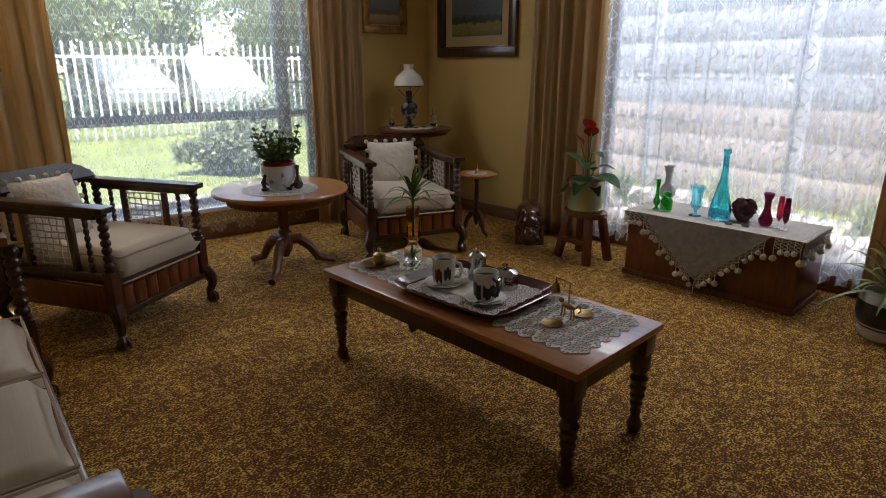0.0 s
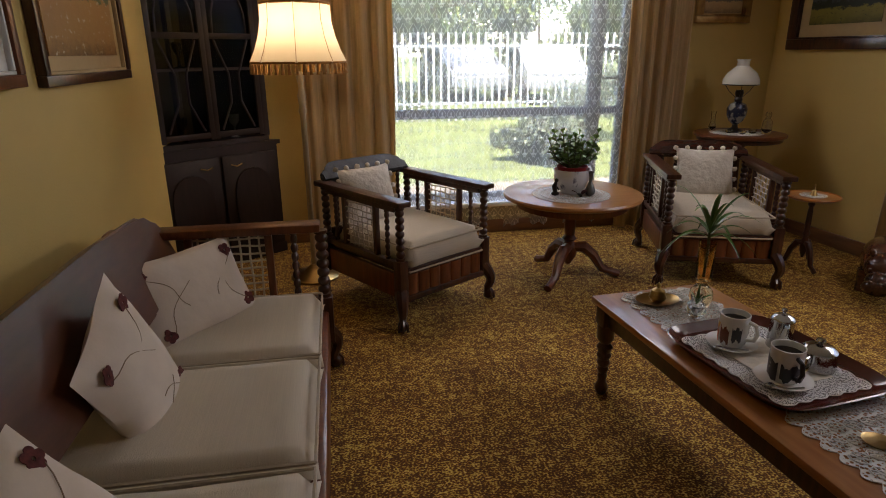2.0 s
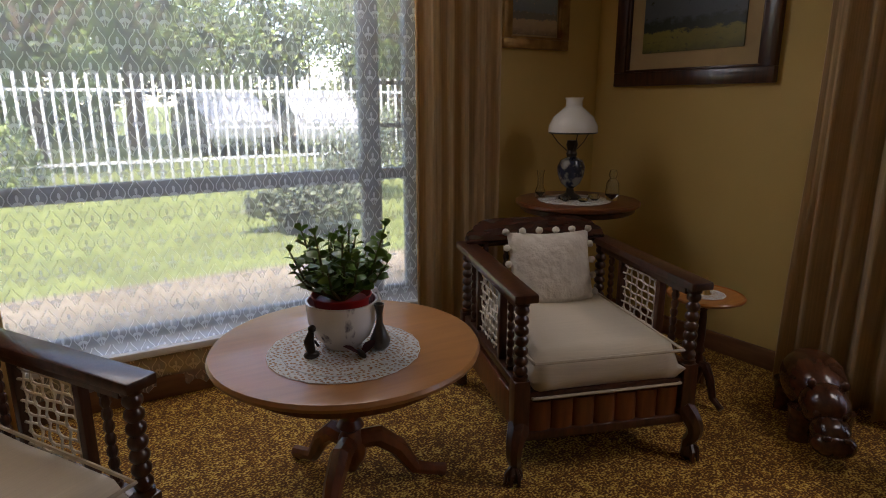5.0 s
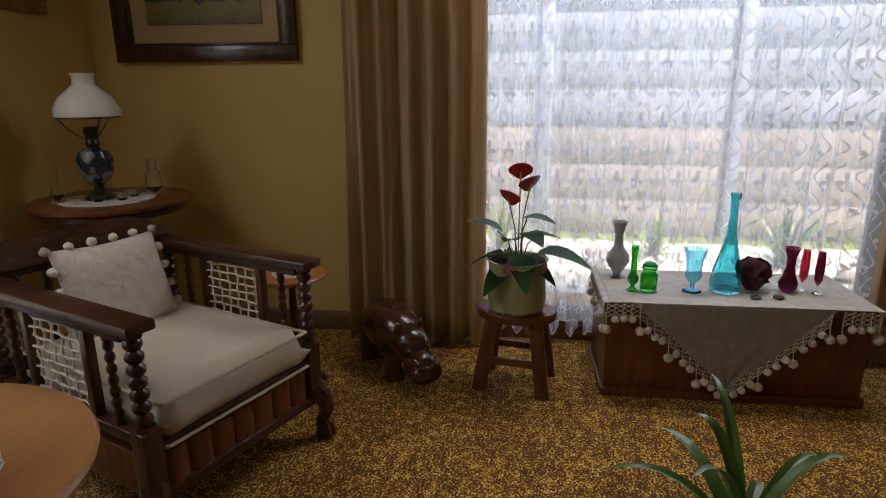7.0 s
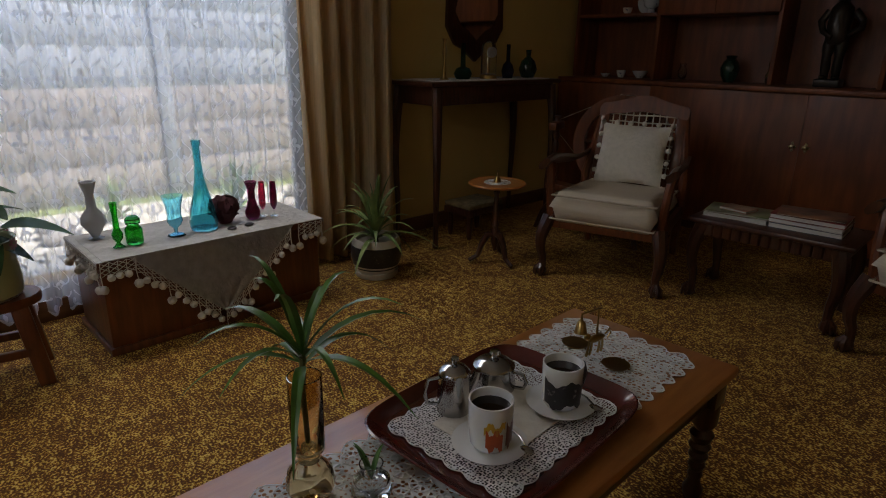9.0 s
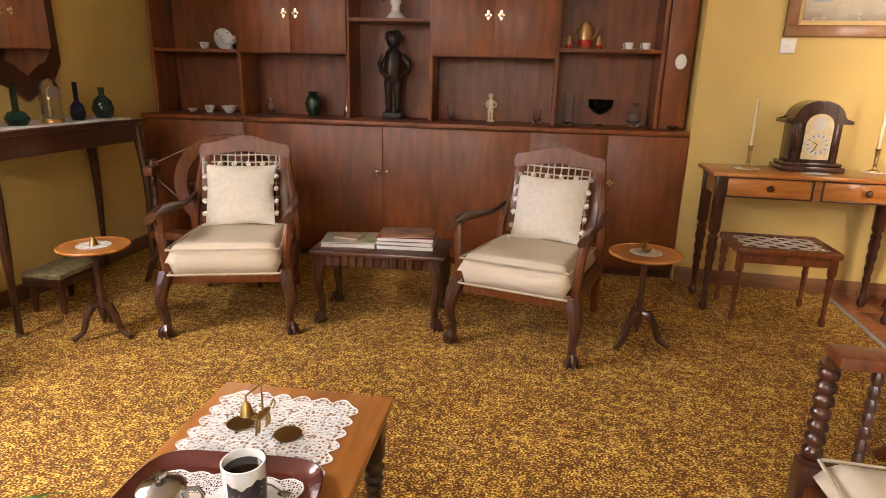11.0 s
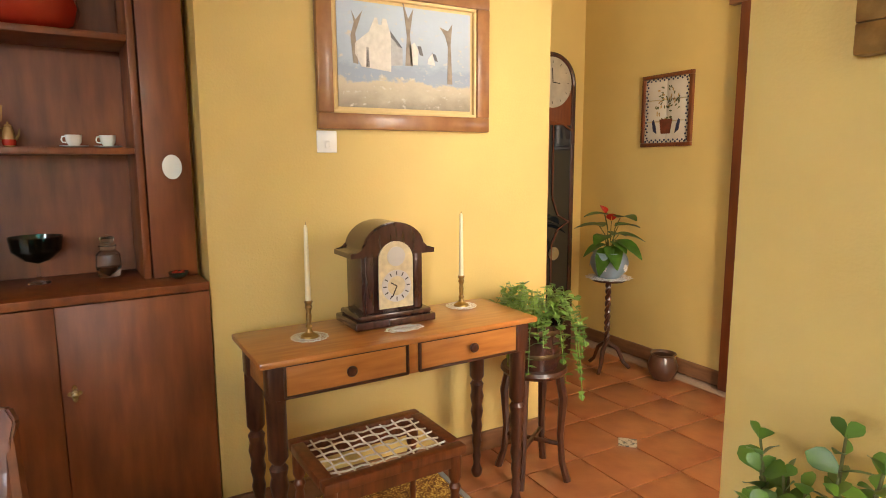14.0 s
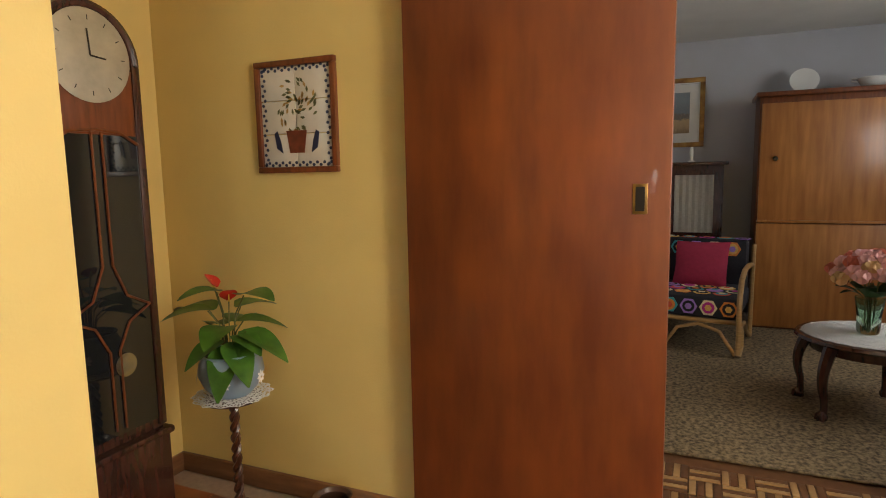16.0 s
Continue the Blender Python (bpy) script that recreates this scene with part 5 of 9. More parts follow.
def china_cabinet(m):
    top = thing("china_cabinet", m, "tall dark corner china cabinet with glazed upper doors", "cabinet")
    plan = [(-0.39, 0.0), (0.39, 0.0), (0.37, 0.05), (0.03, 0.34), (-0.05, 0.34), (-0.38, 0.04)]

    def slab(z0, z1, k, name, mat=EBONY):
        bm = B()
        lo = [bm.verts.new((x * k, y + (1 - k) * 0.05, z0)) for x, y in plan]
        hi = [bm.verts.new((x * k, y + (1 - k) * 0.05, z1)) for x, y in plan]
        bm.faces.new(lo[::-1])
        bm.faces.new(hi)
        for i in range(6):
            bm.faces.new((lo[i], lo[(i + 1) % 6], hi[(i + 1) % 6], hi[i]))
        return part(name, bm, mat, top)
    slab(0.0, 0.06, 1.0, "plinth")
    slab(0.06, 0.685, 0.97, "base_body")
    slab(0.685, 0.71, 1.03, "waist_moulding")
    slab(0.711, 0.74, 0.86, "upper_floor")
    slab(1.86, 1.95, 0.92, "cornice")
    slab(1.12, 1.135, 0.78, "shelf")
    slab(1.5, 1.515, 0.78, "shelf")
    bm = B()
    for (ax, ay), (bx_, by) in (((0.33, 0.06), (0.02, 0.32)), ((-0.05, 0.32), (-0.34, 0.06))):
        a, b = Vector((ax, ay, 0.74)), Vector((bx_, by, 0.74))
        q = [bm.verts.new(p) for p in (a, b, b + Vector((0, 0, 1.12)), a + Vector((0, 0, 1.12)))]
        bm.faces.new(q)
    bmesh.ops.solidify(bm, geom=bm.faces[:], thickness=0.012)
    part("back_panel", bm, EBONY, top)
    for s in (-1, 1):
        part("corner_pilaster", bx((s * 0.325, 0.025, 1.3), (0.04, 0.04, 1.12), 0.006), EBONY, top)
        x = s * 0.152
        dr = part("glazed_door", bx((x - 0.138, 0.012, 1.3), (0.03, 0.024, 1.1), 0.003), EBONY, top)
        bm = bx((x + 0.138, 0.012, 1.3), (0.03, 0.024, 1.1), 0.003)
        for z in (0.775, 1.3, 1.835):
            box(bm, (x, 0.012, z), (0.25, 0.022, 0.03), None, 0.003)
        part("door_rail", bm, EBONY, dr)
        bm = B()
        for q in (-1, 1):
            tube(bm, [(x + q * 0.1, 0.008, 1.31), (x + q * 0.095, 0.008, 1.42), (x + q * 0.06, 0.008, 1.53), (x, 0.008, 1.6), (x - q * 0.06, 0.008, 1.7), (x - q * 0.06, 0.008, 1.82)], 0.006, 6)
            tube(bm, [(x + q * 0.1, 0.008, 0.8), (x + q * 0.03, 0.008, 0.95), (x + q * 0.03, 0.008, 1.1), (x + q * 0.1, 0.008, 1.28)], 0.006, 6)
        part("tracery", bm, EBONY, dr)
        pn = part("pane", bx((x, 0.014, 1.3), (0.25, 0.003, 1.04)), DGLASS, dr)
        low = part("lower_door", bx((s * 0.185, -0.006, 0.37), (0.35, 0.022, 0.56), 0.004), EBONY, top)
        bm = B()
        outline = [(0.12 * math.cos(a) * (1.0 if abs(math.sin(a)) < 0.9 else 0.96), 0.21 * (abs(math.sin(a)) ** 0.6) * (1 if math.sin(a) > 0 else -1)) for a in [i * math.pi / 12 for i in range(24)]]
        prism(bm, outline, 0.02, Matrix.Translation((s * 0.185, -0.02, 0.36)))
        part("raised_panel", bm, EBONY, low)
        bm = B()
        tube(bm, [(s * 0.09 - 0.035, -0.024, 0.6), (s * 0.09, -0.032, 0.59), (s * 0.09 + 0.035, -0.024, 0.6)], 0.004, 6)
        part("pull", bm, BRASS, low, "brass drop pull")
    return top


CC = pose(0.664, 4.865, 0, 0, 0, 36.9)
china_cabinet(CC)
for x, y, z, mt in ((-0.14, 0.1, 0.742, CLEAR), (0.02, 0.12, 0.742, CLEAR), (0.16, 0.08, 0.742, WHITE), (-0.1, 0.12, 1.137, CLEAR), (0.1, 0.12, 1.137, CLEAR)):
    vessel("goblet", CC @ pose(x, y, z), [(0.028, 0), (0.006, 0.01), (0.005, 0.06), (0.028, 0.09), (0.03, 0.13)], mt, "small stemmed glass inside the china cabinet", "glass", 14)

# ---- floor lamp ----
SHADE = bpy.data.materials.new("cream_silk_shade")
SHADE.use_nodes = True
sn, sl = SHADE.node_tree.nodes, SHADE.node_tree.links
sn.remove(sn["Principled BSDF"])
sd_, st_, sm_ = sn.new("ShaderNodeBsdfDiffuse"), sn.new("ShaderNodeBsdfTranslucent"), sn.new("ShaderNodeMixShader")
sd_.inputs[0].default_value, st_.inputs[0].default_value = (0.8, 0.74, 0.6, 1), (0.85, 0.77, 0.6, 1)
sm_.inputs[0].default_value = 0.6
sl.new(sd_.outputs[0], sm_.inputs[1])
sl.new(st_.outputs[0], sm_.inputs[2])
sl.new(sm_.outputs[0], sn["Material Output"].inputs[0])
GOLDF = material("gold_fringe", (0.45, 0.22, 0.05), 0.8, mix=0.5, grain=50, bump=0.4)
PEARL = material("cream_lamp_pole", (0.55, 0.45, 0.3), 0.3, 0.2, mix=0.25, grain=12, coat=0.3)


def floor_lamp(m):
    top = thing("floor_lamp", m, "lit standard lamp with fringed cream silk shade and brass base", "lamp")
    part("base", lt([(0.13, 0.0), (0.135, 0.012), (0.12, 0.025), (0.06, 0.04), (0.035, 0.065), (0.02, 0.08)], 28), BRASS, top)
    part("pole", lt([(0.016, 0.08), (0.02, 0.1), (0.015, 0.12), (0.015, 0.9), (0.022, 0.92), (0.016, 0.95), (0.022, 1.0), (0.012, 1.04), (0.02, 1.09), (0.01, 1.12)], 16), PEARL, top)
    bm = B()
    prof = [(0.242, 1.165), (0.215, 1.22), (0.19, 1.29), (0.175, 1.36), (0.172, 1.44)]
    seg = 48
    rings = []
    for r, z in prof:
        rings.append([bm.verts.new(((r - 0.012 * abs(math.sin(4 * a))) * math.cos(a), (r - 0.012 * abs(math.sin(4 * a))) * math.sin(a), z)) for a in [2 * math.pi * k / seg for k in range(seg)]])
    for a, b in zip(rings, rings[1:]):
        for k in range(seg):
            bm.faces.new((a[k], a[(k + 1) % seg], b[(k + 1) % seg], b[k]))
    sh = part("shade", bm, SHADE, top, "cream silk shade with panels")
    for r, z in ((0.235, 1.165), (0.166, 1.44)):
        bm = B()
        tube(bm, [(r * math.cos(a), r * math.sin(a), z) for a in [2 * math.pi * k / 40 for k in range(41)]], 0.006, 6, False)
        part("trim", bm, GOLDF, sh)
    for k in range(44):
        a = 2 * math.pi * k / 44
        bm = B()
        lathe(bm, [(0.003, 0.0), (0.007, -0.012), (0.006, -0.03), (0.009, -0.05)], 6, Matrix.Translation((0.236 * math.cos(a), 0.236 * math.sin(a), 1.16)))
        part("tassel", bm, GOLDF, sh)
    for k in range(8):
        a = math.pi / 4 * k
        bm = B()
        tube(bm, [((r + 0.001) * math.cos(a), (r + 0.001) * math.sin(a), z) for r, z in prof], 0.0014, 5)
        part("shade_rib", bm, GOLDF, sh)
    bm = B()
    bmesh.ops.create_uvsphere(bm, u_segments=12, v_segments=8, radius=0.03, matrix=Matrix.Translation((0, 0, 1.27)))
    part("bulb", bm, WHITE, top)
    part("bulb_holder", lt([(0.01, 1.12), (0.014, 1.15), (0.014, 1.235)], 10), BRASS, top)
    return top


FL = pose(1.165, 4.56, 0)
floor_lamp(FL)
bulb = bpy.data.lights.new("lamp_bulb", "POINT")
bulb.energy, bulb.color, bulb.shadow_soft_size = 0.7, (1.0, 0.78, 0.5), 0.03
new("lamp_bulb", bulb).location = (1.165, 4.56, 1.335)


# ---- pictures ----
def painting_material(name, sky, hill, field, spots, horizon=0.5, scale=7.0):
    """Brushed oil landscape: sky over hills over a field, in the canvas's own frame."""
    mt = bpy.data.materials.new(name)
    mt.use_nodes = True
    n, ln = mt.node_tree.nodes, mt.node_tree.links
    bs = n["Principled BSDF"]
    bs.inputs["Roughness"].default_value = 0.45
    tc, sep, nz = n.new("ShaderNodeTexCoord"), n.new("ShaderNodeSeparateXYZ"), n.new("ShaderNodeTexNoise")
    ln.new(tc.outputs["Generated"], sep.inputs[0])
    nz.inputs["Scale"].default_value, nz.inputs["Detail"].default_value, nz.inputs["Roughness"].default_value = scale, 7.0, 0.65
    ln.new(tc.outputs["Generated"], nz.inputs["Vector"])
    add = n.new("ShaderNodeMath")
    add.operation, add.inputs[1].default_value = "MULTIPLY_ADD", 0.35
    ln.new(nz.outputs[0], add.inputs[0])
    ln.new(sep.outputs[2], add.inputs[2])
    ramp = n.new("ShaderNodeValToRGB")
    r = ramp.color_ramp
    r.elements[0].position, r.elements[0].color = 0.1, (*[c * 0.35 for c in field], 1)
    r.elements[1].position, r.elements[1].color = 1.1, (*sky, 1)
    for pos, col in ((0.32, field), (horizon + 0.1, [c * 1.2 for c in field]), (horizon + 0.13, hill), (horizon + 0.24, hill), (horizon + 0.3, [c * 0.8 for c in sky])):
        e = r.elements.new(min(pos, 0.98))
        e.color = (*col, 1)
    ln.new(add.outputs[0], ramp.inputs[0])
    fine, mx, rp = n.new("ShaderNodeTexNoise"), n.new("ShaderNodeMix"), n.new("ShaderNodeValToRGB")
    fine.inputs["Scale"].default_value, fine.inputs["Detail"].default_value = 18.0, 5.0
    ln.new(tc.outputs["Generated"], fine.inputs["Vector"])
    rp.color_ramp.elements[0].position, rp.color_ramp.elements[1].position = 0.6, 0.72
    ln.new(fine.outputs[0], rp.inputs[0])
    mx.data_type = "RGBA"
    ln.new(rp.outputs[0], mx.inputs[0])
    ln.new(ramp.outputs[0], mx.inputs[6])
    mx.inputs[7].default_value = (*spots, 1)
    ln.new(mx.outputs[2], bs.inputs["Base Color"])
    bp = n.new("ShaderNodeBump")
    bp.inputs["Strength"].default_value, bp.inputs["Distance"].default_value = 0.4, 0.002
    ln.new(fine.outputs[0], bp.inputs["Height"])
    ln.new(bp.outputs[0], bs.inputs["Normal"])
    return mt


GOLDW = material("gilt_frame_wood", (0.5, 0.3, 0.09), 0.35, 0.5, second=(0.22, 0.1, 0.03), grain=16, tone=0.2, bump=0.2)
MATB = material("beige_picture_mount", (0.52, 0.38, 0.2), 0.9, mix=0.06, grain=30)
PGLASS = glass("picture_glass", (0.98, 0.98, 0.98), 0.0)


def picture(m, w, h, frame_w, frame_mat, mount, art, label, inner=None, strokes=(), steps=2):
    """A framed picture whose back lies on a wall; x along the wall, z up, y out of the wall is negative."""
    top = thing("picture", m, label, "picture")
    for k in range(steps):
        f = frame_w * (1 - 0.5 * k / max(1, steps - 1)) if steps > 1 else frame_w
        dpt = 0.022 + 0.006 * (steps - k)
        off = frame_w - f
        for nm, c, s in (("frame_bottom", (0, -dpt / 2, off * 0 + (frame_w - f) + f / 2), (w - 2 * (frame_w - f), dpt, f)), ("frame_top", (0, -dpt / 2, h - (frame_w - f) - f / 2), (w - 2 * (frame_w - f), dpt, f))):
            if k == 0:
                part(nm, bx(c, s, 0.004), frame_mat, top)
        for s_ in (-1, 1):
            if k == 0:
                part("frame_side", bx((s_ * (w / 2 - f / 2), -dpt / 2 - 0.001, h / 2), (f, dpt, h - 2 * f), 0.004), frame_mat, top)
    fw = frame_w
    iw, ih = w - 2 * fw, h - 2 * fw
    bead = inner or frame_mat
    for c, s in (((0, -0.016, fw + 0.006), (iw, 0.02, 0.012)), ((0, -0.016, h - fw - 0.006), (iw, 0.02, 0.012)), ((-iw / 2 + 0.006, -0.016, h / 2), (0.012, 0.02, ih - 0.024)), ((iw / 2 - 0.006, -0.016, h / 2), (0.012, 0.02, ih - 0.024))):
        part("inner_bead", bx(c, s, 0.003), bead, top)
    if mount:
        part("mount", bx((0, -0.006, h / 2), (iw, 0.006, ih)), MATB if inner is None else inner, top)
    part("canvas", bx((0, -0.011, h / 2), (iw - 2 * mount, 0.006, ih - 2 * mount)), art, top)
    for pts, mt in strokes:
        bm = B()
        prism(bm, pts, 0.0015, Matrix.Translation((0, -0.0148, 0)))
        part("brush_stroke", bm, mt, top)
    return top


ART1 = painting_material("dark_valley_painting", (0.1, 0.13, 0.16), (0.02, 0.03, 0.02), (0.2, 0.18, 0.03), (0.03, 0.04, 0.02), 0.35)
ART2 = painting_material("farmhouse_painting", (0.42, 0.5, 0.58), (0.26, 0.32, 0.4), (0.4, 0.34, 0.24), (0.55, 0.5, 0.4), 0.32, 5.0)
ART3 = painting_material("seaside_painting", (0.25, 0.3, 0.33), (0.2, 0.18, 0.15), (0.45, 0.32, 0.18), (0.5, 0.4, 0.3), 0.4)
ART4 = painting_material("heath_painting", (0.12, 0.15, 0.08), (0.08, 0.11, 0.03), (0.34, 0.17, 0.04), (0.55, 0.47, 0.36), 0.55, 14.0)
ART5 = painting_material("veld_painting", (0.45, 0.5, 0.55), (0.3, 0.33, 0.42), (0.5, 0.38, 0.2), (0.35, 0.3, 0.15), 0.4, 4.0)
PWHITE = material("thick_white_paint", (0.68, 0.64, 0.56), 0.5, mix=0.2, grain=40)
PDARK = material("thick_dark_paint", (0.14, 0.14, 0.15), 0.5, mix=0.3, grain=40)
PGREY = material("thick_grey_paint", (0.45, 0.45, 0.44), 0.5, mix=0.25, grain=40)
FRAMEB = material("brown_frame_wood", (0.34, 0.15, 0.05), 0.35, second=(0.22, 0.085, 0.027), grain=14, coat=0.2, tone=0.15)
LINER = material("cream_frame_liner", (0.72, 0.52, 0.24), 0.7, mix=0.1, grain=30)
PBARK = material("thick_brown_paint", (0.33, 0.27, 0.2), 0.5, mix=0.4, grain=30)
picture(east(0.546, 0, 1.208), 0.81, 0.62, 0.065, DARK, 0.085, ART1, "dark framed landscape painting with beige mount",
        strokes=[([(0.03, 0.4), (0.09, 0.4), (0.09, 0.42), (0.06, 0.44), (0.03, 0.42)], PWHITE)])
picture(pose(3.945, 5.25, 1.383), 0.4, 0.34, 0.045, GOLDW, 0.02, ART3, "small gilt framed seaside painting")
picture(pose(0.437, -0.49, 1.458, 0, 0, 180), 0.75, 0.56, 0.06, FRAMEB, 0.025, ART2, "wide wood framed painting of white farmhouses", LINER,
        [([(-0.195, 0.237), (-0.072, 0.225), (-0.072, 0.365), (-0.09, 0.422), (-0.105, 0.422), (-0.109, 0.398), (-0.123, 0.398), (-0.128, 0.422), (-0.138, 0.422), (-0.162, 0.369), (-0.22, 0.323), (-0.22, 0.282)], PWHITE),
         ([(-0.072, 0.356), (-0.022, 0.315), (-0.022, 0.253), (-0.072, 0.249)], PGREY),
         ([(-0.074, 0.38), (-0.022, 0.319), (-0.04, 0.322), (-0.072, 0.355)], PDARK),
         ([(0.007, 0.328), (0.031, 0.344), (0.048, 0.315), (0.044, 0.258), (0.015, 0.258)], PWHITE),
         ([(0.044, 0.333), (0.06, 0.332), (0.07, 0.295), (0.054, 0.299)], PDARK),
         ([(0.089, 0.266), (0.093, 0.286), (0.111, 0.309), (0.124, 0.262)], PWHITE),
         ([(0.111, 0.31), (0.126, 0.305), (0.136, 0.278), (0.124, 0.28)], PDARK),
         ([(-0.177, 0.237), (-0.162, 0.237), (-0.164, 0.311), (-0.174, 0.311)], PDARK),
         ([(-0.228, 0.249), (-0.208, 0.245), (-0.218, 0.356), (-0.187, 0.443), (-0.216, 0.406), (-0.232, 0.439), (-0.222, 0.398), (-0.237, 0.348)], PBARK),
         ([(-0.01, 0.253), (0.023, 0.253), (0.011, 0.373), (0.027, 0.472), (0.004, 0.431), (-0.022, 0.505), (-0.01, 0.431), (-0.002, 0.365)], PBARK),
         ([(0.18, 0.192), (0.204, 0.192), (0.196, 0.348), (0.204, 0.431), (0.184, 0.402), (0.147, 0.414), (0.171, 0.381), (0.184, 0.34)], PBARK)])
picture(pose(0.42, 3.84, 1.11, 0, 0, 90), 0.84, 0.6, 0.035, DARK, 0.06, ART4, "framed painting of autumn heath with beige mount", MATB)
picture(pose(0.42, 2.86, 1.12, 0, 0, 90), 0.86, 0.6, 0.035, MID, 0.09, ART5, "framed pale landscape above the sofa", WHITE)
picture(pose(0.42, 1.6, 1.495, 0, 0, 90), 0.82, 0.56, 0.05, GOLDW, 0.05, ART5, "gilt framed veld landscape at the wall end", WHITE)
sw = thing("light_switch", pose(0.776, -0.49, 1.37, 0, 0, 180), "white wall switch plate under the painting", "light switch")
part("plate", bx((0, -0.005, 0.041), (0.078, 0.01, 0.082), 0.003), WHITE, sw)
part("rocker", bx((0.0, -0.012, 0.03), (0.018, 0.006, 0.026), 0.002), WHITE, sw)

# ---- cloths ----
def doily(m, r, label, mat=CROCHETF, scallops=16, squash=1.0, depth=0.06):
    """A round crochet mat: open cloth, a scalloped corded edge and raised rings of stitches."""
    top = thing("doily", m, label, "doily")
    bm = B()
    rings = []
    for k, f in enumerate((0.02, 0.35, 0.7, 0.92, 1.0)):
        ring = []
        for i in range(64):
            a = 2 * math.pi * i / 64
            rr = r * f * (1 - (depth * abs(math.sin(scallops * a / 2)) if f > 0.9 else 0))
            ring.append(bm.verts.new((rr * math.cos(a), rr * math.sin(a) * squash, 0.002)))
        rings.append(ring)
    edge = [v.co.copy() for v in rings[-1]]
    for a, b in zip(rings, rings[1:]):
        for i in range(64):
            bm.faces.new((a[i], a[(i + 1) % 64], b[(i + 1) % 64], b[i]))
    bm.faces.new(rings[0])
    part("cloth", bm, mat, top)
    bm = B()
    tube(bm, edge + [edge[0]], 0.0011, 4, False)
    part("corded_edge", bm, THREADW, top)
    for f in ((0.3, 0.55, 0.8) if r > 0.1 else (0.6,)):
        bm = B()
        tube(bm, [(r * f * math.cos(a), r * f * squash * math.sin(a), 0.0026) for a in [2 * math.pi * k / 48 for k in range(49)]], 0.0012, 4, False)
        part("stitched_ring", bm, THREADW, top)
    return top


THREADW = material("white_cotton_thread", (0.78, 0.76, 0.72), 0.9, mix=0.12, grain=60)


def ragged_mat(name, m, w, h, label, mat, amp=0.02, step=0.06, z=0.002, cut=0.02, rosette=0.0):
    """A crocheted runner with a scalloped, corded edge and, where wanted, rows of raised round rosettes."""
    top = thing(name, m, label, "table runner")
    bm = B()
    pts = []
    per = [(-w / 2, -h / 2), (w / 2, -h / 2), (w / 2, h / 2), (-w / 2, h / 2), (-w / 2, -h / 2)]
    for (ax, ay), (bx_, by) in zip(per, per[1:]):
        n = max(8, int(math.hypot(bx_ - ax, by - ay) / step * 6))
        nx, ny = (by - ay), -(bx_ - ax)
        ln_ = math.hypot(nx, ny)
        for i in range(n):
            u = i / n
            s = abs(math.sin(u * math.pi * round(math.hypot(bx_ - ax, by - ay) / step)))
            pts.append(bm.verts.new((ax + (bx_ - ax) * u + nx / ln_ * amp * s, ay + (by - ay) * u + ny / ln_ * amp * s, z)))
    rim = [v.co.copy() for v in pts]
    bm.faces.new(pts)
    part("cloth", bm, mat, top)
    bm = B()
    tube(bm, rim + [rim[0]], 0.0013, 5, False)
    part("corded_edge", bm, THREADW, top, "white corded edge")
    if rosette:
        bm = B()
        nx, ny = max(1, int(w / rosette)), max(1, int(h / rosette))
        for i in range(nx):
            for k in range(ny):
                c = Vector((w * ((i + 0.5) / nx - 0.5), h * ((k + 0.5) / ny - 0.5), z + 0.0015))
                for q in range(8):
                    a = q * math.pi / 4
                    d = Vector((math.cos(a), math.sin(a), 0))
                    tube(bm, [c + d * rosette * 0.14, c + d * rosette * 0.42], [0.0012, 0.0019], 4)
                tube(bm, [c + Vector((math.cos(a), math.sin(a), 0)) * rosette * 0.14 for a in [q * math.pi / 5 for q in range(11)]], 0.0015, 4, False)
                tube(bm, [c + Vector((math.cos(a), math.sin(a), 0)) * rosette * (0.46 - 0.04 * (q % 2)) for q, a in enumerate([q * math.pi / 8 for q in range(17)])], 0.0014, 4, False)
        part("rosette_work", bm, THREADW, top, "raised round crochet rosettes")["kind"] = "stuff"
    return top




# ---- coffee table things ----
TRAYM = material("dark_red_lacquer_tray", (0.1, 0.018, 0.012), 0.22, mix=0.3, grain=10, coat=0.4, tone=0.15)
MAROONC = material("maroon_cloth", (0.1, 0.015, 0.02), 0.9, mix=0.3, grain=40)
T0 = CT @ pose(0, 0, 0.3795)
ragged_mat("table_runner", T0 @ pose(0.0, 0.36, 0), 0.27, 0.36, "white crochet runner on the table end", CROCHET, rosette=0.045)
ragged_mat("table_runner", T0 @ pose(0.02, -0.365, 0), 0.32, 0.3, "white crochet runner with scalloped edge", CROCHET, 0.024, 0.05, rosette=0.045)
TR = T0 @ pose(0.0, 0.0, 0.003, 0, 0, 3)
tray = thing("tray", TR, "dark red lacquered serving tray", "tray")
bm = B()
rows = []
for k, (f, z) in enumerate(((0.86, 0.0), (0.9, 0.004), (0.965, 0.02), (1.0, 0.026), (0.985, 0.028), (0.94, 0.02), (0.87, 0.007))):
    ring = []
    for i in range(48):
        a = 2 * math.pi * i / 48
        cx, cy = math.cos(a), math.sin(a)
        ring.append(bm.verts.new((0.195 * f * abs(cx) ** 0.35 * (1 if cx > 0 else -1), 0.245 * f * abs(cy) ** 0.35 * (1 if cy > 0 else -1), z)))
    rows.append(ring)
for a, b in zip(rows, rows[1:]):
    for i in range(48):
        bm.faces.new((a[i], a[(i + 1) % 48], b[(i + 1) % 48], b[i]))
bm.faces.new(rows[0][::-1])
bm.faces.new(rows[-1])
part("body", bm, TRAYM, tray)
ragged_mat("tray_cloth", TR @ pose(0.0, 0.0, 0.0075), 0.285, 0.37, "white cutwork tray cloth with crochet border", CROCHETL, 0.009, 0.045)
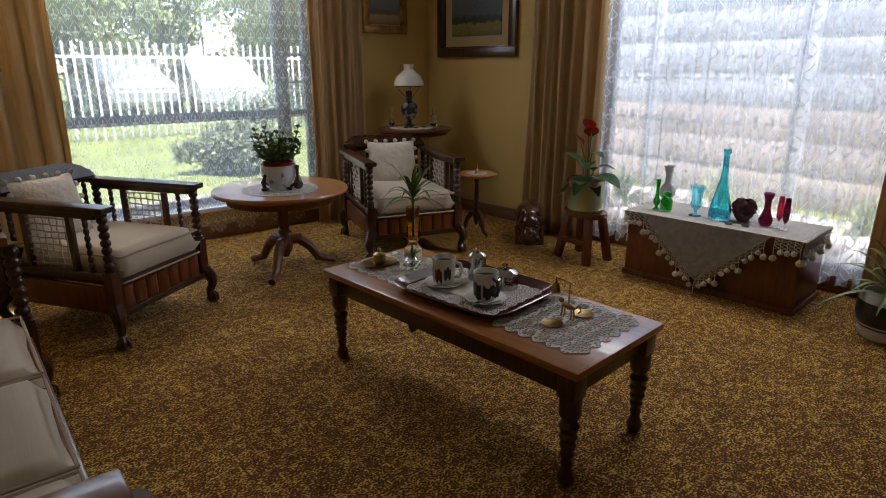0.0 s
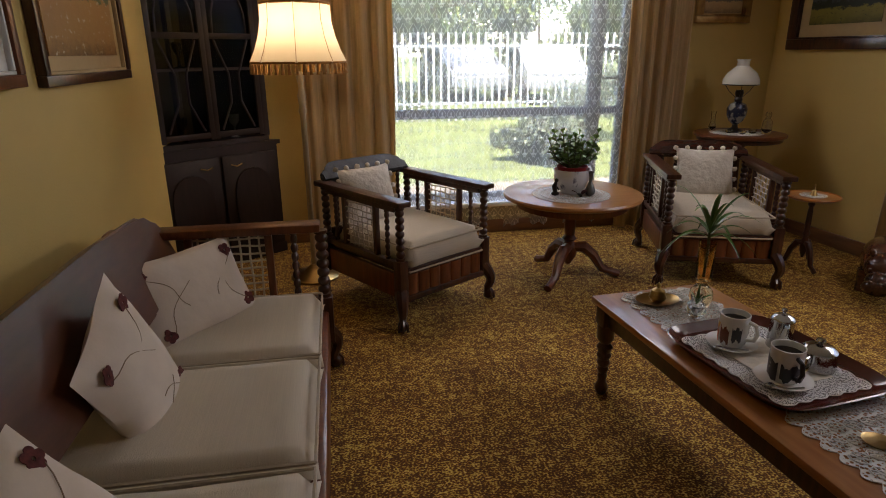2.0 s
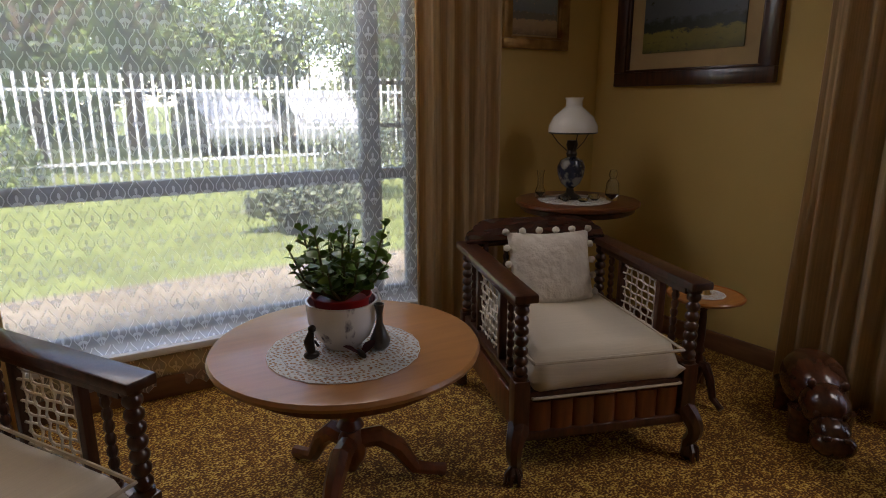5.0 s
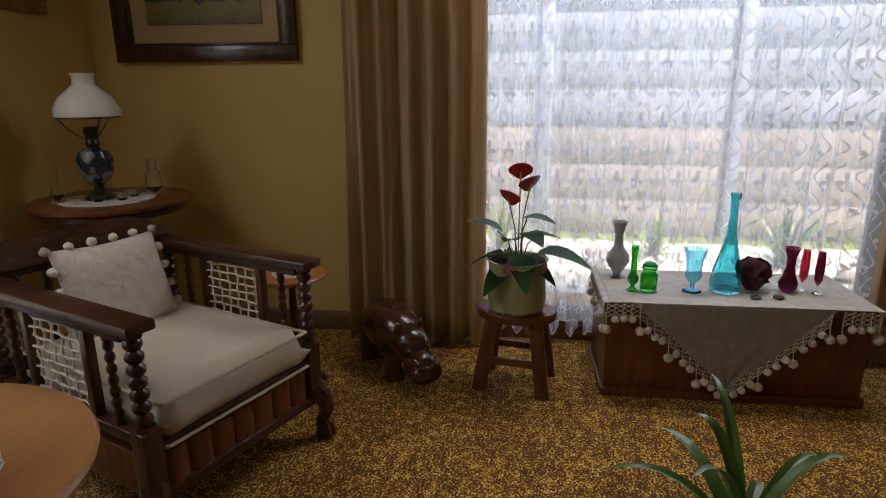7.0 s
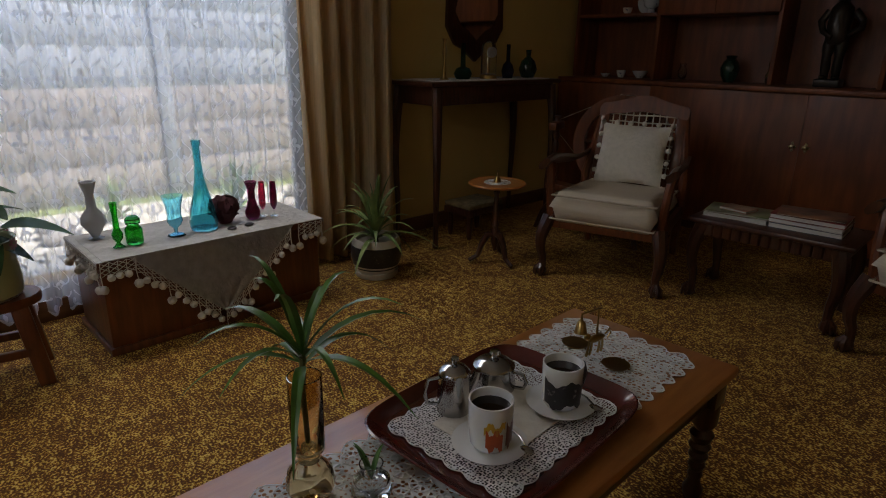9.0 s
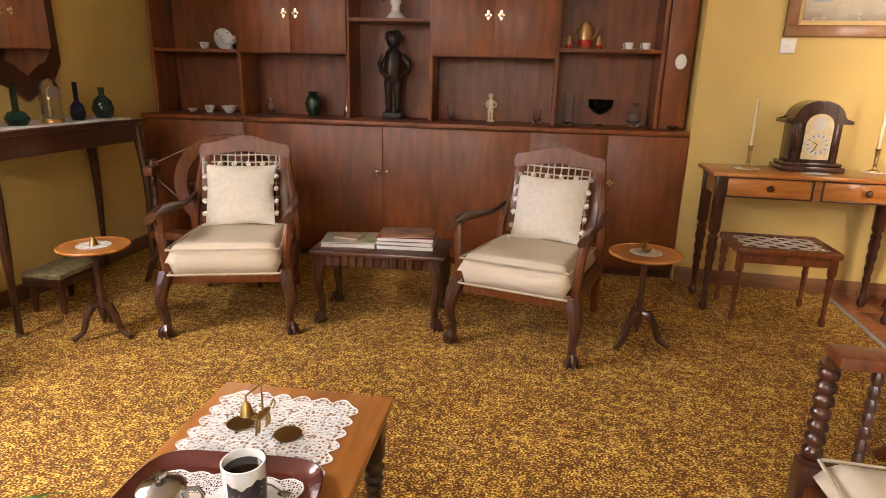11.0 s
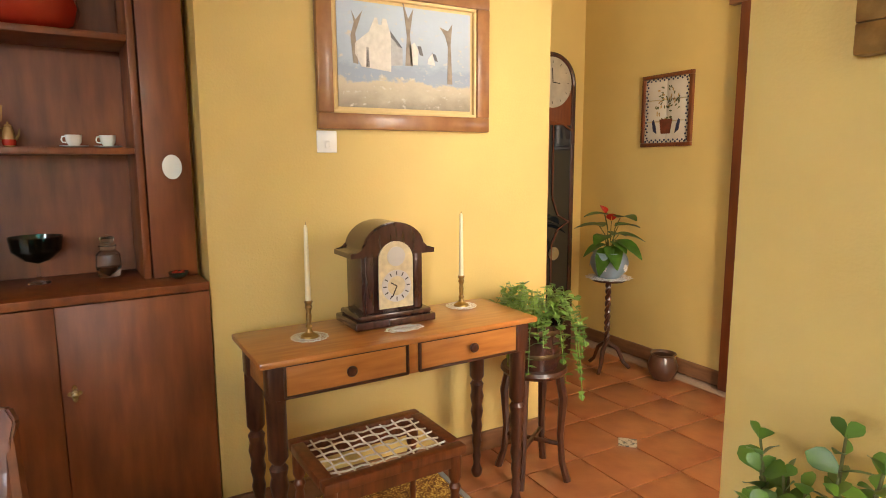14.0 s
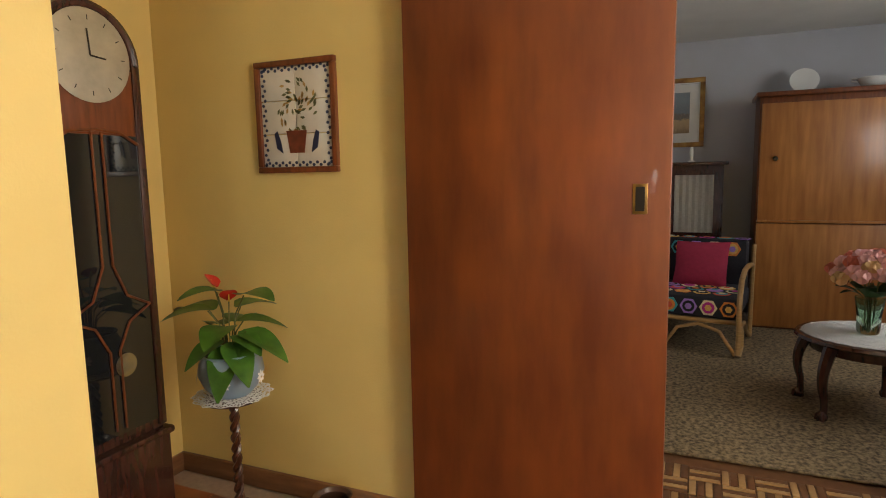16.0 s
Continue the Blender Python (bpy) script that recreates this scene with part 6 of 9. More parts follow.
solid("linen_centre", bx((0, 0, 0.0118), (0.17, 0.25, 0.001)), PALE, "white linen centre of the tray cloth", "linen", m=TR)
COFFEE = material("black_coffee", (0.012, 0.006, 0.003), 0.08, mix=0.3, grain=4)


def mug(m, prints, label, turn):
    top = thing("mug", m, label, "mug", "mugs on the tray")
    part("saucer", lt([(0.001, 0.0), (0.032, 0.0), (0.068, 0.01), (0.07, 0.013), (0.034, 0.005), (0.001, 0.005)], 32, None, False), WHITE, top)
    body = part("body", lt([(0.001, 0.006), (0.03, 0.006), (0.036, 0.014), (0.0395, 0.05), (0.041, 0.1), (0.038, 0.1), (0.0365, 0.05), (0.033, 0.016), (0.001, 0.012)], 32, None, False), WHITE, top)
    part("coffee", lt([(0.0375, 0.082), (0.0376, 0.083)], 28), COFFEE, body, "black coffee")
    bm = B()
    r = pose(0, 0, 0, 0, 0, turn)
    tube(bm, [r @ Vector(p) for p in ((0.038, 0, 0.03), (0.058, 0, 0.034), (0.066, 0, 0.055), (0.058, 0, 0.08), (0.039, 0, 0.085))], 0.006, 8)
    part("handle", bm, WHITE if prints[0] is None else prints[0], top)
    for a0, a1, z0, z1, mt in prints[1:]:
        bm = B()
        n = 24
        lo, hi = [], []
        for i in range(n + 1):
            a = radians(a0 + (a1 - a0) * i / n)
            for row, z in ((lo, z0), (hi, z1)):
                zz = z + 0.006 * math.sin(i * 0.42 + z0 * 90) + 0.002 * math.sin(i * 1.3 + z * 200)
                rad = 0.0395 + 0.0016 * (zz - 0.05) / 0.05 + 0.0011
                row.append(bm.verts.new((rad * math.cos(a), rad * math.sin(a), zz)))
        for i in range(n):
            bm.faces.new((lo[i], lo[i + 1], hi[i + 1], hi[i]))
        part("printed_patch", bm, mt, body)
    sp = B()
    tube(sp, [(-0.06, -0.03, 0.016), (-0.03, -0.05, 0.012), (0.01, -0.057, 0.012)], [0.0025, 0.0018, 0.003], 6)
    blob(sp, (-0.066, -0.026, 0.016), (0.014, 0.009, 0.003))
    part("teaspoon", sp, STEEL, top, "steel teaspoon on the saucer")
    return top


ORANGE = material("orange_print", (0.55, 0.1, 0.02), 0.3, mix=0.2, grain=20)
YELLOW = material("yellow_print", (0.7, 0.42, 0.05), 0.3, mix=0.2, grain=20)
INK = material("black_print", (0.03, 0.028, 0.03), 0.3, second=(0.55, 0.53, 0.5), grain=60, contrast=(0.3, 0.42))
BROWNP = material("brown_print", (0.2, 0.05, 0.02), 0.3, mix=0.4, grain=30)
mug(T0 @ pose(-0.045, 0.1, 0.0165), [None, (120, 165, 0.02, 0.055, ORANGE), (115, 170, 0.055, 0.07, YELLOW), (175, 215, 0.02, 0.065, BROWNP), (225, 262, 0.03, 0.07, INK)], "white mug of coffee with orange printed figure", -60)
mug(T0 @ pose(-0.055, -0.105, 0.0165), [INK, (70, 200, 0.018, 0.07, INK), (210, 285, 0.02, 0.06, INK)], "white mug of coffee with grey landscape print", -100)


def steel_pot(m, r, h, spout, label, name):
    top = thing(name, m, label, "pot")
    part("body", lt([(r * 0.9, 0), (r, 0.006), (r * 1.0, h * 0.3), (r * 0.93, h * 0.8), (r * 0.9, h)], 26), STEEL, top)
    part("lid", lt([(r * 0.95, h + 0.001), (r * 0.96, h + 0.004), (r * 0.88, h + 0.009), (r * 0.66, h + 0.016), (r * 0.3, h + 0.021), (r * 0.13, h + 0.022), (r * 0.13, h + 0.027), (r * 0.26, h + 0.031), (r * 0.22, h + 0.037), (0.001, h + 0.039)], 24), STEEL, top)
    bm = B()
    handle(bm, r * 0.95, h * 0.25, r * 0.9, h * 0.95, 0.028, 0.004)
    part("handle", bm, STEEL, top)
    if spout:
        bm = B()
        tube(bm, [(-r * 0.9, 0, h * 0.55), (-r * 1.25, 0, h * 0.8), (-r * 1.4, 0, h * 1.0)], [0.012, 0.009, 0.007], 8)
        part("spout", bm, STEEL, top)
    return top


steel_pot(T0 @ pose(0.085, 0.062, 0.011, 0, 0, 60), 0.034, 0.085, True, "small polished steel coffee pot with lid", "coffee_pot")
steel_pot(T0 @ pose(0.09, -0.065, 0.011, 0, 0, 200), 0.047, 0.052, False, "polished steel lidded sugar bowl", "sugar_bowl")


def brass_dish(m):
    top = thing("brass_ink_dish", m, "oval brass dish with lidded pot in the middle", "brass dish")
    part("dish", lt([(0.001, 0.0), (0.05, 0.0), (0.075, 0.01), (0.078, 0.013), (0.05, 0.005), (0.001, 0.005)], 30, Matrix.Diagonal((1, 0.75, 1, 1)), False), BRASS, top)
    part("pot", lt([(0.02, 0.005), (0.03, 0.02), (0.024, 0.034)], 18), BRASS, top)
    part("lid", lt([(0.026, 0.035), (0.022, 0.045), (0.006, 0.055), (0.008, 0.065), (0.001, 0.075)], 18), BRASS, top)


brass_dish(T0 @ pose(-0.05, 0.46, 0.003))
WATERG = glass("amber_tinted_glass", (0.9, 0.72, 0.42))
VASE = T0 @ pose(0.075, 0.4, 0.003)
vv = thing("bud_vase", VASE, "tall amber tinted glass vase with spiky green cutting", "vase")
part("glass", lt([(0.001, 0.0), (0.03, 0.002), (0.04, 0.03), (0.036, 0.055), (0.018, 0.075), (0.018, 0.085), (0.026, 0.095), (0.027, 0.225), (0.0245, 0.225), (0.0235, 0.1), (0.014, 0.085), (0.001, 0.08)], 24, None, False), WATERG, vv)


def spiky(parent, base, n, length, width, mat, lift, seed, droop=0.03, name="leaf", z0=0.0):
    rnd = random.Random(seed)
    for k in range(n):
        a = k * 2.399 + rnd.uniform(-0.3, 0.3)
        f = k / n
        L = length * rnd.uniform(0.75, 1.1)
        el = radians(lift[0] + (lift[1] - lift[0]) * f + rnd.uniform(-8, 8))
        d = Vector((math.cos(a) * math.cos(el), math.sin(a) * math.cos(el), math.sin(el)))
        b = Vector(base) + Vector((0, 0, z0 * f))
        bm = B()
        leaf(bm, b, b + d * L - Vector((0, 0, droop * math.cos(el) * 1.5)), width * rnd.uniform(0.8, 1.15), droop, 7, 0.35, 0.55)
        part(name, bm, mat, parent)


stem = B()
tube(stem, [(0, 0, 0.1), (0.004, 0.002, 0.2), (0, 0, 0.26)], 0.005, 7)
part("stem", stem, STEM, vv)
spiky(vv, (0, 0, 0.24), 17, 0.2, 0.016, LEAF, (-5, 58), 3, 0.04, z0=0.03)
sv = thing("small_glass_vase", T0 @ pose(0.005, 0.33, 0.003), "small clear glass vase with one sprouting leaf", "vase")
part("glass", lt([(0.001, 0.0), (0.02, 0.002), (0.034, 0.02), (0.03, 0.04), (0.016, 0.052), (0.02, 0.07), (0.018, 0.07), (0.013, 0.052), (0.027, 0.04), (0.001, 0.006)], 22, None, False), CLEAR, sv)
spiky(sv, (0, 0, 0.04), 4, 0.07, 0.011, LEAF, (40, 85), 8, 0.01)


def brass_bell(m, s, label):
    top = thing("brass_bell", m, label, "bell")
    part("bell", lt([(0.022 * s, 0), (0.017 * s, 0.008 * s), (0.013 * s, 0.025 * s), (0.006 * s, 0.032 * s)], 16), BRASS, top)
    part("handle", lt([(0.003 * s, 0.032 * s), (0.005 * s, 0.04 * s), (0.003 * s, 0.05 * s), (0.005 * s, 0.062 * s), (0.001, 0.066 * s)], 10), BRASS, top)


def balance(m):
    top = thing("brass_scale_ornament", m, "brass table ornament with hanging bell and two round pans", "ornament")
    bm = B()
    blob(bm, (0, 0, 0.045), (0.03, 0.009, 0.01))
    blob(bm, (0.032, 0, 0.056), (0.01, 0.007, 0.009))
    for x in (-0.022, -0.012, 0.014, 0.024):
        tube(bm, [(x, 0, 0.042), (x * 1.1, 0, 0.02), (x * 1.1 + 0.004, 0, 0.004)], 0.003, 6)
    tube(bm, [(-0.03, 0, 0.048), (-0.045, 0, 0.06), (-0.05, 0, 0.045), (-0.04, 0, 0.035)], 0.0022, 6)
    part("animal_figure", bm, BRASS, top)
    part("stem", lt([(0.003, 0.05), (0.002, 0.1), (0.002, 0.125)], 8), BRASS, top)
    part("arm", bx((0.025, 0, 0.122), (0.07, 0.004, 0.004), 0.001), BRASS, top)
    part("bell", lt([(0.016, 0.075), (0.014, 0.08), (0.01, 0.1), (0.003, 0.108), (0.002, 0.12)], 16, Matrix.Translation((0.058, 0, 0))), BRASS, top)
    for y in (-0.065, 0.065):
        part("pan", lt([(0.001, 0.0), (0.03, 0.001), (0.033, 0.005), (0.028, 0.004), (0.001, 0.003)], 22, Matrix.Translation((0, y, 0.001)), False), BRASS, top)


balance(T0 @ pose(0.03, -0.37, 0.0035, 0, 0, 80))

# ---- chest cloth and coloured glass ----
c0 = CH @ pose(0, 0, 0.366)
EMB = material("cream_damask_cloth", (0.62, 0.58, 0.52), 0.9, second=(0.52, 0.48, 0.42), grain=30, bump=0.9, bump_scale=38, contrast=(0.4, 0.6))
top_cloth = thing("chest_cloth", c0, "cream damask cloth with pompom fringe over the chest", "cloth")
bm = B()
box(bm, (-0.008, 0.0, 0.002), (0.40, 0.868, 0.003))
part("flat", bm, EMB, top_cloth)
bm = B()
n = 14
rows = []
for j in range(n + 1):
    v = j / n
    half = 0.33 * (1 - v) + 0.004
    z = 0.003 - 0.3 * v
    rows.append([bm.verts.new((-0.2075 - 0.012 * math.sin(v * 2.6) - 0.004 * math.sin(i * 1.3) * v, 0.02 + half * (i / 8 - 1), z)) for i in range(17)])
for a, b in zip(rows, rows[1:]):
    for i in range(16):
        bm.faces.new((a[i], a[i + 1], b[i + 1], b[i]))
bmesh.ops.solidify(bm, geom=bm.faces[:], thickness=0.003)
flap = part("hanging_point", bm, EMB, top_cloth, "hanging triangular point")


def fringe(points, drop, seed):
    """Knotted net with pompoms, hung from a row of points; every third point drops one long tassel."""
    rnd = random.Random(seed)
    for i, (y, z, x) in enumerate(points):
        long = i % 4 == 0
        L = drop * (1.75 if long else rnd.uniform(0.85, 1.1))
        bm = B()
        tube(bm, [(x, y, z), (x - 0.003, y + 0.004, z - L / 2), (x - 0.002, y, z - L)], 0.0018, 5)
        r = 0.0165 if long else 0.014
        pompom(bm, (x - 0.003, y, z - L - 0.009), r)
        for v in bm.verts:
            if v.co.z < z - L + 0.01:
                v.co += noise.noise_vector(v.co * 130) * 0.0035
        part("tassel", bm, PALE, top_cloth)
    bm = B()
    for (y0, z0, x0), (y1, z1, x1) in zip(points, points[1:]):
        for k in range(3):
            f, g = drop * k / 3, drop * (k + 1) / 3
            mid = ((x0 + x1) / 2, (y0 + y1) / 2, (z0 + z1) / 2 - (f + g) / 2)
            for x, y, z in ((x0, y0, z0), (x1, y1, z1)):
                tube(bm, [(x, y, z - f), mid], 0.0015, 4)
                tube(bm, [(x, y, z - g), mid], 0.0015, 4)
    part("fringe_net", bm, PALE, top_cloth, "knotted cotton net")["kind"] = "stuff"


fringe([(0.02 - 0.31 + 0.31 * u, -0.012 - 0.285 * u, -0.217) for u in [i / 12 for i in range(13)]], 0.045, 1)
fringe([(0.02 + 0.31 - 0.31 * u, -0.012 - 0.285 * u, -0.217) for u in [i / 12 for i in range(12)]], 0.045, 2)
for s_, sd_2 in ((1, 3), (-1, 5)):
    fringe([(s_ * 0.455, -0.002, -0.2 + 0.4 * u) for u in [i / 12 for i in range(13)]], 0.05, sd_2)
    fringe([(s_ * (0.33 + 0.115 * u), -0.002, -0.212) for u in [i / 4 for i in range(5)]], 0.05, sd_2 + 1)
    bm = B()
    box(bm, (0.0, s_ * 0.445, 0.0015), (0.42, 0.02, 0.003))
    box(bm, (0.0, s_ * 0.4565, -0.006), (0.42, 0.003, 0.014))
    part("turned_edge", bm, EMB, top_cloth)
GGREEN, GTURQ, GPURP, GBLUE = glass("emerald_glass", (0.05, 0.55, 0.1)), glass("turquoise_glass", (0.2, 0.7, 0.79), 0.03), glass("amethyst_glass", (0.25, 0.03, 0.12)), glass("pale_blue_glass", (0.4, 0.8, 0.92))
GPINK = glass("cranberry_glass", (0.6, 0.12, 0.2))
OPAL = material("grey_opal_glass", (0.5, 0.5, 0.52), 0.25, mix=0.1, grain=5)


def on_chest(x, y):
    return CH @ Matrix.Translation((x, y, 0.3715))


def hollow(name, m, prof, mat, label, category, wall=0.003, seg=24, dent=0.0):
    ob = vessel(name, m, prof, mat, label, category, seg, wall)
    if dent:
        for v in ob.data.vertices:
            v.co += noise.noise_vector(v.co * 90) * dent
    return ob


hollow("bottle", on_chest(-0.045, 0.005), [(0.05, 0), (0.054, 0.01), (0.055, 0.035), (0.046, 0.09), (0.03, 0.15), (0.019, 0.21), (0.0145, 0.27), (0.0135, 0.335), (0.0175, 0.348), (0.018, 0.36)], GTURQ, "tall turquoise textured glass decanter bottle", "bottle", 0.0035, 36, 0.0032)
hollow("vase", on_chest(-0.075, 0.34), [(0.022, 0), (0.014, 0.006), (0.006, 0.016), (0.018, 0.034), (0.02, 0.05), (0.011, 0.07), (0.0095, 0.12), (0.014, 0.168)], GGREEN, "slim emerald green glass bud vase", "vase", 0.0025)
jr = thing("glass_jar", on_chest(-0.075, 0.283), "small green glass jar with stopper", "jar")
part("body", lt([(0.001, 0), (0.028, 0.002), (0.031, 0.012), (0.031, 0.06), (0.02, 0.075), (0.017, 0.075), (0.027, 0.058), (0.027, 0.012), (0.001, 0.005)], 22, None, False), GGREEN, jr)
part("stopper", lt([(0.016, 0.076), (0.026, 0.08), (0.027, 0.096), (0.018, 0.108), (0.001, 0.112)], 20), GGREEN, jr)
hollow("goblet", on_chest(-0.06, 0.125), [(0.034, 0), (0.03, 0.004), (0.007, 0.012), (0.009, 0.03), (0.022, 0.042), (0.03, 0.06), (0.026, 0.085), (0.03, 0.12), (0.041, 0.16)], GBLUE, "pale blue glass goblet vase", "goblet", 0.0025)
hollow("vase", on_chest(0.1, 0.37), [(0.03, 0), (0.012, 0.006), (0.02, 0.02), (0.045, 0.06), (0.042, 0.085), (0.018, 0.12), (0.015, 0.17), (0.03, 0.22)], OPAL, "grey opal glass vase behind the green ones", "vase", 0.003)
hollow("vase", on_chest(-0.03, -0.216), [(0.02, 0), (0.03, 0.012), (0.034, 0.032), (0.022, 0.06), (0.015, 0.09), (0.016, 0.13), (0.027, 0.165)], GPURP, "amethyst purple glass vase", "vase", 0.003)
for x, y, mt in ((-0.015, -0.272, GPINK), (-0.045, -0.31, GPURP)):
    gl = thing("champagne_glass", on_chest(x, y), "slim coloured glass flute on clear foot", "glass", "coloured flutes")
    part("foot", lt([(0.02, 0), (0.018, 0.003), (0.004, 0.008), (0.003, 0.03)], 18), CLEAR, gl)
    part("bowl", lt([(0.004, 0.03), (0.014, 0.05), (0.0155, 0.09), (0.012, 0.155), (0.0105, 0.155), (0.013, 0.09), (0.011, 0.052), (0.001, 0.038)], 18, None, False), mt, gl)
ROSE = material("dark_red_fabric_rose", (0.13, 0.03, 0.035), 0.7, mix=0.5, grain=18)
rs = thing("fabric_rose", on_chest(-0.01, -0.1) @ Matrix.Scale(1.45, 4), "large dark maroon fabric rose", "ornament")
for k in range(34):
    a, f = k * 2.4, (k + 0.5) / 34
    el = math.asin(1 - 1.45 * f)
    d = Vector((math.cos(a) * math.cos(el), math.sin(a) * math.cos(el), math.sin(el)))
    up = Vector((-math.cos(a) * math.sin(el), -math.sin(a) * math.sin(el), math.cos(el)))
    c = Vector((0, 0, 0.034)) + d * 0.03
    bm = B()
    leaf(bm, c - up * 0.018, c + d * 0.014 + up * 0.014, 0.032, 0.005, 4, 0.5, 0.8)
    part("petal", bm, ROSE, rs)
part("core", lt([(0.018, 0.0), (0.03, 0.02), (0.03, 0.045), (0.001, 0.062)], 14), ROSE, rs)
for x, y in ((-0.125, -0.075), (-0.115, -0.155)):
    solid("pebble_ornament", lt([(0.001, 0), (0.018, 0.002), (0.02, 0.006), (0.012, 0.01), (0.001, 0.011)], 16), BLACK, "small flat black polished ornament", "ornament", m=on_chest(x, y) @ Matrix.Diagonal((0.8, 1, 1, 1)))

# ---- wooden stool with anthurium, hippo ----
ST = pose(4.07, 3.335, 0, 0, 0, -6)
st = thing("wooden_stool", ST, "small rustic brown wooden stool with slab legs", "stool")
part("seat", lt([(0.001, 0.272), (0.98, 0.272), (1.0, 0.28), (1.0, 0.295), (0.97, 0.302), (0.001, 0.302)], 32, Matrix.Diagonal((0.105, 0.148, 1, 1)), False), MID, st)
for sx in (-1, 1):
    for sy in (-1, 1):
        part("leg", bx((0, 0, 0), (0.034, 0.05, 0.28), 0.006, Matrix.Translation((sx * 0.075, sy * 0.1, 0.136)) @ pose(0, 0, 0, sy * 8, -sx * 8, 0)), MID, st)
part("stretcher", bx((-0.085, 0, 0.12), (0.02, 0.19, 0.028), 0.004), MID, st)
part("stretcher", bx((0.085, 0, 0.12), (0.02, 0.19, 0.028), 0.004), MID, st)
doily(ST @ pose(0, 0, 0.3035), 0.098, "white crochet mat under the flower pot", CROCHETF, 18)
POTG = material("cream_green_ceramic", (0.42, 0.42, 0.25), 0.25, second=(0.3, 0.36, 0.16), grain=2.5, coat=0.4, tone=0.15)
POTB = material("pale_blue_ceramic", (0.22, 0.29, 0.34), 0.35, mix=0.1, grain=8, coat=0.2)
REDP = material("red_spathe", (0.5, 0.02, 0.012), 0.3, mix=0.25, grain=10, coat=0.3)
PINKP = material("pale_pink_print", (0.45, 0.15, 0.14), 0.4, mix=0.4, grain=30)


def anthurium(m, pot_prof, pot_mat, label, leaves, flowers, seed, motif=None, green=None, bloom=0.085):
    top = thing("potted_anthurium", m, label, "potted plant")
    pt = part("pot", lt(pot_prof + [(r - 0.008, z) for r, z in pot_prof[::-1] if z > 0.03] + [(0.001, 0.03)], 32, None, False), pot_mat, top)
    rim = pot_prof[-1]
    part("soil", lt([(0.001, rim[1] - 0.03), (rim[0] - 0.009, rim[1] - 0.03), (rim[0] - 0.009, rim[1] - 0.025), (0.001, rim[1] - 0.02)], 20, None, False), SOIL, top)
    if motif:
        for k in range(5):
            a = k * 1.2566 + 0.5
            mid = max(pot_prof)
            f = Matrix.Rotation(a, 4, "Z") @ Matrix.Translation((mid[0] + 0.003, 0, mid[1] - 0.012)) @ pose(0, 0, 0, 0, 90, 0)
            bm = B()
            for q in range(8):
                leaf(bm, f @ Vector((0.004 * math.cos(q * 0.785), 0.004 * math.sin(q * 0.785), 0)), f @ Vector((0.026 * math.cos(q * 0.785), 0.026 * math.sin(q * 0.785), -0.002)), 0.012, 0, 3, 0, 1.2, f.to_3x3() @ Vector((0, 0, 1)))
            part("painted_flower", bm, motif, pt)
    rnd = random.Random(seed)
    zb = rim[1] - 0.02
    for (a, reach, height, size, tilt) in leaves:
        d = Vector((math.cos(radians(a)), math.sin(radians(a)), 0))
        j = d * reach * 0.75 + Vector((0, 0, zb + height))
        bm = B()
        tube(bm, [d * 0.015 + Vector((0, 0, zb)), d * reach * 0.35 + Vector((0, 0, zb + height * 0.7)), j], 0.0025, 6)
        part("stem", bm, STEM, top)
        bm = B()
        tip = j + d * size * 0.9 - Vector((0, 0, size * tilt))
        leaf(bm, j - d * size * 0.12, tip, size * 0.72, size * 0.08, 8, 0.22, 0.62)
        part("leaf", bm, green or LEAFD, top)
    for (a, reach, height) in flowers:
        d = Vector((math.cos(radians(a)), math.sin(radians(a)), 0))
        j = d * reach + Vector((0, 0, zb + height))
        bm = B()
        tube(bm, [d * 0.01 + Vector((0, 0, zb)), d * reach * 0.4 + Vector((0, 0, zb + height * 0.6)), j], 0.0022, 6)
        part("flower_stalk", bm, STEM, top)
        bm = B()
        leaf(bm, j - d * 0.012, j + d * bloom * 0.6 + Vector((0, 0, bloom * 0.75)), bloom * 1.02, 0.006, 6, 0.3, 0.6)
        sp = part("spathe", bm, REDP, top, "glossy red spathe")
        bm = B()
        tube(bm, [j, j + d * 0.012 + Vector((0, 0, 0.028))], [0.004, 0.002], 6)
        part("spadix", bm, YELLOW, sp)
    return top


anthurium(ST @ pose(-0.005, 0.0, 0.306), [(0.085, 0), (0.105, 0.012), (0.108, 0.06), (0.102, 0.12), (0.107, 0.185), (0.112, 0.19)], POTG, "red anthurium in a cream green ceramic pot",
          [(-95, 0.13, 0.05, 0.19, 0.25), (100, 0.1, 0.12, 0.13, -0.25), (80, 0.1, 0.03, 0.13, 0.5), (150, 0.07, 0.0, 0.14, 0.6), (-140, 0.06, 0.12, 0.13, 0.15), (-60, 0.1, 0.1, 0.1, 0.2), (200, 0.06, 0.04, 0.14, 0.7), (250, 0.05, 0.02, 0.13, 0.6), (30, 0.05, 0.08, 0.12, 0.3), (-100, 0.04, 0.17, 0.12, 0.1)],
          [(-165, 0.02, 0.31), (150, 0.05, 0.22), (-130, 0.05, 0.27)], 4, PINKP, None, 0.085)


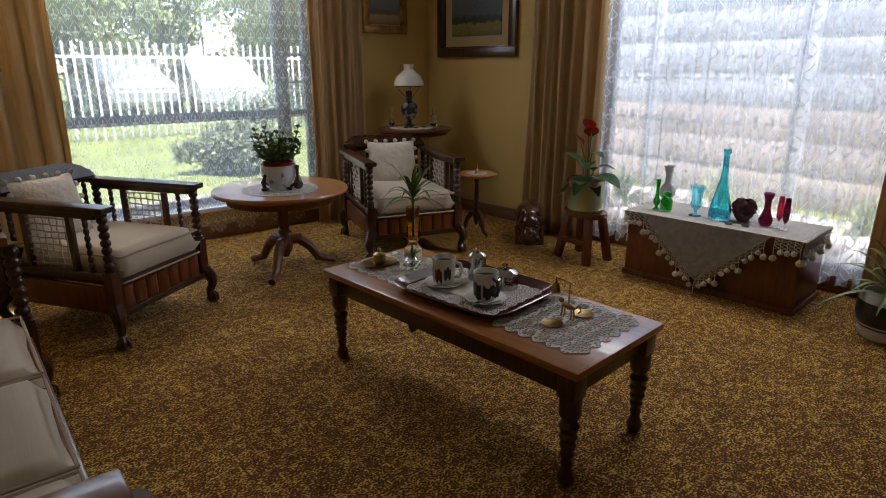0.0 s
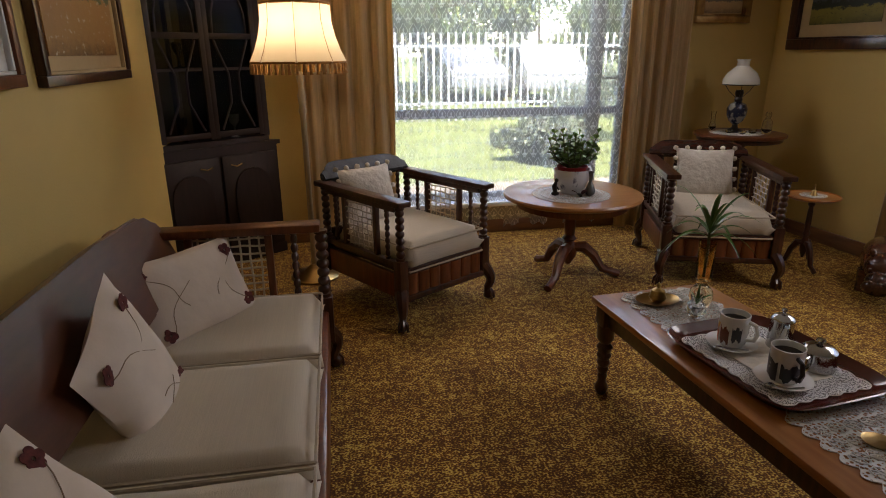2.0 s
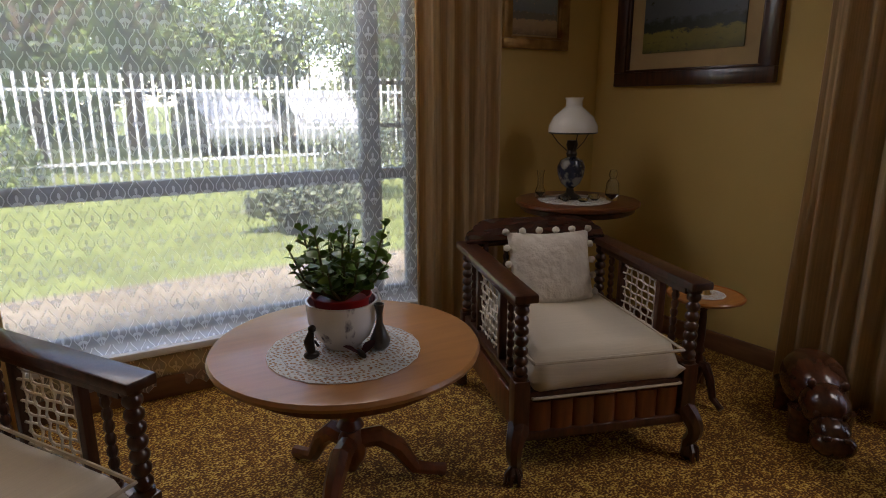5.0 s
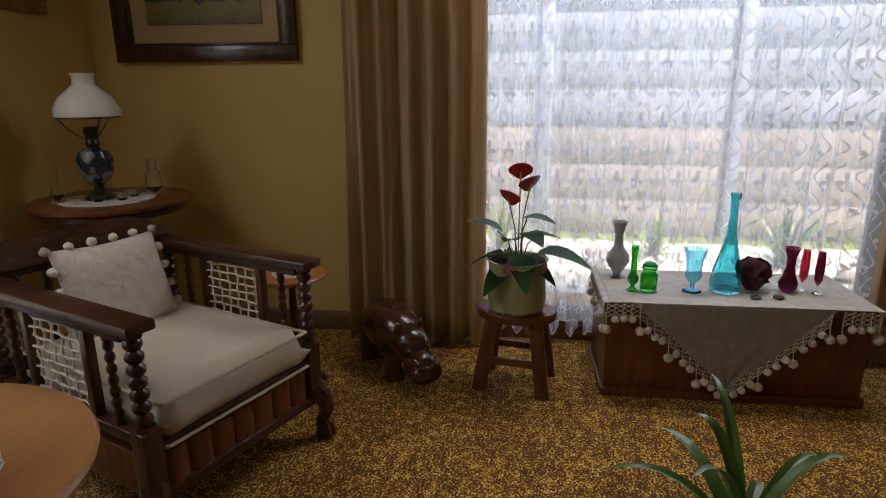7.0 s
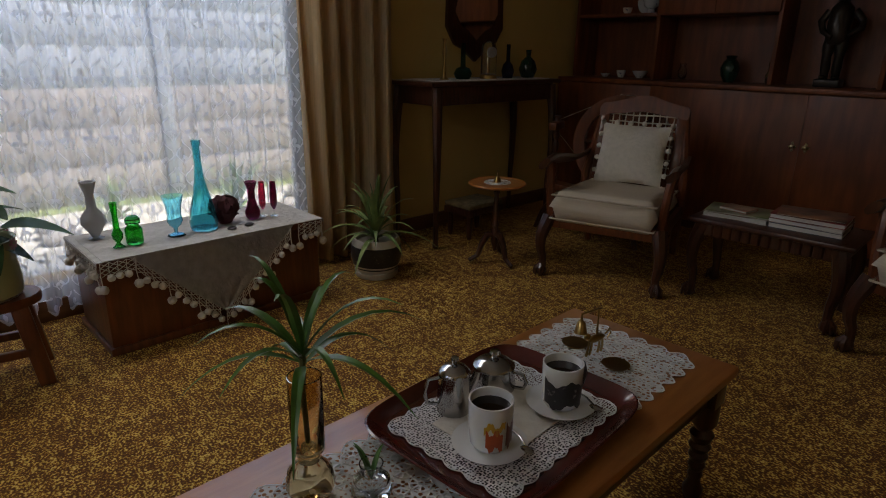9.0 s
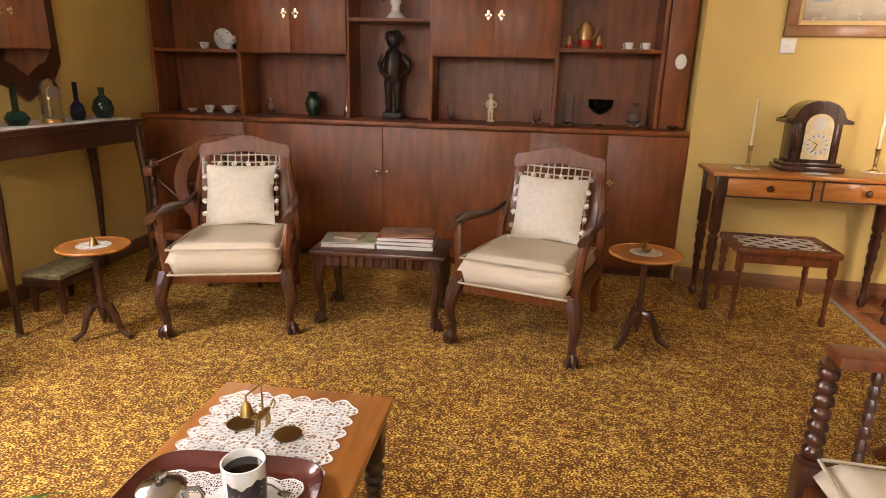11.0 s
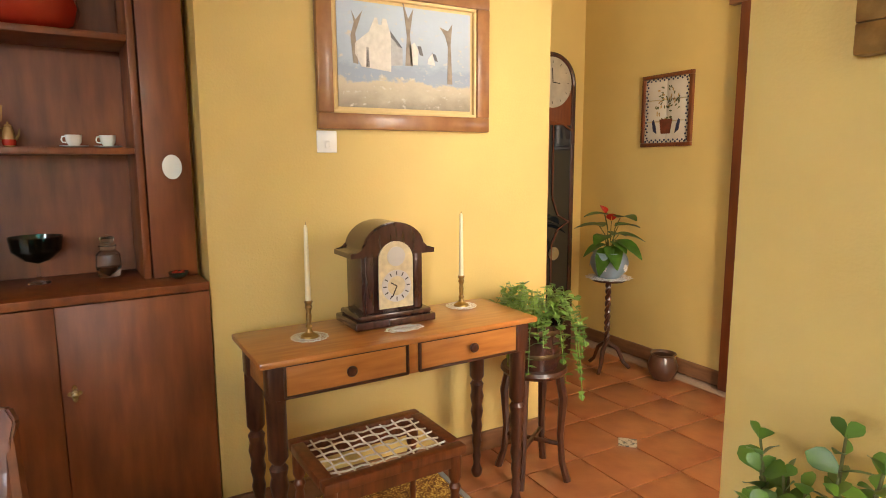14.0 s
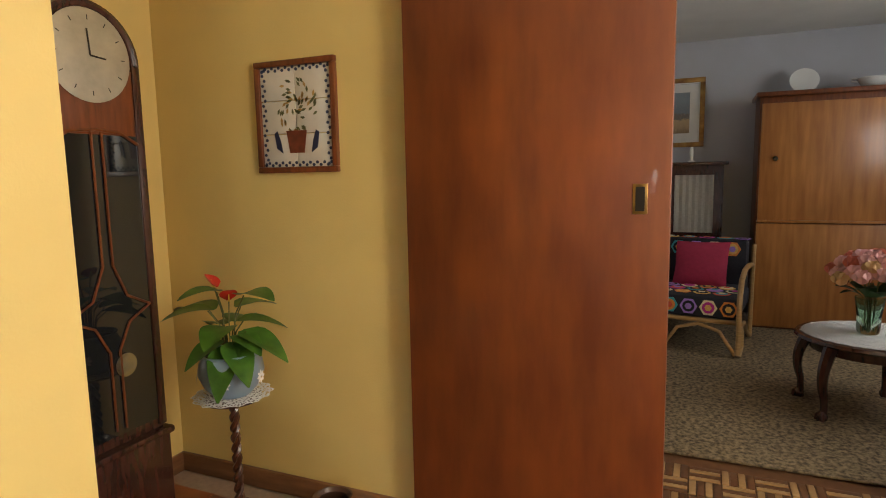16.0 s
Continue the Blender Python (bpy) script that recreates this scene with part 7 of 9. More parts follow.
def hippo(m):
    bm = B()
    blob(bm, (0.02, 0, 0.15), (0.16, 0.095, 0.1), None, 4)
    blob(bm, (-0.12, 0, 0.135), (0.085, 0.072, 0.072), None, 3)
    blob(bm, (-0.2, 0, 0.09), (0.07, 0.055, 0.05), None, 3)
    blob(bm, (-0.245, 0, 0.07), (0.042, 0.062, 0.04), None, 3)
    for x, y in ((-0.1, -0.055), (-0.1, 0.055), (0.11, -0.055), (0.11, 0.055)):
        tube(bm, [(x, y, 0.11), (x, y, 0.05), (x - 0.005, y, 0.0)], [0.04, 0.033, 0.034], 10)
    for y in (-0.045, 0.045):
        blob(bm, (-0.125, y, 0.205), (0.012, 0.014, 0.018))
        blob(bm, (-0.185, y * 0.8, 0.135), (0.014, 0.012, 0.012))
        blob(bm, (-0.27, y * 0.6, 0.1), (0.012, 0.013, 0.01))
    tube(bm, [(0.17, 0, 0.17), (0.19, 0, 0.12), (0.188, 0, 0.08)], [0.012, 0.008, 0.006], 7)
    return solid("carved_hippo", bm, HIPPO, "polished dark wooden carved hippo standing on the carpet", "carving", m=m @ Matrix.Scale(1.08, 4), smooth=70)


HIPPO = material("polished_carving_wood", (0.12, 0.04, 0.018), 0.22, second=(0.045, 0.016, 0.009), scale=(1.5, 9, 9), grain=6, coat=0.5, tone=0.25)
hippo(pose(4.13, 3.83, 0, 0, 0, 42))

# ---- plants, corner table and round table things ----
POTS = material("cream_stoneware", (0.6, 0.55, 0.45), 0.35, mix=0.1, grain=10, coat=0.2)
BANDB = material("black_glaze_with_scratched_leaves", (0.02, 0.018, 0.016), 0.35, second=(0.4, 0.36, 0.28), scale=(1, 1, 2.2), grain=24, contrast=(0.34, 0.38), coat=0.2)
ps = thing("potted_dracaena", pose(4.17, 1.775, 0), "striped spiky dracaena in a black and cream pot", "potted plant")
part("saucer", lt([(0.1, 0), (0.108, 0.01), (0.11, 0.03), (0.098, 0.03)], 28), POTS, ps)
part("pot", lt([(0.09, 0.02), (0.115, 0.06), (0.125, 0.12), (0.12, 0.18), (0.112, 0.2), (0.104, 0.2), (0.11, 0.17), (0.001, 0.17)], 32, None, False), POTS, ps)
part("painted_band", lt([(0.111, 0.05), (0.1265, 0.1), (0.1272, 0.12), (0.1245, 0.155), (0.1225, 0.165)], 32, None, False), BANDB, ps, "black band with leaf scratches")
spiky(ps, (0, 0, 0.18), 34, 0.3, 0.03, LEAFY, (-8, 84), 21, 0.05, z0=0.06)
part("stem", lt([(0.012, 0.17), (0.012, 0.25)], 8), STEM, ps)


def jade(parent, base, h, n, seed, spread=0.5, size=0.03, mat=LEAF):
    """Upright fleshy stems that carry crossed pairs of paddle leaves, closest at the tips."""
    rnd = random.Random(seed)
    for b in range(n):
        a = b * 2.4 + rnd.uniform(-0.3, 0.3)
        f = ((b + 0.5) / n) ** 0.5
        d = Vector((math.cos(a), math.sin(a), 0))
        tipz = h * (rnd.uniform(0.75, 1.0) if b % 3 == 0 else rnd.uniform(0.4, 0.75))
        out = spread * h * f * rnd.uniform(0.6, 1.0)
        p0 = Vector(base) + d * 0.012
        pts = [p0, p0 + d * out * 0.7 + Vector((0, 0, tipz * 0.45)), p0 + d * out + Vector((0, 0, tipz))]
        bm = B()
        tube(bm, pts, [0.005, 0.0038, 0.0022], 6)
        part("stem", bm, STEM, parent)
        bm = B()
        rows = max(5, int(tipz / (size * 0.62)))
        turn = rnd.uniform(0, 3)
        for k in range(rows + 1):
            u = 0.3 + 0.7 * k / rows
            c = pts[0].lerp(pts[1], min(1, u * 2)) if u < 0.5 else pts[1].lerp(pts[2], u * 2 - 1)
            L = size * (0.95 if k < rows - 1 else 0.62) * rnd.uniform(0.8, 1.15)
            for s in (0, math.pi):
                w = turn + k * 1.57 + s + rnd.uniform(-0.25, 0.25)
                e = Vector((math.cos(w), math.sin(w), rnd.uniform(0.1, 0.55) if k < rows else 1.1)).normalized()
                leaf(bm, c, c + e * L, L * 0.72, 0.004, 5, 0.18, 1.3, Vector((rnd.gauss(0, 0.7), rnd.gauss(0, 0.7), 1)))
        part("sprig", bm, mat, parent)["kind"] = "stuff"


LEAFJ = material("bright_fleshy_leaf", (0.12, 0.24, 0.03), 0.38, second=(0.065, 0.14, 0.018), grain=12, tone=0.2, island=0.35)
D0 = RT @ pose(0, 0, 0.4855)
doily(D0 @ pose(-0.03, -0.06, 0), 0.205, "round white crochet doily on the round table", CROCHET, 40, depth=0.02)
MUGP = material("white_glaze_with_lavender", (0.72, 0.72, 0.72), 0.25, second=(0.05, 0.045, 0.1), scale=(1, 1, 0.45), grain=26, contrast=(0.33, 0.4), coat=0.3)
REDPOT = material("red_plastic_pot", (0.4, 0.02, 0.018), 0.4, mix=0.15, grain=8)
jm = thing("potted_jade_plant", D0 @ pose(-0.018, -0.022, 0.002), "jade plant in a giant white mug with lavender print", "potted plant")
part("mug", lt([(0.001, 0), (0.05, 0), (0.052, 0.008), (0.075, 0.03), (0.093, 0.075), (0.097, 0.13), (0.091, 0.13), (0.087, 0.078), (0.001, 0.03)], 36, None, False), MUGP, jm)
bm = B()
tube(bm, [(0.085, 0.03, 0.045), (0.115, 0.045, 0.055), (0.13, 0.05, 0.09), (0.118, 0.045, 0.125), (0.09, 0.032, 0.122)], [0.009, 0.009, 0.0095, 0.0095, 0.009], 8)
part("handle", bm, MUGP, jm)
part("inner_pot", lt([(0.06, 0.04), (0.075, 0.13), (0.082, 0.145), (0.078, 0.146), (0.07, 0.13), (0.001, 0.128)], 30, None, False), REDPOT, jm, "red plastic inner pot")
jade(jm, (0, 0, 0.13), 0.2, 30, 5, 0.75, 0.042, LEAFJ)
bm = B()
blob(bm, (0, 0, 0.012), (0.022, 0.016, 0.012))
tube(bm, [(0, 0, 0.015), (-0.006, 0, 0.05), (0.002, 0, 0.075)], [0.012, 0.014, 0.008], 8)
blob(bm, (0.004, 0, 0.082), 0.011)
tube(bm, [(-0.005, 0.01, 0.05), (0.015, 0.014, 0.04), (0.02, 0.002, 0.03)], 0.004, 6)
solid("small_bronze_figurine", bm, BLACK, "small dark bronze seated figurine", "figurine", m=D0 @ pose(-0.125, -0.075, 0.002), smooth=60)
bw = thing("butterfly_ornament", D0 @ pose(-0.01, -0.13, 0.002), "dark red metal butterfly ornament", "ornament")
for s in (-1, 1):
    bm = B()
    leaf(bm, (s * 0.004, 0, 0.008), (s * 0.045, 0.012, 0.035), 0.035, 0.004, 5, 0.1)
    bmesh.ops.solidify(bm, geom=bm.faces[:], thickness=0.002)
    part("wing", bm, ROSE, bw)
bm = B()
blob(bm, (0, 0, 0.01), (0.008, 0.03, 0.009))
part("body", bm, BLACK, bw)
PEWTER = material("dull_pewter", (0.16, 0.16, 0.16), 0.3, 0.9, mix=0.2, grain=12)
vessel("pewter_bud_vase", D0 @ pose(0.055, -0.105, 0.002), [(0.014, 0), (0.025, 0.012), (0.028, 0.028), (0.018, 0.05), (0.009, 0.075), (0.0085, 0.1), (0.014, 0.128)], PEWTER, "small dark pewter bud vase", "vase", 20, 0.002)


def oil_lamp(m):
    top = thing("oil_lamp", m, "paraffin lamp with white glass shade and painted font", "lamp")
    part("foot", lt([(0.055, 0), (0.052, 0.012), (0.02, 0.03), (0.016, 0.05)], 24), BLACK, top)
    part("font", lt([(0.016, 0.05), (0.045, 0.075), (0.06, 0.11), (0.064, 0.15), (0.05, 0.18), (0.022, 0.195)], 28), PORC, top, "dark painted china font")
    part("burner", lt([(0.022, 0.195), (0.026, 0.21), (0.02, 0.225), (0.027, 0.25), (0.022, 0.27)], 20), BLACK, top)
    bm = B()
    for k in range(3):
        a = k * 2.094
        tube(bm, [(0.02 * math.cos(a), 0.02 * math.sin(a), 0.22), (0.07 * math.cos(a), 0.07 * math.sin(a), 0.26), (0.105 * math.cos(a), 0.105 * math.sin(a), 0.305)], 0.0022, 5)
    tube(bm, [(0.108 * math.cos(a), 0.108 * math.sin(a), 0.305) for a in [2 * math.pi * k / 32 for k in range(33)]], 0.004, 5, False)
    part("gallery", bm, BLACK, top)
    part("shade", lt([(0.112, 0.308), (0.11, 0.335), (0.09, 0.375), (0.055, 0.405), (0.038, 0.42), (0.036, 0.445), (0.043, 0.46), (0.039, 0.46), (0.032, 0.445), (0.034, 0.418), (0.05, 0.4), (0.085, 0.37), (0.105, 0.333), (0.108, 0.308)], 36, None, False), OPALW, top, "white opal glass shade")


PORC = material("blue_painted_china", (0.25, 0.25, 0.22), 0.2, second=(0.02, 0.025, 0.05), grain=22, contrast=(0.46, 0.54), coat=0.4)
OPALW = material("white_opal_glass", (0.78, 0.76, 0.7), 0.25, mix=0.04, grain=5, coat=0.3)
K0 = KT @ pose(0, 0, 0.6905)
doily(K0 @ pose(-0.03, -0.01, 0), 0.17, "white doily on the corner table", CROCHETF, 20)
oil_lamp(K0 @ pose(-0.025, 0.025, 0.002))
hollow("vase", K0 @ pose(-0.125, 0.12, 0.002), [(0.022, 0), (0.024, 0.03), (0.014, 0.06), (0.014, 0.1), (0.019, 0.13)], CLEAR, "slim clear glass vase by the oil lamp", "vase")
hollow("decanter", K0 @ pose(0.11, -0.11, 0.002), [(0.026, 0), (0.032, 0.03), (0.028, 0.08), (0.014, 0.1), (0.02, 0.12), (0.014, 0.14)], CLEAR, "small cut glass decanter", "decanter")
for x, y in ((-0.09, -0.02), (0.04, -0.07), (0.07, -0.03), (-0.04, -0.08)):
    hollow("glass_dish", K0 @ pose(x, y, 0.002), [(0.014, 0), (0.024, 0.01), (0.026, 0.022)], CLEAR, "tiny glass dish on the corner table", "dish", 0.002, 14)
for m_, z in ((pose(3.94, 4.165, 0), 0.4315), (pose(3.93, 1.18, 0), 0.4395), (WC, 0.4545)):
    doily(m_ @ pose(0, 0, z), 0.072, "small white doily on a wine table", CROCHETF, 12)
brass_bell(pose(3.94, 4.165, 0.4345), 0.95, "small brass hand bell on a doily")
brass_bell(pose(3.93, 1.18, 0.4425), 0.95, "small brass hand bell on a doily")
bp_ = thing("brass_kettle", WC @ pose(0, 0, 0.4575), "tiny round brass kettle with hoop handle", "ornament")
part("body", lt([(0.012, 0), (0.022, 0.01), (0.024, 0.02), (0.014, 0.032), (0.004, 0.036), (0.006, 0.042), (0.001, 0.046)], 18), BRASS, bp_)
bm = B()
tube(bm, [(0.022 * math.cos(a), 0, 0.025 + 0.032 * math.sin(a)) for a in [math.pi * k / 12 for k in range(13)]], 0.0015, 5)
part("hoop_handle", bm, BRASS, bp_)

# ---- magazines on the low table ----
PAPER = material("page_edges", (0.7, 0.67, 0.6), 0.9, mix=0.25, scale=(1, 1, 90), grain=6)
COVERS = [material(n, c, 0.3, second=s, grain=5, coat=0.2, contrast=(0.42, 0.58)) for n, c, s in (
    ("green_photo_cover", (0.16, 0.26, 0.07), (0.5, 0.45, 0.35)), ("red_cover", (0.3, 0.03, 0.025), (0.1, 0.02, 0.02)), ("dark_photo_cover", (0.05, 0.04, 0.04), (0.45, 0.22, 0.12)),
    ("white_cover", (0.62, 0.58, 0.52), (0.2, 0.08, 0.05)), ("cream_cover", (0.55, 0.42, 0.28), (0.35, 0.1, 0.06)), ("navy_cover", (0.03, 0.03, 0.05), (0.08, 0.08, 0.1)))]


def book(m, w, d, h, cover, label, group="magazines and books"):
    top = thing("book" if h > 0.012 else "magazine", m, label, "book" if h > 0.012 else "magazine", group)
    t = 0.0015 if h < 0.012 else 0.0025
    part("page_block", bx((0.003, 0, h / 2), (w - 0.01, d - 0.008, h - 2 * t)), PAPER, top)
    part("front_cover", bx((0, 0, h - t / 2), (w, d, t), 0.0004), cover, top)
    part("back_cover", bx((0, 0, t / 2), (w, d, t), 0.0004), cover, top)
    part("spine", bx((-w / 2 + 0.001, 0, h / 2), (0.002, d, h - 2 * t)), cover, top)
    if h > 0.012:
        for k in range(3):
            part("spine_lettering", bx((-w / 2 - 0.0005, -0.05 + 0.045 * k, h / 2), (0.001, 0.03, h * 0.35)), PAPER, top)


L0 = MT @ pose(0, 0, 0.3845)
zs = 0.0
for (w, d, h, c, lab, a) in ((0.2, 0.27, 0.022, 3, "white covered hardback book", 95), (0.2, 0.27, 0.006, 0, "thin green photo magazine", 99)):
    book(L0 @ pose(0.165, 0.01, zs, 0, 0, a), w, d, h, COVERS[c], lab)
    zs += h + 0.0008
book(L0 @ pose(0.17, 0.02, zs, 0, 0, 80), 0.1, 0.13, 0.012, COVERS[4], "small cream booklet on the pile")
zs = 0.0
for (w, d, h, c, lab, a) in ((0.2, 0.28, 0.022, 5, "thick navy hardback book", 92), (0.2, 0.28, 0.018, 3, "white backed hardback book", 90), (0.2, 0.28, 0.02, 1, "thick red hardback book", 93), (0.19, 0.25, 0.005, 2, "glossy magazine with a dark photo cover", 100)):
    book(L0 @ pose(-0.12, 0.0, zs, 0, 0, a), w, d, h, COVERS[c], lab)
    zs += h + 0.0008

# ---- console table things ----
G0 = CON @ pose(0, 0, 0.7655)
GREYW = material("grey_wax_candle", (0.74, 0.67, 0.42), 0.45, mix=0.06, grain=8)
SILVERD = material("silvered_dial", (0.72, 0.71, 0.68), 0.3, 0.45, mix=0.1, grain=14)
DIALG = material("gilt_dial", (0.82, 0.72, 0.46), 0.35, 0.35, mix=0.25, grain=40)
for x, y in ((-0.355, -0.1), (0.3, -0.0)):
    doily(G0 @ pose(x, y, 0), 0.062, "white doily under a candlestick", CROCHETF, 14)
    cs = thing("candlestick", G0 @ pose(x, y, 0.002), "brass candlestick holding a tall pale candle", "candlestick", "candlesticks")
    part("base", lt([(0.03, 0), (0.029, 0.006), (0.012, 0.016), (0.008, 0.028), (0.012, 0.036), (0.007, 0.044), (0.01, 0.07), (0.007, 0.085), (0.013, 0.1), (0.009, 0.108), (0.015, 0.118), (0.011, 0.122)], 20), BRASS, cs)
    part("candle", lt([(0.0095, 0.11), (0.0095, 0.13), (0.006, 0.36), (0.003, 0.368)], 14), GREYW, cs, "tapered pale candle")
    part("wick", lt([(0.001, 0.366), (0.0008, 0.376)], 6), BLACK, cs)


def mantel_clock(m):
    """Local -y is the dial side."""
    top = thing("mantel_clock", m, "dark wooden mantel clock with arched top and gilt dial", "clock")
    part("plinth", bx((0, 0, 0.014), (0.31, 0.19, 0.028), 0.006), MAHOG, top)
    part("plinth_moulding", bx((0, 0, 0.038), (0.285, 0.17, 0.02), 0.008), MAHOG, top)
    part("case", bx((0, 0.004, 0.145), (0.235, 0.135, 0.2), 0.004), MAHOG, top)
    arch = [(-0.16, 0.246), (-0.16, 0.262), (-0.125, 0.266)] + [(0.118 * math.cos(math.pi - a), 0.272 + 0.09 * math.sin(a)) for a in [math.pi * k / 14 for k in range(15)]] + [(0.125, 0.266), (0.16, 0.262), (0.16, 0.246)]
    bm = B()
    prism(bm, arch, 0.165)
    bmesh.ops.bevel(bm, geom=[e for e in bm.edges if abs(e.verts[0].co.y - e.verts[1].co.y) < 1e-5], offset=0.006, segments=2, affect="EDGES")
    part("arched_hood", bm, MAHOG, top)
    for s in (-1, 1):
        part("column", bx((s * 0.092, -0.066, 0.16), (0.03, 0.016, 0.22), 0.004), MAHOG, top)
    face = [(-0.065, 0.065), (0.065, 0.065), (0.065, 0.235)] + [(0.065 * math.cos(a), 0.235 + 0.062 * math.sin(a)) for a in [math.pi * k / 12 for k in range(1, 12)]] + [(-0.065, 0.235)]
    bm = B()
    prism(bm, face, 0.006, Matrix.Translation((0, -0.087, 0)))
    fc = part("dial_plate", bm, DIALG, top, "gilt dial plate")
    ring = part("chapter_ring", lt([(0.034, 0), (0.056, 0), (0.056, 0.002), (0.034, 0.002), (0.034, 0)], 40, Matrix.Translation((0, -0.0905, 0.142)) @ pose(0, 0, 0, 90, 0, 0), False), SILVERD, fc, "silver chapter ring")
    for k in range(12):
        a = k * math.pi / 6
        part("hour_mark", bx((0, 0, 0.045), (0.0035, 0.0012, 0.013), 0, Matrix.Translation((0, -0.0928, 0.142)) @ pose(0, 0, 0, 0, math.degrees(a), 0)), BLACK, ring)
    part("moon_disc", lt([(0.001, 0), (0.034, 0), (0.034, 0.002), (0.001, 0.002)], 28, Matrix.Translation((0, -0.0905, 0.245)) @ pose(0, 0, 0, 90, 0, 0), False), SILVERD, fc)
    for a, L in ((-60, 0.026), (205, 0.042)):
        part("hand", bx((0, 0, L / 2), (0.004, 0.001, L), 0, Matrix.Translation((0, -0.0942, 0.142)) @ pose(0, 0, 0, 0, a, 0)), BLACK, fc)
    return top


MAHOG = material("dark_mahogany", (0.07, 0.024, 0.016), 0.25, second=(0.03, 0.011, 0.008), scale=(9, 9, 1.5), grain=6, coat=0.4, tone=0.2)
mantel_clock(G0 @ pose(-0.005, -0.06, 0.002, 0, 0, 180))
doily(G0 @ pose(-0.01, 0.075, 0), 0.075, "white scalloped doily at the clock foot", CROCHETF, 9, 0.5, 0.12)

# ---- planter by the wall end ----
PLT = pose(0.66, 1.3, 0)
pedestal_table(PLT, 0.175, 0.46, 0.028, "dark round pedestal table holding a planter", "", MID, MID, 0.03, turn=0.2)
doily(PLT @ pose(0, 0, 0.461), 0.15, "white crochet doily under the planter", CROCHET, 10, 1.0, 0.1)
pb = thing("planter_box", PLT @ pose(0, 0, 0.464, 0, 0, -8), "square dark wooden planter with a leafy jade plant", "potted plant")
for k in range(4):
    bm = B()
    a = Matrix.Rotation(k * math.pi / 2, 4, "Z")
    prism(bm, [(-0.088, 0.02), (0.088, 0.02), (0.1, 0.22), (-0.1, 0.22)], 0.014, a @ Matrix.Translation((0, -0.088, 0)) @ pose(0, 0, 0, 3.4, 0, 0))
    part("side_board", bm, MAHOG, pb)
    part("foot", bx((0.07 * (1 if k in (0, 1) else -1), 0.07 * (1 if k in (0, 3) else -1), 0.012), (0.04, 0.04, 0.024), 0.004), MAHOG, pb)
part("bottom", bx((0, 0, 0.03), (0.16, 0.16, 0.014)), MAHOG, pb)
part("inner_pot", lt([(0.06, 0.04), (0.07, 0.21), (0.08, 0.24), (0.076, 0.241), (0.066, 0.215), (0.001, 0.21)], 30, None, False), REDPOT, pb, "red plastic inner pot")
jade(pb, (0, 0, 0.21), 0.26, 18, 15, 0.5, 0.05, LEAFJ)

# ---- table at the east wall, with mirror ----
E0 = east(4.455, 0.0)
et = thing("hall_table", E0, "tall dark side table with slender cabriole legs and runner", "side table")
part("tabletop", bx((0, -0.2, 0.912), (1.13, 0.37, 0.024), 0.006), DARK, et)
part("front_apron", bx((0, -0.36, 0.85), (1.0, 0.02, 0.1), 0.003), DARK, et)
part("back_apron", bx((0, -0.04, 0.85), (1.0, 0.02, 0.1), 0.003), DARK, et)
for s in (-1, 1):
    part("side_apron", bx((s * 0.51, -0.2, 0.85), (0.02, 0.31, 0.1), 0.003), DARK, et)
    for y in (-0.355, -0.045):
        bm = B()
        cabriole(bm, s * 0.5, y, 0.88, (s * 0.7, -1 if y < -0.2 else 0.15), 0.021, False, 0.03)
        part("leg", bm, DARK, et)
ragged_mat("table_runner", E0 @ pose(0, -0.2, 0.9245), 0.98, 0.29, "white crochet runner on the side table", CROCHETF, 0.015, 0.06)
MIRROR = material("mirror_silvering", (0.85, 0.85, 0.85), 0.03, 1.0, mix=0.02, grain=3, tone=0.01)
shield = [(-0.24, 0.6), (-0.25, 0.2), (-0.18, 0.1), (-0.1, 0.07), (0, 0.0), (0.1, 0.07), (0.18, 0.1), (0.25, 0.2), (0.24, 0.6), (0.12, 0.66), (0, 0.69), (-0.12, 0.66)]
mr = thing("wall_mirror", E0 @ pose(0.14, -0.012, 1.02), "dark wooden shield shaped mirror frame above the side table", "mirror")
bm = B()
prism(bm, shield, 0.022)
part("frame", bm, DARK, mr)
bm = B()
prism(bm, [(x * 0.76, 0.1 + z * 0.78) for x, z in shield[1:]], 0.004, Matrix.Translation((0, -0.014, 0.03)))
part("mirror_glass", bm, MIRROR, mr)
for x, prof, mt, lab, nm in ((-0.3, [(0.03, 0), (0.01, 0.02), (0.012, 0.06), (0.007, 0.1), (0.012, 0.14), (0.008, 0.2), (0.015, 0.22)], BRASS, "turned brass candlestick on the side table", "candlestick"),
                             (0.25, [(0.03, 0), (0.04, 0.04), (0.03, 0.08), (0.012, 0.1), (0.012, 0.2)], glass("cobalt_glass", (0.02, 0.04, 0.3)), "cobalt blue glass bottle", "bottle"),
                             (-0.15, [(0.04, 0), (0.055, 0.03), (0.04, 0.06), (0.015, 0.07), (0.013, 0.2)], TEAL, "dark blue bottle with narrow neck", "bottle"),
                             (0.45, [(0.04, 0), (0.06, 0.05), (0.045, 0.1), (0.014, 0.13), (0.018, 0.17)], GREENV, "round dark green bottle", "bottle")):
    vessel(nm, E0 @ pose(x, -0.2, 0.9265), prof, mt, lab, nm)
dc = thing("anniversary_clock", E0 @ pose(0.07, -0.2, 0.9265), "glass domed brass clock on the side table", "clock")
part("base", lt([(0.055, 0), (0.05, 0.02), (0.02, 0.03)], 20), BRASS, dc)
part("pillar", lt([(0.006, 0.03), (0.006, 0.13)], 8), BRASS, dc)
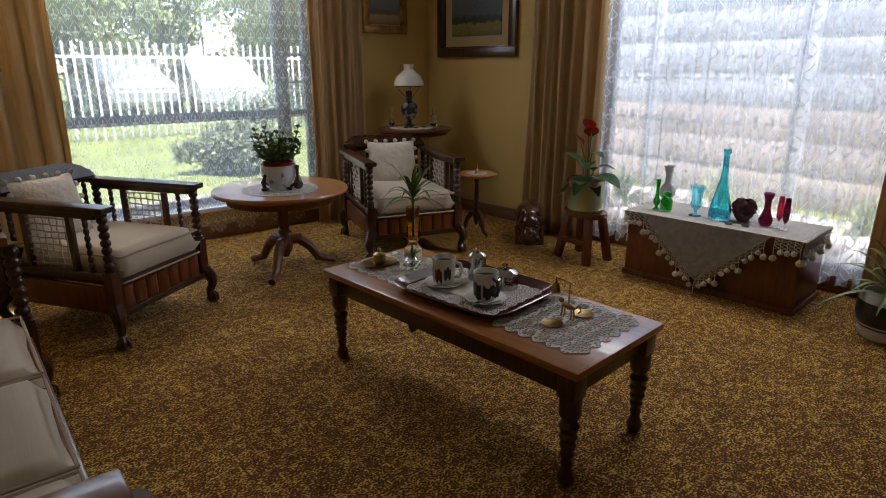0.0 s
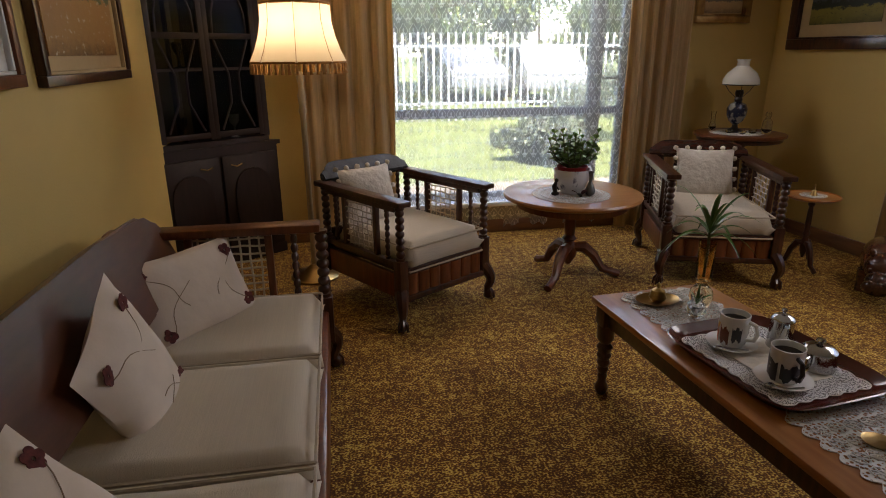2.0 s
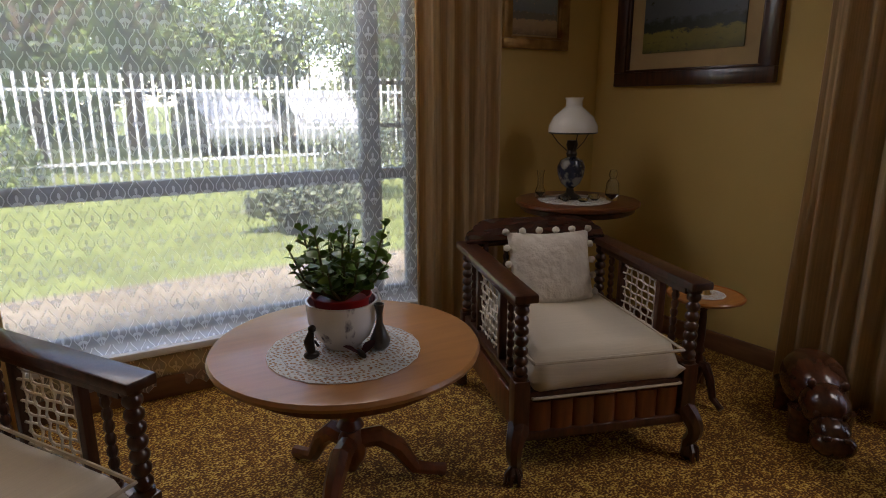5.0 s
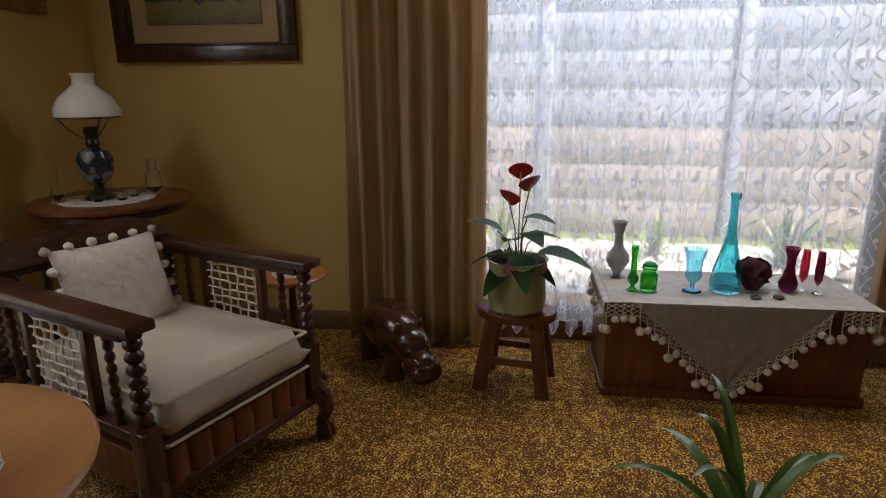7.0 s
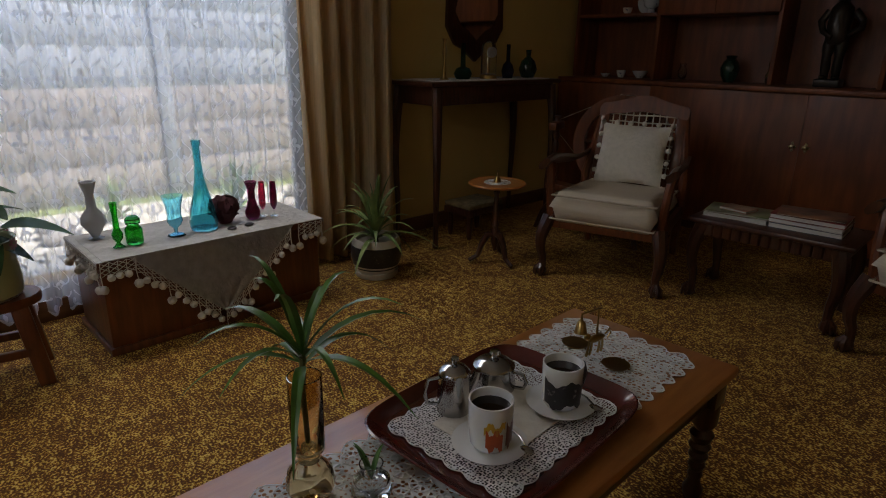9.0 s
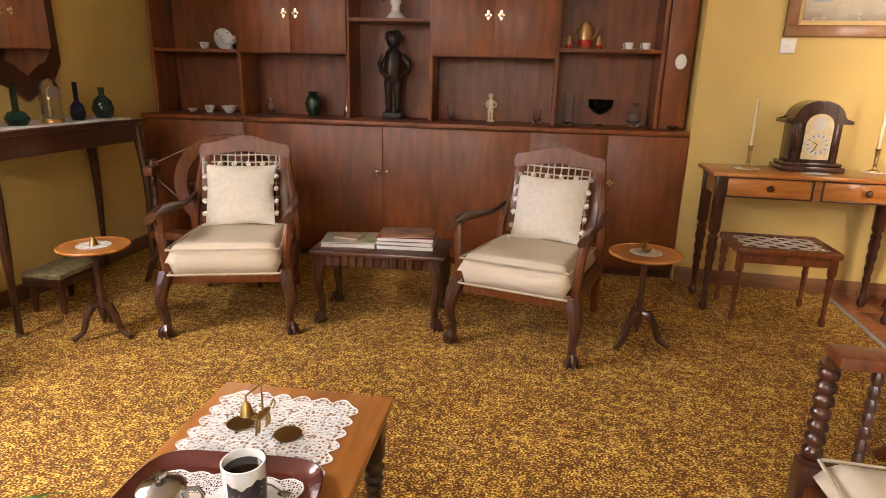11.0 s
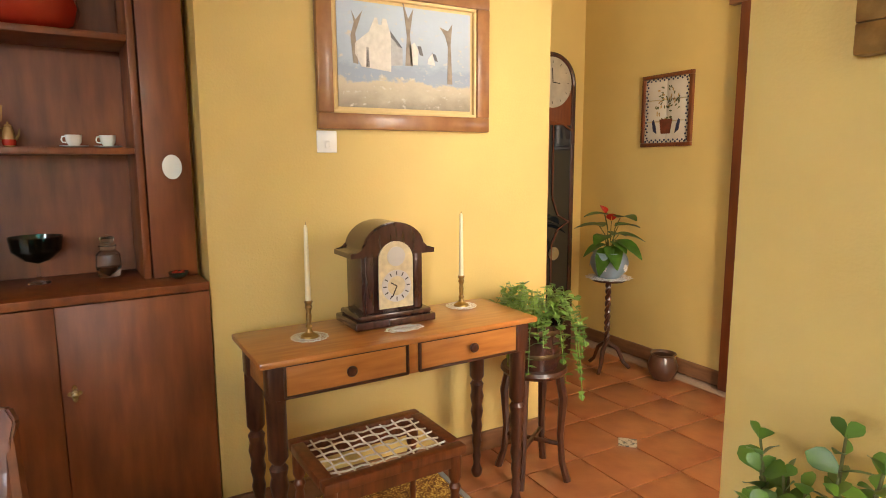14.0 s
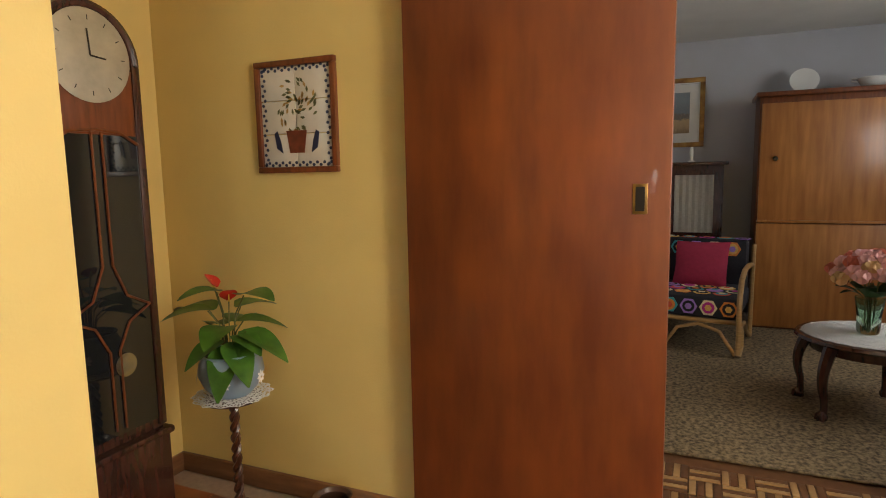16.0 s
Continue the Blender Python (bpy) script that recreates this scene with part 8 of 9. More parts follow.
part("dial", lt([(0.001, 0), (0.03, 0), (0.03, 0.008), (0.001, 0.008)], 20, Matrix.Translation((0, -0.012, 0.15)) @ pose(0, 0, 0, 90, 0, 0), False), SILVERD, dc)
part("dome", lt([(0.048, 0.02), (0.048, 0.17), (0.035, 0.205), (0.001, 0.22)], 24, None, False), CLEAR, dc)
fs = thing("footstool", east(4.35, 0.28), "low footstool with pale woven top under the side table", "footstool")
part("cushion", bx((0, 0, 0.2), (0.3, 0.22, 0.03), 0.012), material("olive_tapestry", (0.26, 0.2, 0.1), 0.9, second=(0.12, 0.1, 0.05), grain=30, bump=0.4), fs)
part("frame", bx((0, 0, 0.165), (0.3, 0.22, 0.04), 0.006), DARK, fs)
for sx in (-1, 1):
    for sy in (-1, 1):
        part("leg", lt([(0.012, 0), (0.018, 0.05), (0.014, 0.15)], 10, Matrix.Translation((sx * 0.12, sy * 0.08, 0))), DARK, fs)


def spinning_wheel(m):
    """Wheel in the local x-z plane; flyer post on the -x side."""
    top = thing("spinning_wheel", m, "polished wooden spinning wheel with broad orange rim", "spinning wheel")
    bm = B()
    rr = [(0.215, -0.02), (0.245, -0.03), (0.28, -0.03), (0.28, 0.03), (0.245, 0.03), (0.215, 0.02), (0.215, -0.02)]
    lathe(bm, rr, 48, Matrix.Translation((0.1, 0, 0.58)) @ pose(0, 0, 0, 90, 0, 0), False)
    wh = part("wheel_rim", bm, MID, top, "broad orange brown wheel rim")
    part("hub", lt([(0.02, -0.05), (0.03, -0.02), (0.03, 0.02), (0.02, 0.05)], 14, Matrix.Translation((0.1, 0, 0.58)) @ pose(0, 0, 0, 90, 0, 0)), DARK, wh)
    for k in range(8):
        a = k * math.pi / 4
        bm = lt([(0.009, 0.03), (0.013, 0.09), (0.008, 0.13), (0.013, 0.16), (0.009, 0.218)], 10, Matrix.Translation((0.1, 0, 0.58)) @ pose(0, 0, 0, 0, math.degrees(a), 0))
        part("spoke", bm, DARK, wh)
    part("table_board", bx((-0.05, 0, 0.26), (0.62, 0.12, 0.04), 0.008, Matrix.Translation((0, 0, 0)) @ pose(0, 0, 0, 0, 6, 0)), MID, top)
    for y in (-0.055, 0.055):
        part("wheel_post", lt(bobbins(0.26, 0.6, 0.016, 5), 10, Matrix.Translation((0.1, y, 0))), DARK, top)
    part("flyer_post", lt(bobbins(0.28, 0.72, 0.02, 6), 12, Matrix.Translation((-0.3, 0, 0))), DARK, top)
    part("flyer", bx((-0.3, 0, 0.66), (0.05, 0.16, 0.05), 0.01), MID, top)
    bm = B()
    tube(bm, [(-0.3, 0.0, 0.69), (0.08, 0.0, 0.865)], 0.0015, 4)
    tube(bm, [(-0.3, 0.0, 0.63), (0.02, 0.0, 0.3)], 0.0015, 4)
    part("drive_cord", bm, RIEM, top, "pale drive cord")
    for x, y, l in ((-0.3, 0.0, -0.1), (0.18, -0.1, 0.1), (0.18, 0.1, 0.1)):
        bm = B()
        tube(bm, [(x * 0.8, y * 0.3, 0.27), (x + l * 0.5, y, 0.12), (x + l, y * 1.5, 0.0)], [0.015, 0.02, 0.013], 9)
        part("leg", bm, DARK, top)
    part("treadle", bx((-0.05, 0, 0.05), (0.3, 0.1, 0.016), 0.004, pose(0, 0, 0, 0, 4, 0)), DARK, top)


spinning_wheel(pose(3.9, 0.33, 0, 0, 0, 200))

# ---- hall ----
TG, GAP = 0.3, 0.005
solid("floor_hall_bed", bx((-0.66, 0.3, -0.04), (1.96, 4.6, 0.06)), GROUT, "grout bed of the hall floor", "floor", "structure")
solid("floor_threshold", bx((0.345, 0.25, 0.0), (0.022, 1.44, 0.012), 0.003), ALU, "thin metal carpet strip", "carpet strip", "structure")
hall_floor = new("floor_hall")
hall_floor["kind"] = "structure"
tagged(hall_floor, "square terracotta floor tiles with patterned insets", "floor")
tile_bm = B()
box(tile_bm, (0, 0, -0.006), (TG - GAP, TG - GAP, 0.012), None, 0.003)
tile_mesh = finish(tile_bm, "tile", TILE)
INSET = material("patterned_inset_tile", (0.45, 0.38, 0.28), 0.35, second=(0.05, 0.045, 0.05), grain=38, contrast=(0.44, 0.5), coat=0.2)
xs = [0.33 - TG / 2 - k * TG for k in range(7)]
for i, x in enumerate(xs):
    for k in range(15):
        y = -1.55 + k * TG
        if x - TG / 2 < -1.66:
            continue
        t = new("tile", tile_mesh)
        t.parent = hall_floor
        t.location = (x, y, 0.0)
inset_bm = B()
box(inset_bm, (0, 0, 0.001), (0.085, 0.085, 0.004), pose(0, 0, 0, 0, 0, 45))
inset_mesh = finish(inset_bm, "inset_tile", INSET)
for x, y in ((-0.57, -0.2), (-0.57, 1.0), (0.03, 0.4), (-1.17, 0.4)):
    t = new("inset_tile", inset_mesh)
    t.parent = hall_floor
    t.location = (x, y, 0.0)

IVYL = material("bright_trailing_leaf", (0.22, 0.37, 0.07), 0.45, second=(0.1, 0.2, 0.03), grain=14, tone=0.2, island=0.3)
PS = pose(-0.0, -0.2, 0)
bs_ = thing("plant_stand", PS, "tall dark wooden plant stand with curved legs", "plant stand")
part("top", lt([(0.13, 0.46), (0.14, 0.475), (0.135, 0.49)], 28), DARK, bs_)
for k in range(4):
    a = k * math.pi / 2 + 0.6
    d = Vector((math.cos(a), math.sin(a), 0))
    bm = B()
    tube(bm, [d * 0.11 + Vector((0, 0, 0.46)), d * 0.13 + Vector((0, 0, 0.36)), d * 0.12 + Vector((0, 0, 0.2)), d * 0.13 + Vector((0, 0, 0.08)), d * 0.155 + Vector((0, 0, 0.0))], [0.018, 0.02, 0.015, 0.014, 0.018], 7)
    part("leg", bm, DARK, bs_)
    part("stretcher", bx((0.06, 0, 0.16), (0.12, 0.016, 0.016), 0.003, Matrix.Rotation(a, 4, "Z")), DARK, bs_)
DULLB = material("tarnished_brass_band", (0.16, 0.1, 0.045), 0.5, 0.8, mix=0.4, grain=12, tone=0.2)
iv = thing("trailing_plant", PS @ pose(0, 0, 0.4905), "bushy trailing green plant in a brass banded wooden bucket", "potted plant")
part("bucket", lt([(0.1, 0), (0.115, 0.1), (0.12, 0.19), (0.112, 0.19), (0.108, 0.15), (0.001, 0.15)], 28, None, False), MAHOG, iv)
for z, r in ((0.05, 0.1085), (0.15, 0.1185)):
    part("brass_band", lt([(r, z), (r + 0.002, z + 0.004), (r + 0.0025, z + 0.018), (r, z + 0.022)], 28, None, False), DULLB, iv)
rnd = random.Random(31)
for k in range(46):
    a = k * 2.399
    d = Vector((math.cos(a), math.sin(a), 0))
    fall = 0.5 + 0.5 * math.cos(a - radians(170))
    reach = rnd.uniform(0.08, 0.2)
    drop = rnd.uniform(-0.1, 0.12) + (0.26 * fall * rnd.random() if k % 2 else 0)
    pts = [Vector((0, 0, 0.15)) + d * 0.04, Vector((0, 0, 0.25 + rnd.uniform(0, 0.09))) + d * reach * 0.7, Vector((0, 0, 0.23 - drop * 0.4)) + d * reach * 1.15, Vector((0, 0, 0.17 - drop)) + d * reach * 1.3]
    bm = B()
    tube(bm, pts, 0.0018, 5)
    for q in range(15):
        u = 0.2 + 0.8 * q / 14
        s = u * 3
        i0 = min(2, int(s))
        c = pts[i0].lerp(pts[i0 + 1], s - i0)
        w = rnd.uniform(0, 6.28)
        e = Vector((math.cos(w), math.sin(w), rnd.uniform(-0.3, 0.7))).normalized()
        leaf(bm, c, c + e * rnd.uniform(0.024, 0.042), 0.028, 0.002, 3, 0.1, 0.9)
    part("trailing_stem", bm, IVYL, iv)


OLDSILV = material("worn_silvered_dial", (0.56, 0.51, 0.4), 0.35, 0.5, mix=0.2, grain=18, tone=0.1)


def grandfather_clock(m):
    """Front on local -y."""
    top = thing("grandfather_clock", m, "tall dark longcase clock with round silver dial and glazed trunk", "clock")
    part("base", bx((0, 0, 0.2), (0.4, 0.24, 0.4), 0.006), MAHOG, top)
    part("base_moulding", bx((0, -0.004, 0.405), (0.43, 0.26, 0.03), 0.01), MAHOG, top)
    arch = [(-0.195, 0.42), (0.195, 0.42), (0.195, 1.83)] + [(0.195 * math.cos(a), 1.83 + 0.195 * math.sin(a)) for a in [math.pi * k / 16 for k in range(1, 16)]] + [(-0.195, 1.83)]
    bm = B()
    prism(bm, arch, 0.18)
    part("case", bm, MAHOG, top)
    bm = B()
    n = 30
    tube(bm, [(0.185 * math.cos(math.pi * k / n), -0.095, 1.83 + 0.185 * math.sin(math.pi * k / n)) for k in range(n + 1)], 0.018, 8)
    for s in (-1, 1):
        box(bm, (s * 0.185, -0.095, 1.14), (0.034, 0.02, 1.42), None, 0.005)
    part("door_frame", bm, MAHOG, top)
    part("dial_surround", bx((0, -0.094, 1.69), (0.336, 0.012, 0.24), 0.003), MID, top)
    d = part("dial", lt([(0.001, 0), (0.155, 0), (0.16, 0.006), (0.148, 0.01), (0.001, 0.009)], 44, Matrix.Translation((0, -0.1, 1.84)) @ pose(0, 0, 0, 90, 0, 0), False), OLDSILV, top, "round silvered dial")
    for k in range(12):
        part("hour_mark", bx((0, 0, 0.128), (0.003, 0.001, 0.016), 0, Matrix.Translation((0, -0.1105, 1.84)) @ pose(0, 0, 0, 0, k * 30, 0)), BLACK, d)
    for a, L in ((95, 0.06), (-4, 0.09)):
        part("hand", bx((0, 0, L / 2), (0.006, 0.001, L), 0, Matrix.Translation((0, -0.112, 1.84)) @ pose(0, 0, 0, 0, a, 0)), BLACK, d)
    part("trunk_glass", bx((0, -0.096, 1.02), (0.336, 0.006, 1.12)), DGLOSS, top, "dark glossy trunk glass")
    bm = B()
    for s in (-1, 1):
        tube(bm, [(s * 0.02, -0.104, 1.58), (s * 0.02, -0.104, 1.1), (s * 0.07, -0.104, 0.98), (s * 0.165, -0.104, 0.93)], 0.005, 6)
        tube(bm, [(s * 0.02, -0.104, 0.48), (s * 0.02, -0.104, 0.78), (s * 0.07, -0.104, 0.88), (s * 0.165, -0.104, 0.93)], 0.005, 6)
        tube(bm, [(s * 0.168, -0.104, 1.54), (s * 0.1, -0.104, 1.578), (0, -0.104, 1.588)], 0.006, 6)
    part("tracery", bm, MID, top, "curved wooden tracery")
    part("pendulum", lt([(0.001, 0), (0.045, 0), (0.045, 0.006), (0.001, 0.006)], 24, Matrix.Translation((0.04, -0.1, 0.72)) @ pose(0, 0, 0, 90, 0, 0), False), STEEL, top, "round steel pendulum bob")


DGLOSS = material("dark_trunk_glass", (0.012, 0.013, 0.015), 0.04, mix=0.2, grain=2, coat=0.6)
grandfather_clock(pose(-1.04, -1.5, 0, 0, 0, 180))

TILEART = material("glazed_tile_picture", (0.7, 0.66, 0.56), 0.3, second=(0.2, 0.16, 0.05), grain=15, contrast=(0.4, 0.52), coat=0.3)
TP = pose(-1.6, -0.945, 1.425, 0, 0, 90)
tp = thing("tile_picture", TP, "framed panel of six painted flower basket tiles", "picture")
for c, s in (((0, -0.012, 0.012), (0.39, 0.024, 0.024)), ((0, -0.012, 0.438), (0.39, 0.024, 0.024)), ((-0.183, -0.012, 0.225), (0.024, 0.024, 0.402)), ((0.183, -0.012, 0.225), (0.024, 0.024, 0.402))):
    part("frame_rail", bx(c, s, 0.004), MID, tp)
CREAMT = material("cream_glazed_tile", (0.62, 0.55, 0.43), 0.25, mix=0.1, grain=9, coat=0.3)
for i in range(2):
    for k in range(3):
        part("tile", bx((-0.086 + 0.172 * i, -0.008, 0.09 + 0.134 * k), (0.169, 0.01, 0.131), 0.002), CREAMT, tp)
BLUEP, GREENP, GOLDP = material("navy_glaze", (0.03, 0.035, 0.07), 0.3, mix=0.3, grain=20), material("olive_glaze", (0.13, 0.13, 0.04), 0.3, mix=0.4, grain=20), material("ochre_glaze", (0.45, 0.26, 0.06), 0.3, mix=0.3, grain=20)
bm = B()
for k in range(20):
    for x0, z0, dx, dz, n in ((-0.16, 0.035, 0.017, 0, 20), (-0.16, 0.415, 0.017, 0, 20)):
        lathe(bm, [(0.007, 0), (0.007, 0.002)], 6, Matrix.Translation((x0 + dx * k, -0.013, z0 + (0.006 if k % 2 else -0.004))) @ pose(0, 0, 0, 90, 0, 0))
    for x0 in (-0.155, 0.155):
        lathe(bm, [(0.007, 0), (0.007, 0.002)], 6, Matrix.Translation((x0 + (0.006 if k % 2 else -0.004), -0.013, 0.035 + 0.02 * k)) @ pose(0, 0, 0, 90, 0, 0))
part("wavy_border", bm, BLUEP, tp, "navy wavy border")["kind"] = "stuff"
bm = B()
prism(bm, [(-0.035, 0.08), (0.035, 0.08), (0.05, 0.17), (-0.05, 0.17)], 0.002, Matrix.Translation((0, -0.0142, 0)))
part("basket", bm, BROWNP, tp)
rnd = random.Random(5)
for mt, nn in ((GREENP, 42), (GOLDP, 20)):
    bm = B()
    for k in range(nn):
        a, rr = rnd.uniform(0, 6.28), rnd.uniform(0.01, 0.1)
        c = Vector((rr * math.cos(a), -0.0148, 0.27 + rr * 1.0 * math.sin(a)))
        e = Vector((math.cos(a + 1), 0, math.sin(a + 1)))
        leaf(bm, c, c + e * 0.024, 0.012, 0, 2, 0, 1.0, (0, 1, 0))
    part("painted_spray", bm, mt, tp)["kind"] = "stuff"
for s in (-1, 1):
    bm = B()
    prism(bm, [(s * 0.07, 0.08), (s * 0.1, 0.1), (s * 0.11, 0.16), (s * 0.095, 0.17), (s * 0.08, 0.13)], 0.002, Matrix.Translation((0, -0.0144, 0)))
    part("painted_bird", bm, BLUEP, tp)

AP = pose(-1.22, -1.02, 0)
tw = thing("twist_stand", AP, "slim barley twist wooden pedestal with round top", "plant stand")
part("top", lt([(0.1, 0.585), (0.105, 0.595), (0.1, 0.605)], 28), DARK, tw)
bm = B()
for ph in (0, math.pi):
    tube(bm, [(0.009 * math.cos(k * 0.55 + ph), 0.009 * math.sin(k * 0.55 + ph), 0.16 + 0.425 * k / 60) for k in range(61)], 0.011, 6)
part("twisted_column", bm, DARK, tw)
for k in range(3):
    a = k * 2.094 + 0.5
    d = Vector((math.cos(a), math.sin(a), 0))
    bm = B()
    tube(bm, [d * 0.01 + Vector((0, 0, 0.18)), d * 0.07 + Vector((0, 0, 0.14)), d * 0.11 + Vector((0, 0, 0.05)), d * 0.15 + Vector((0, 0, 0.012))], [0.014, 0.015, 0.012, 0.013], 7)
    part("foot", bm, DARK, tw)
doily(AP @ pose(0, 0, 0.6055), 0.15, "white lace doily hanging over the plant stand", CROCHET, 14, 1.0, 0.1)
anthurium(AP @ pose(0, 0, 0.608), [(0.065, 0), (0.095, 0.033), (0.119, 0.085), (0.114, 0.125), (0.1, 0.152), (0.107, 0.163)], POTB, "red anthurium in a pale blue pot with white daisies",
          [(60, 0.06, 0.06, 0.16, 0.8), (28, 0.06, 0.05, 0.16, 1.0), (95, 0.1, 0.1, 0.19, 0.55), (75, 0.09, 0.09, 0.14, 0.4), (-10, 0.07, 0.07, 0.15, 0.5), (130, 0.07, 0.13, 0.176, 0.24), (20, 0.06, 0.12, 0.176, 0.23), (-40, 0.09, 0.18, 0.176, 0.12), (-90, 0.12, 0.17, 0.194, 0.1), (-120, 0.1, 0.11, 0.176, 0.21), (160, 0.07, 0.18, 0.167, 0.1), (80, 0.13, 0.24, 0.176, 0.03), (-20, 0.05, 0.25, 0.158, 0.07), (200, 0.09, 0.12, 0.176, 0.14)],
          [(-80, 0.05, 0.26), (50, 0.06, 0.22)], 9, WHITE, LEAF, 0.062)
CLAYB = material("brown_glazed_clay", (0.1, 0.045, 0.025), 0.3, mix=0.35, grain=8, coat=0.3)
vessel("clay_pot", pose(-1.4, -0.72, 0), [(0.055, 0), (0.08, 0.04), (0.09, 0.09), (0.075, 0.135), (0.068, 0.15), (0.078, 0.165)], CLAYB, "squat brown glazed clay pot on the tiles", "pot", 28, 0.007)

sd = thing("door_1", pose(-1.545, 0.03, 0), "tall orange brown flush sliding door standing part open", "door")
sd["kind"] = "structure"
part("leaf", bx((0, 0, 1.09), (0.042, 0.91, 2.17), 0.003), SLIDE, sd)
rp_ = part("recessed_pull", bx((0.022, 0.365, 1.32), (0.006, 0.045, 0.095), 0.002), BRASS, sd, "recessed brass pull")
part("pull_recess", bx((0.0255, 0.365, 1.32), (0.003, 0.028, 0.076)), BLACK, rp_)
solid("door_track", bx((-1.55, 0.6, 2.2), (0.05, 2.2, 0.05), 0.004), BASE, "wooden sliding door track", "door track", "structure")

# ---- far room ----
PARQ = material("light_parquet_block", (0.45, 0.27, 0.11), 0.35, second=(0.3, 0.16, 0.06), scale=(2, 2, 2), grain=9, coat=0.3, tone=0.15, bump=0.05)
PARQD = material("dark_parquet_block", (0.16, 0.07, 0.028), 0.35, second=(0.1, 0.04, 0.017), scale=(2, 2, 2), grain=9, coat=0.3, tone=0.15)
study_floor = solid("floor_study", bx((-3.9, 1.15, -0.03), (4.6, 4.3, 0.05)), PARQD, "parquet floor of the far room", "floor", "structure")
strip = B()
box(strip, (0, 0, 0), (0.028, 0.13, 0.006), None, 0.001)
strips = [finish(strip, "parquet_block", PARQ)]
strip = B()
box(strip, (0, 0, 0), (0.028, 0.13, 0.006), None, 0.001)
strips.append(finish(strip, "parquet_block", PARQD))
cnt = 0
for i in range(6):
    for k in range(10):
        for q in range(4):
            t = new("parquet_block", strips[(q + i) % 2 if (i + k) % 2 else q % 2])
            t.parent = study_floor
            off = (q - 1.5) * 0.034
            cx, cy = -1.75 - i * 0.138, 0.35 + k * 0.138
            t.location = (cx + (off if (i + k) % 2 else 0), cy + (0 if (i + k) % 2 else off), -0.003)
            t.rotation_euler = (0, 0, 0 if (i + k) % 2 else math.pi / 2)
RUG = material("speckled_brown_rug", (0.27, 0.19, 0.1), 0.95, second=(0.06, 0.04, 0.02), grain=42, contrast=(0.38, 0.62), bump=0.8, bump_scale=90)
solid("rug", bx((-4.05, 1.1, 0.006), (2.9, 3.4, 0.012), 0.004), RUG, "speckled brown wool rug on parquet", "rug")
TEAK = material("orange_teak_veneer", (0.42, 0.17, 0.045), 0.35, second=(0.28, 0.1, 0.025), scale=(6, 6, 0.6), grain=4, coat=0.15, tone=0.12)
cb = thing("wardrobe", pose(-5.65, 1.95, 0, 0, 0, 90), "orange teak veneer cabinet with roll front", "cabinet")
part("body", bx((0, -0.02, 1.0), (1.9, 0.5, 2.0), 0.005), MID, cb)
part("upper_door", bx((-0.47, -0.285, 1.45), (0.93, 0.022, 0.98), 0.003), TEAK, cb)
part("upper_door", bx((0.47, -0.285, 1.45), (0.93, 0.022, 0.98), 0.003), TEAK, cb)
part("lower_front", bx((0, -0.285, 0.48), (1.88, 0.022, 0.9), 0.003), TEAK, cb)
part("cornice", bx((0, -0.03, 2.015), (1.96, 0.56, 0.04), 0.008), MID, cb)
part("ledge", bx((0, -0.3, 0.95), (1.88, 0.03, 0.02), 0.004), TEAK, cb)
part("knob", lt([(0.008, 0), (0.02, 0.012), (0.016, 0.024)], 14, Matrix.Translation((-0.82, -0.296, 1.48)) @ pose(0, 0, 0, 90, 0, 0)), BLACK, cb)
vessel("plate", pose(-5.75, 1.36, 2.15, 0, 68, 0), [(0.04, 0), (0.11, 0.012), (0.115, 0.018), (0.04, 0.006), (0.001, 0.006)], WHITE, "white oval plate standing on the wardrobe", "plate", 30)
tu = thing("tureen", pose(-5.6, 1.85, 2.036), "white china tureen on the wardrobe", "tureen")
part("bowl", lt([(0.05, 0), (0.1, 0.03), (0.13, 0.08), (0.125, 0.09)], 24), WHITE, tu)
bm = B()
tube(bm, [(0, -0.12, 0.06), (0, -0.17, 0.065), (0, -0.165, 0.085), (0, -0.12, 0.085)], 0.007, 7)
part("handle", bm, WHITE, tu)
bc = thing("glazed_cabinet", pose(-5.8, 0.25, 0, 0, 0, 90), "dark wooden cabinet with curtained glass doors", "cabinet")
part("body", bx((0, 0.05, 0.72), (1.0, 0.3, 1.44), 0.004), MAHOG, bc)
part("top", bx((0, 0.03, 1.455), (1.08, 0.36, 0.03), 0.008), MAHOG, bc)
for s in (-1, 1):
    part("door_frame", bx((s * 0.25, -0.11, 0.72), (0.46, 0.02, 1.36), 0.003), MAHOG, bc)
    for z in (0.36, 1.08):
        bm = B()
        rows = [[bm.verts.new((s * 0.25 - 0.17 + 0.34 * i / 24, -0.126 - 0.006 * math.sin(i * 1.6), z + q)) for i in range(25)] for q in (-0.27, 0.27)]
        for i in range(24):
            bm.faces.new((rows[0][i], rows[0][i + 1], rows[1][i + 1], rows[1][i]))
        bmesh.ops.solidify(bm, geom=bm.faces[:], thickness=0.002)
        part("door_curtain", bm, PALE, bc, "gathered pale curtain")
picture(pose(-6.0, 0.32, 1.62, 0, 0, 90), 0.5, 0.66, 0.045, GOLDW, 0.09, ART3, "gilt framed picture above the dark cabinet", WHITE)
vessel("candle_holder", pose(-5.74, 0.47, 1.471), [(0.04, 0), (0.015, 0.02), (0.02, 0.09), (0.012, 0.14)], WHITE, "small white candle holder on the dark cabinet", "candle holder")

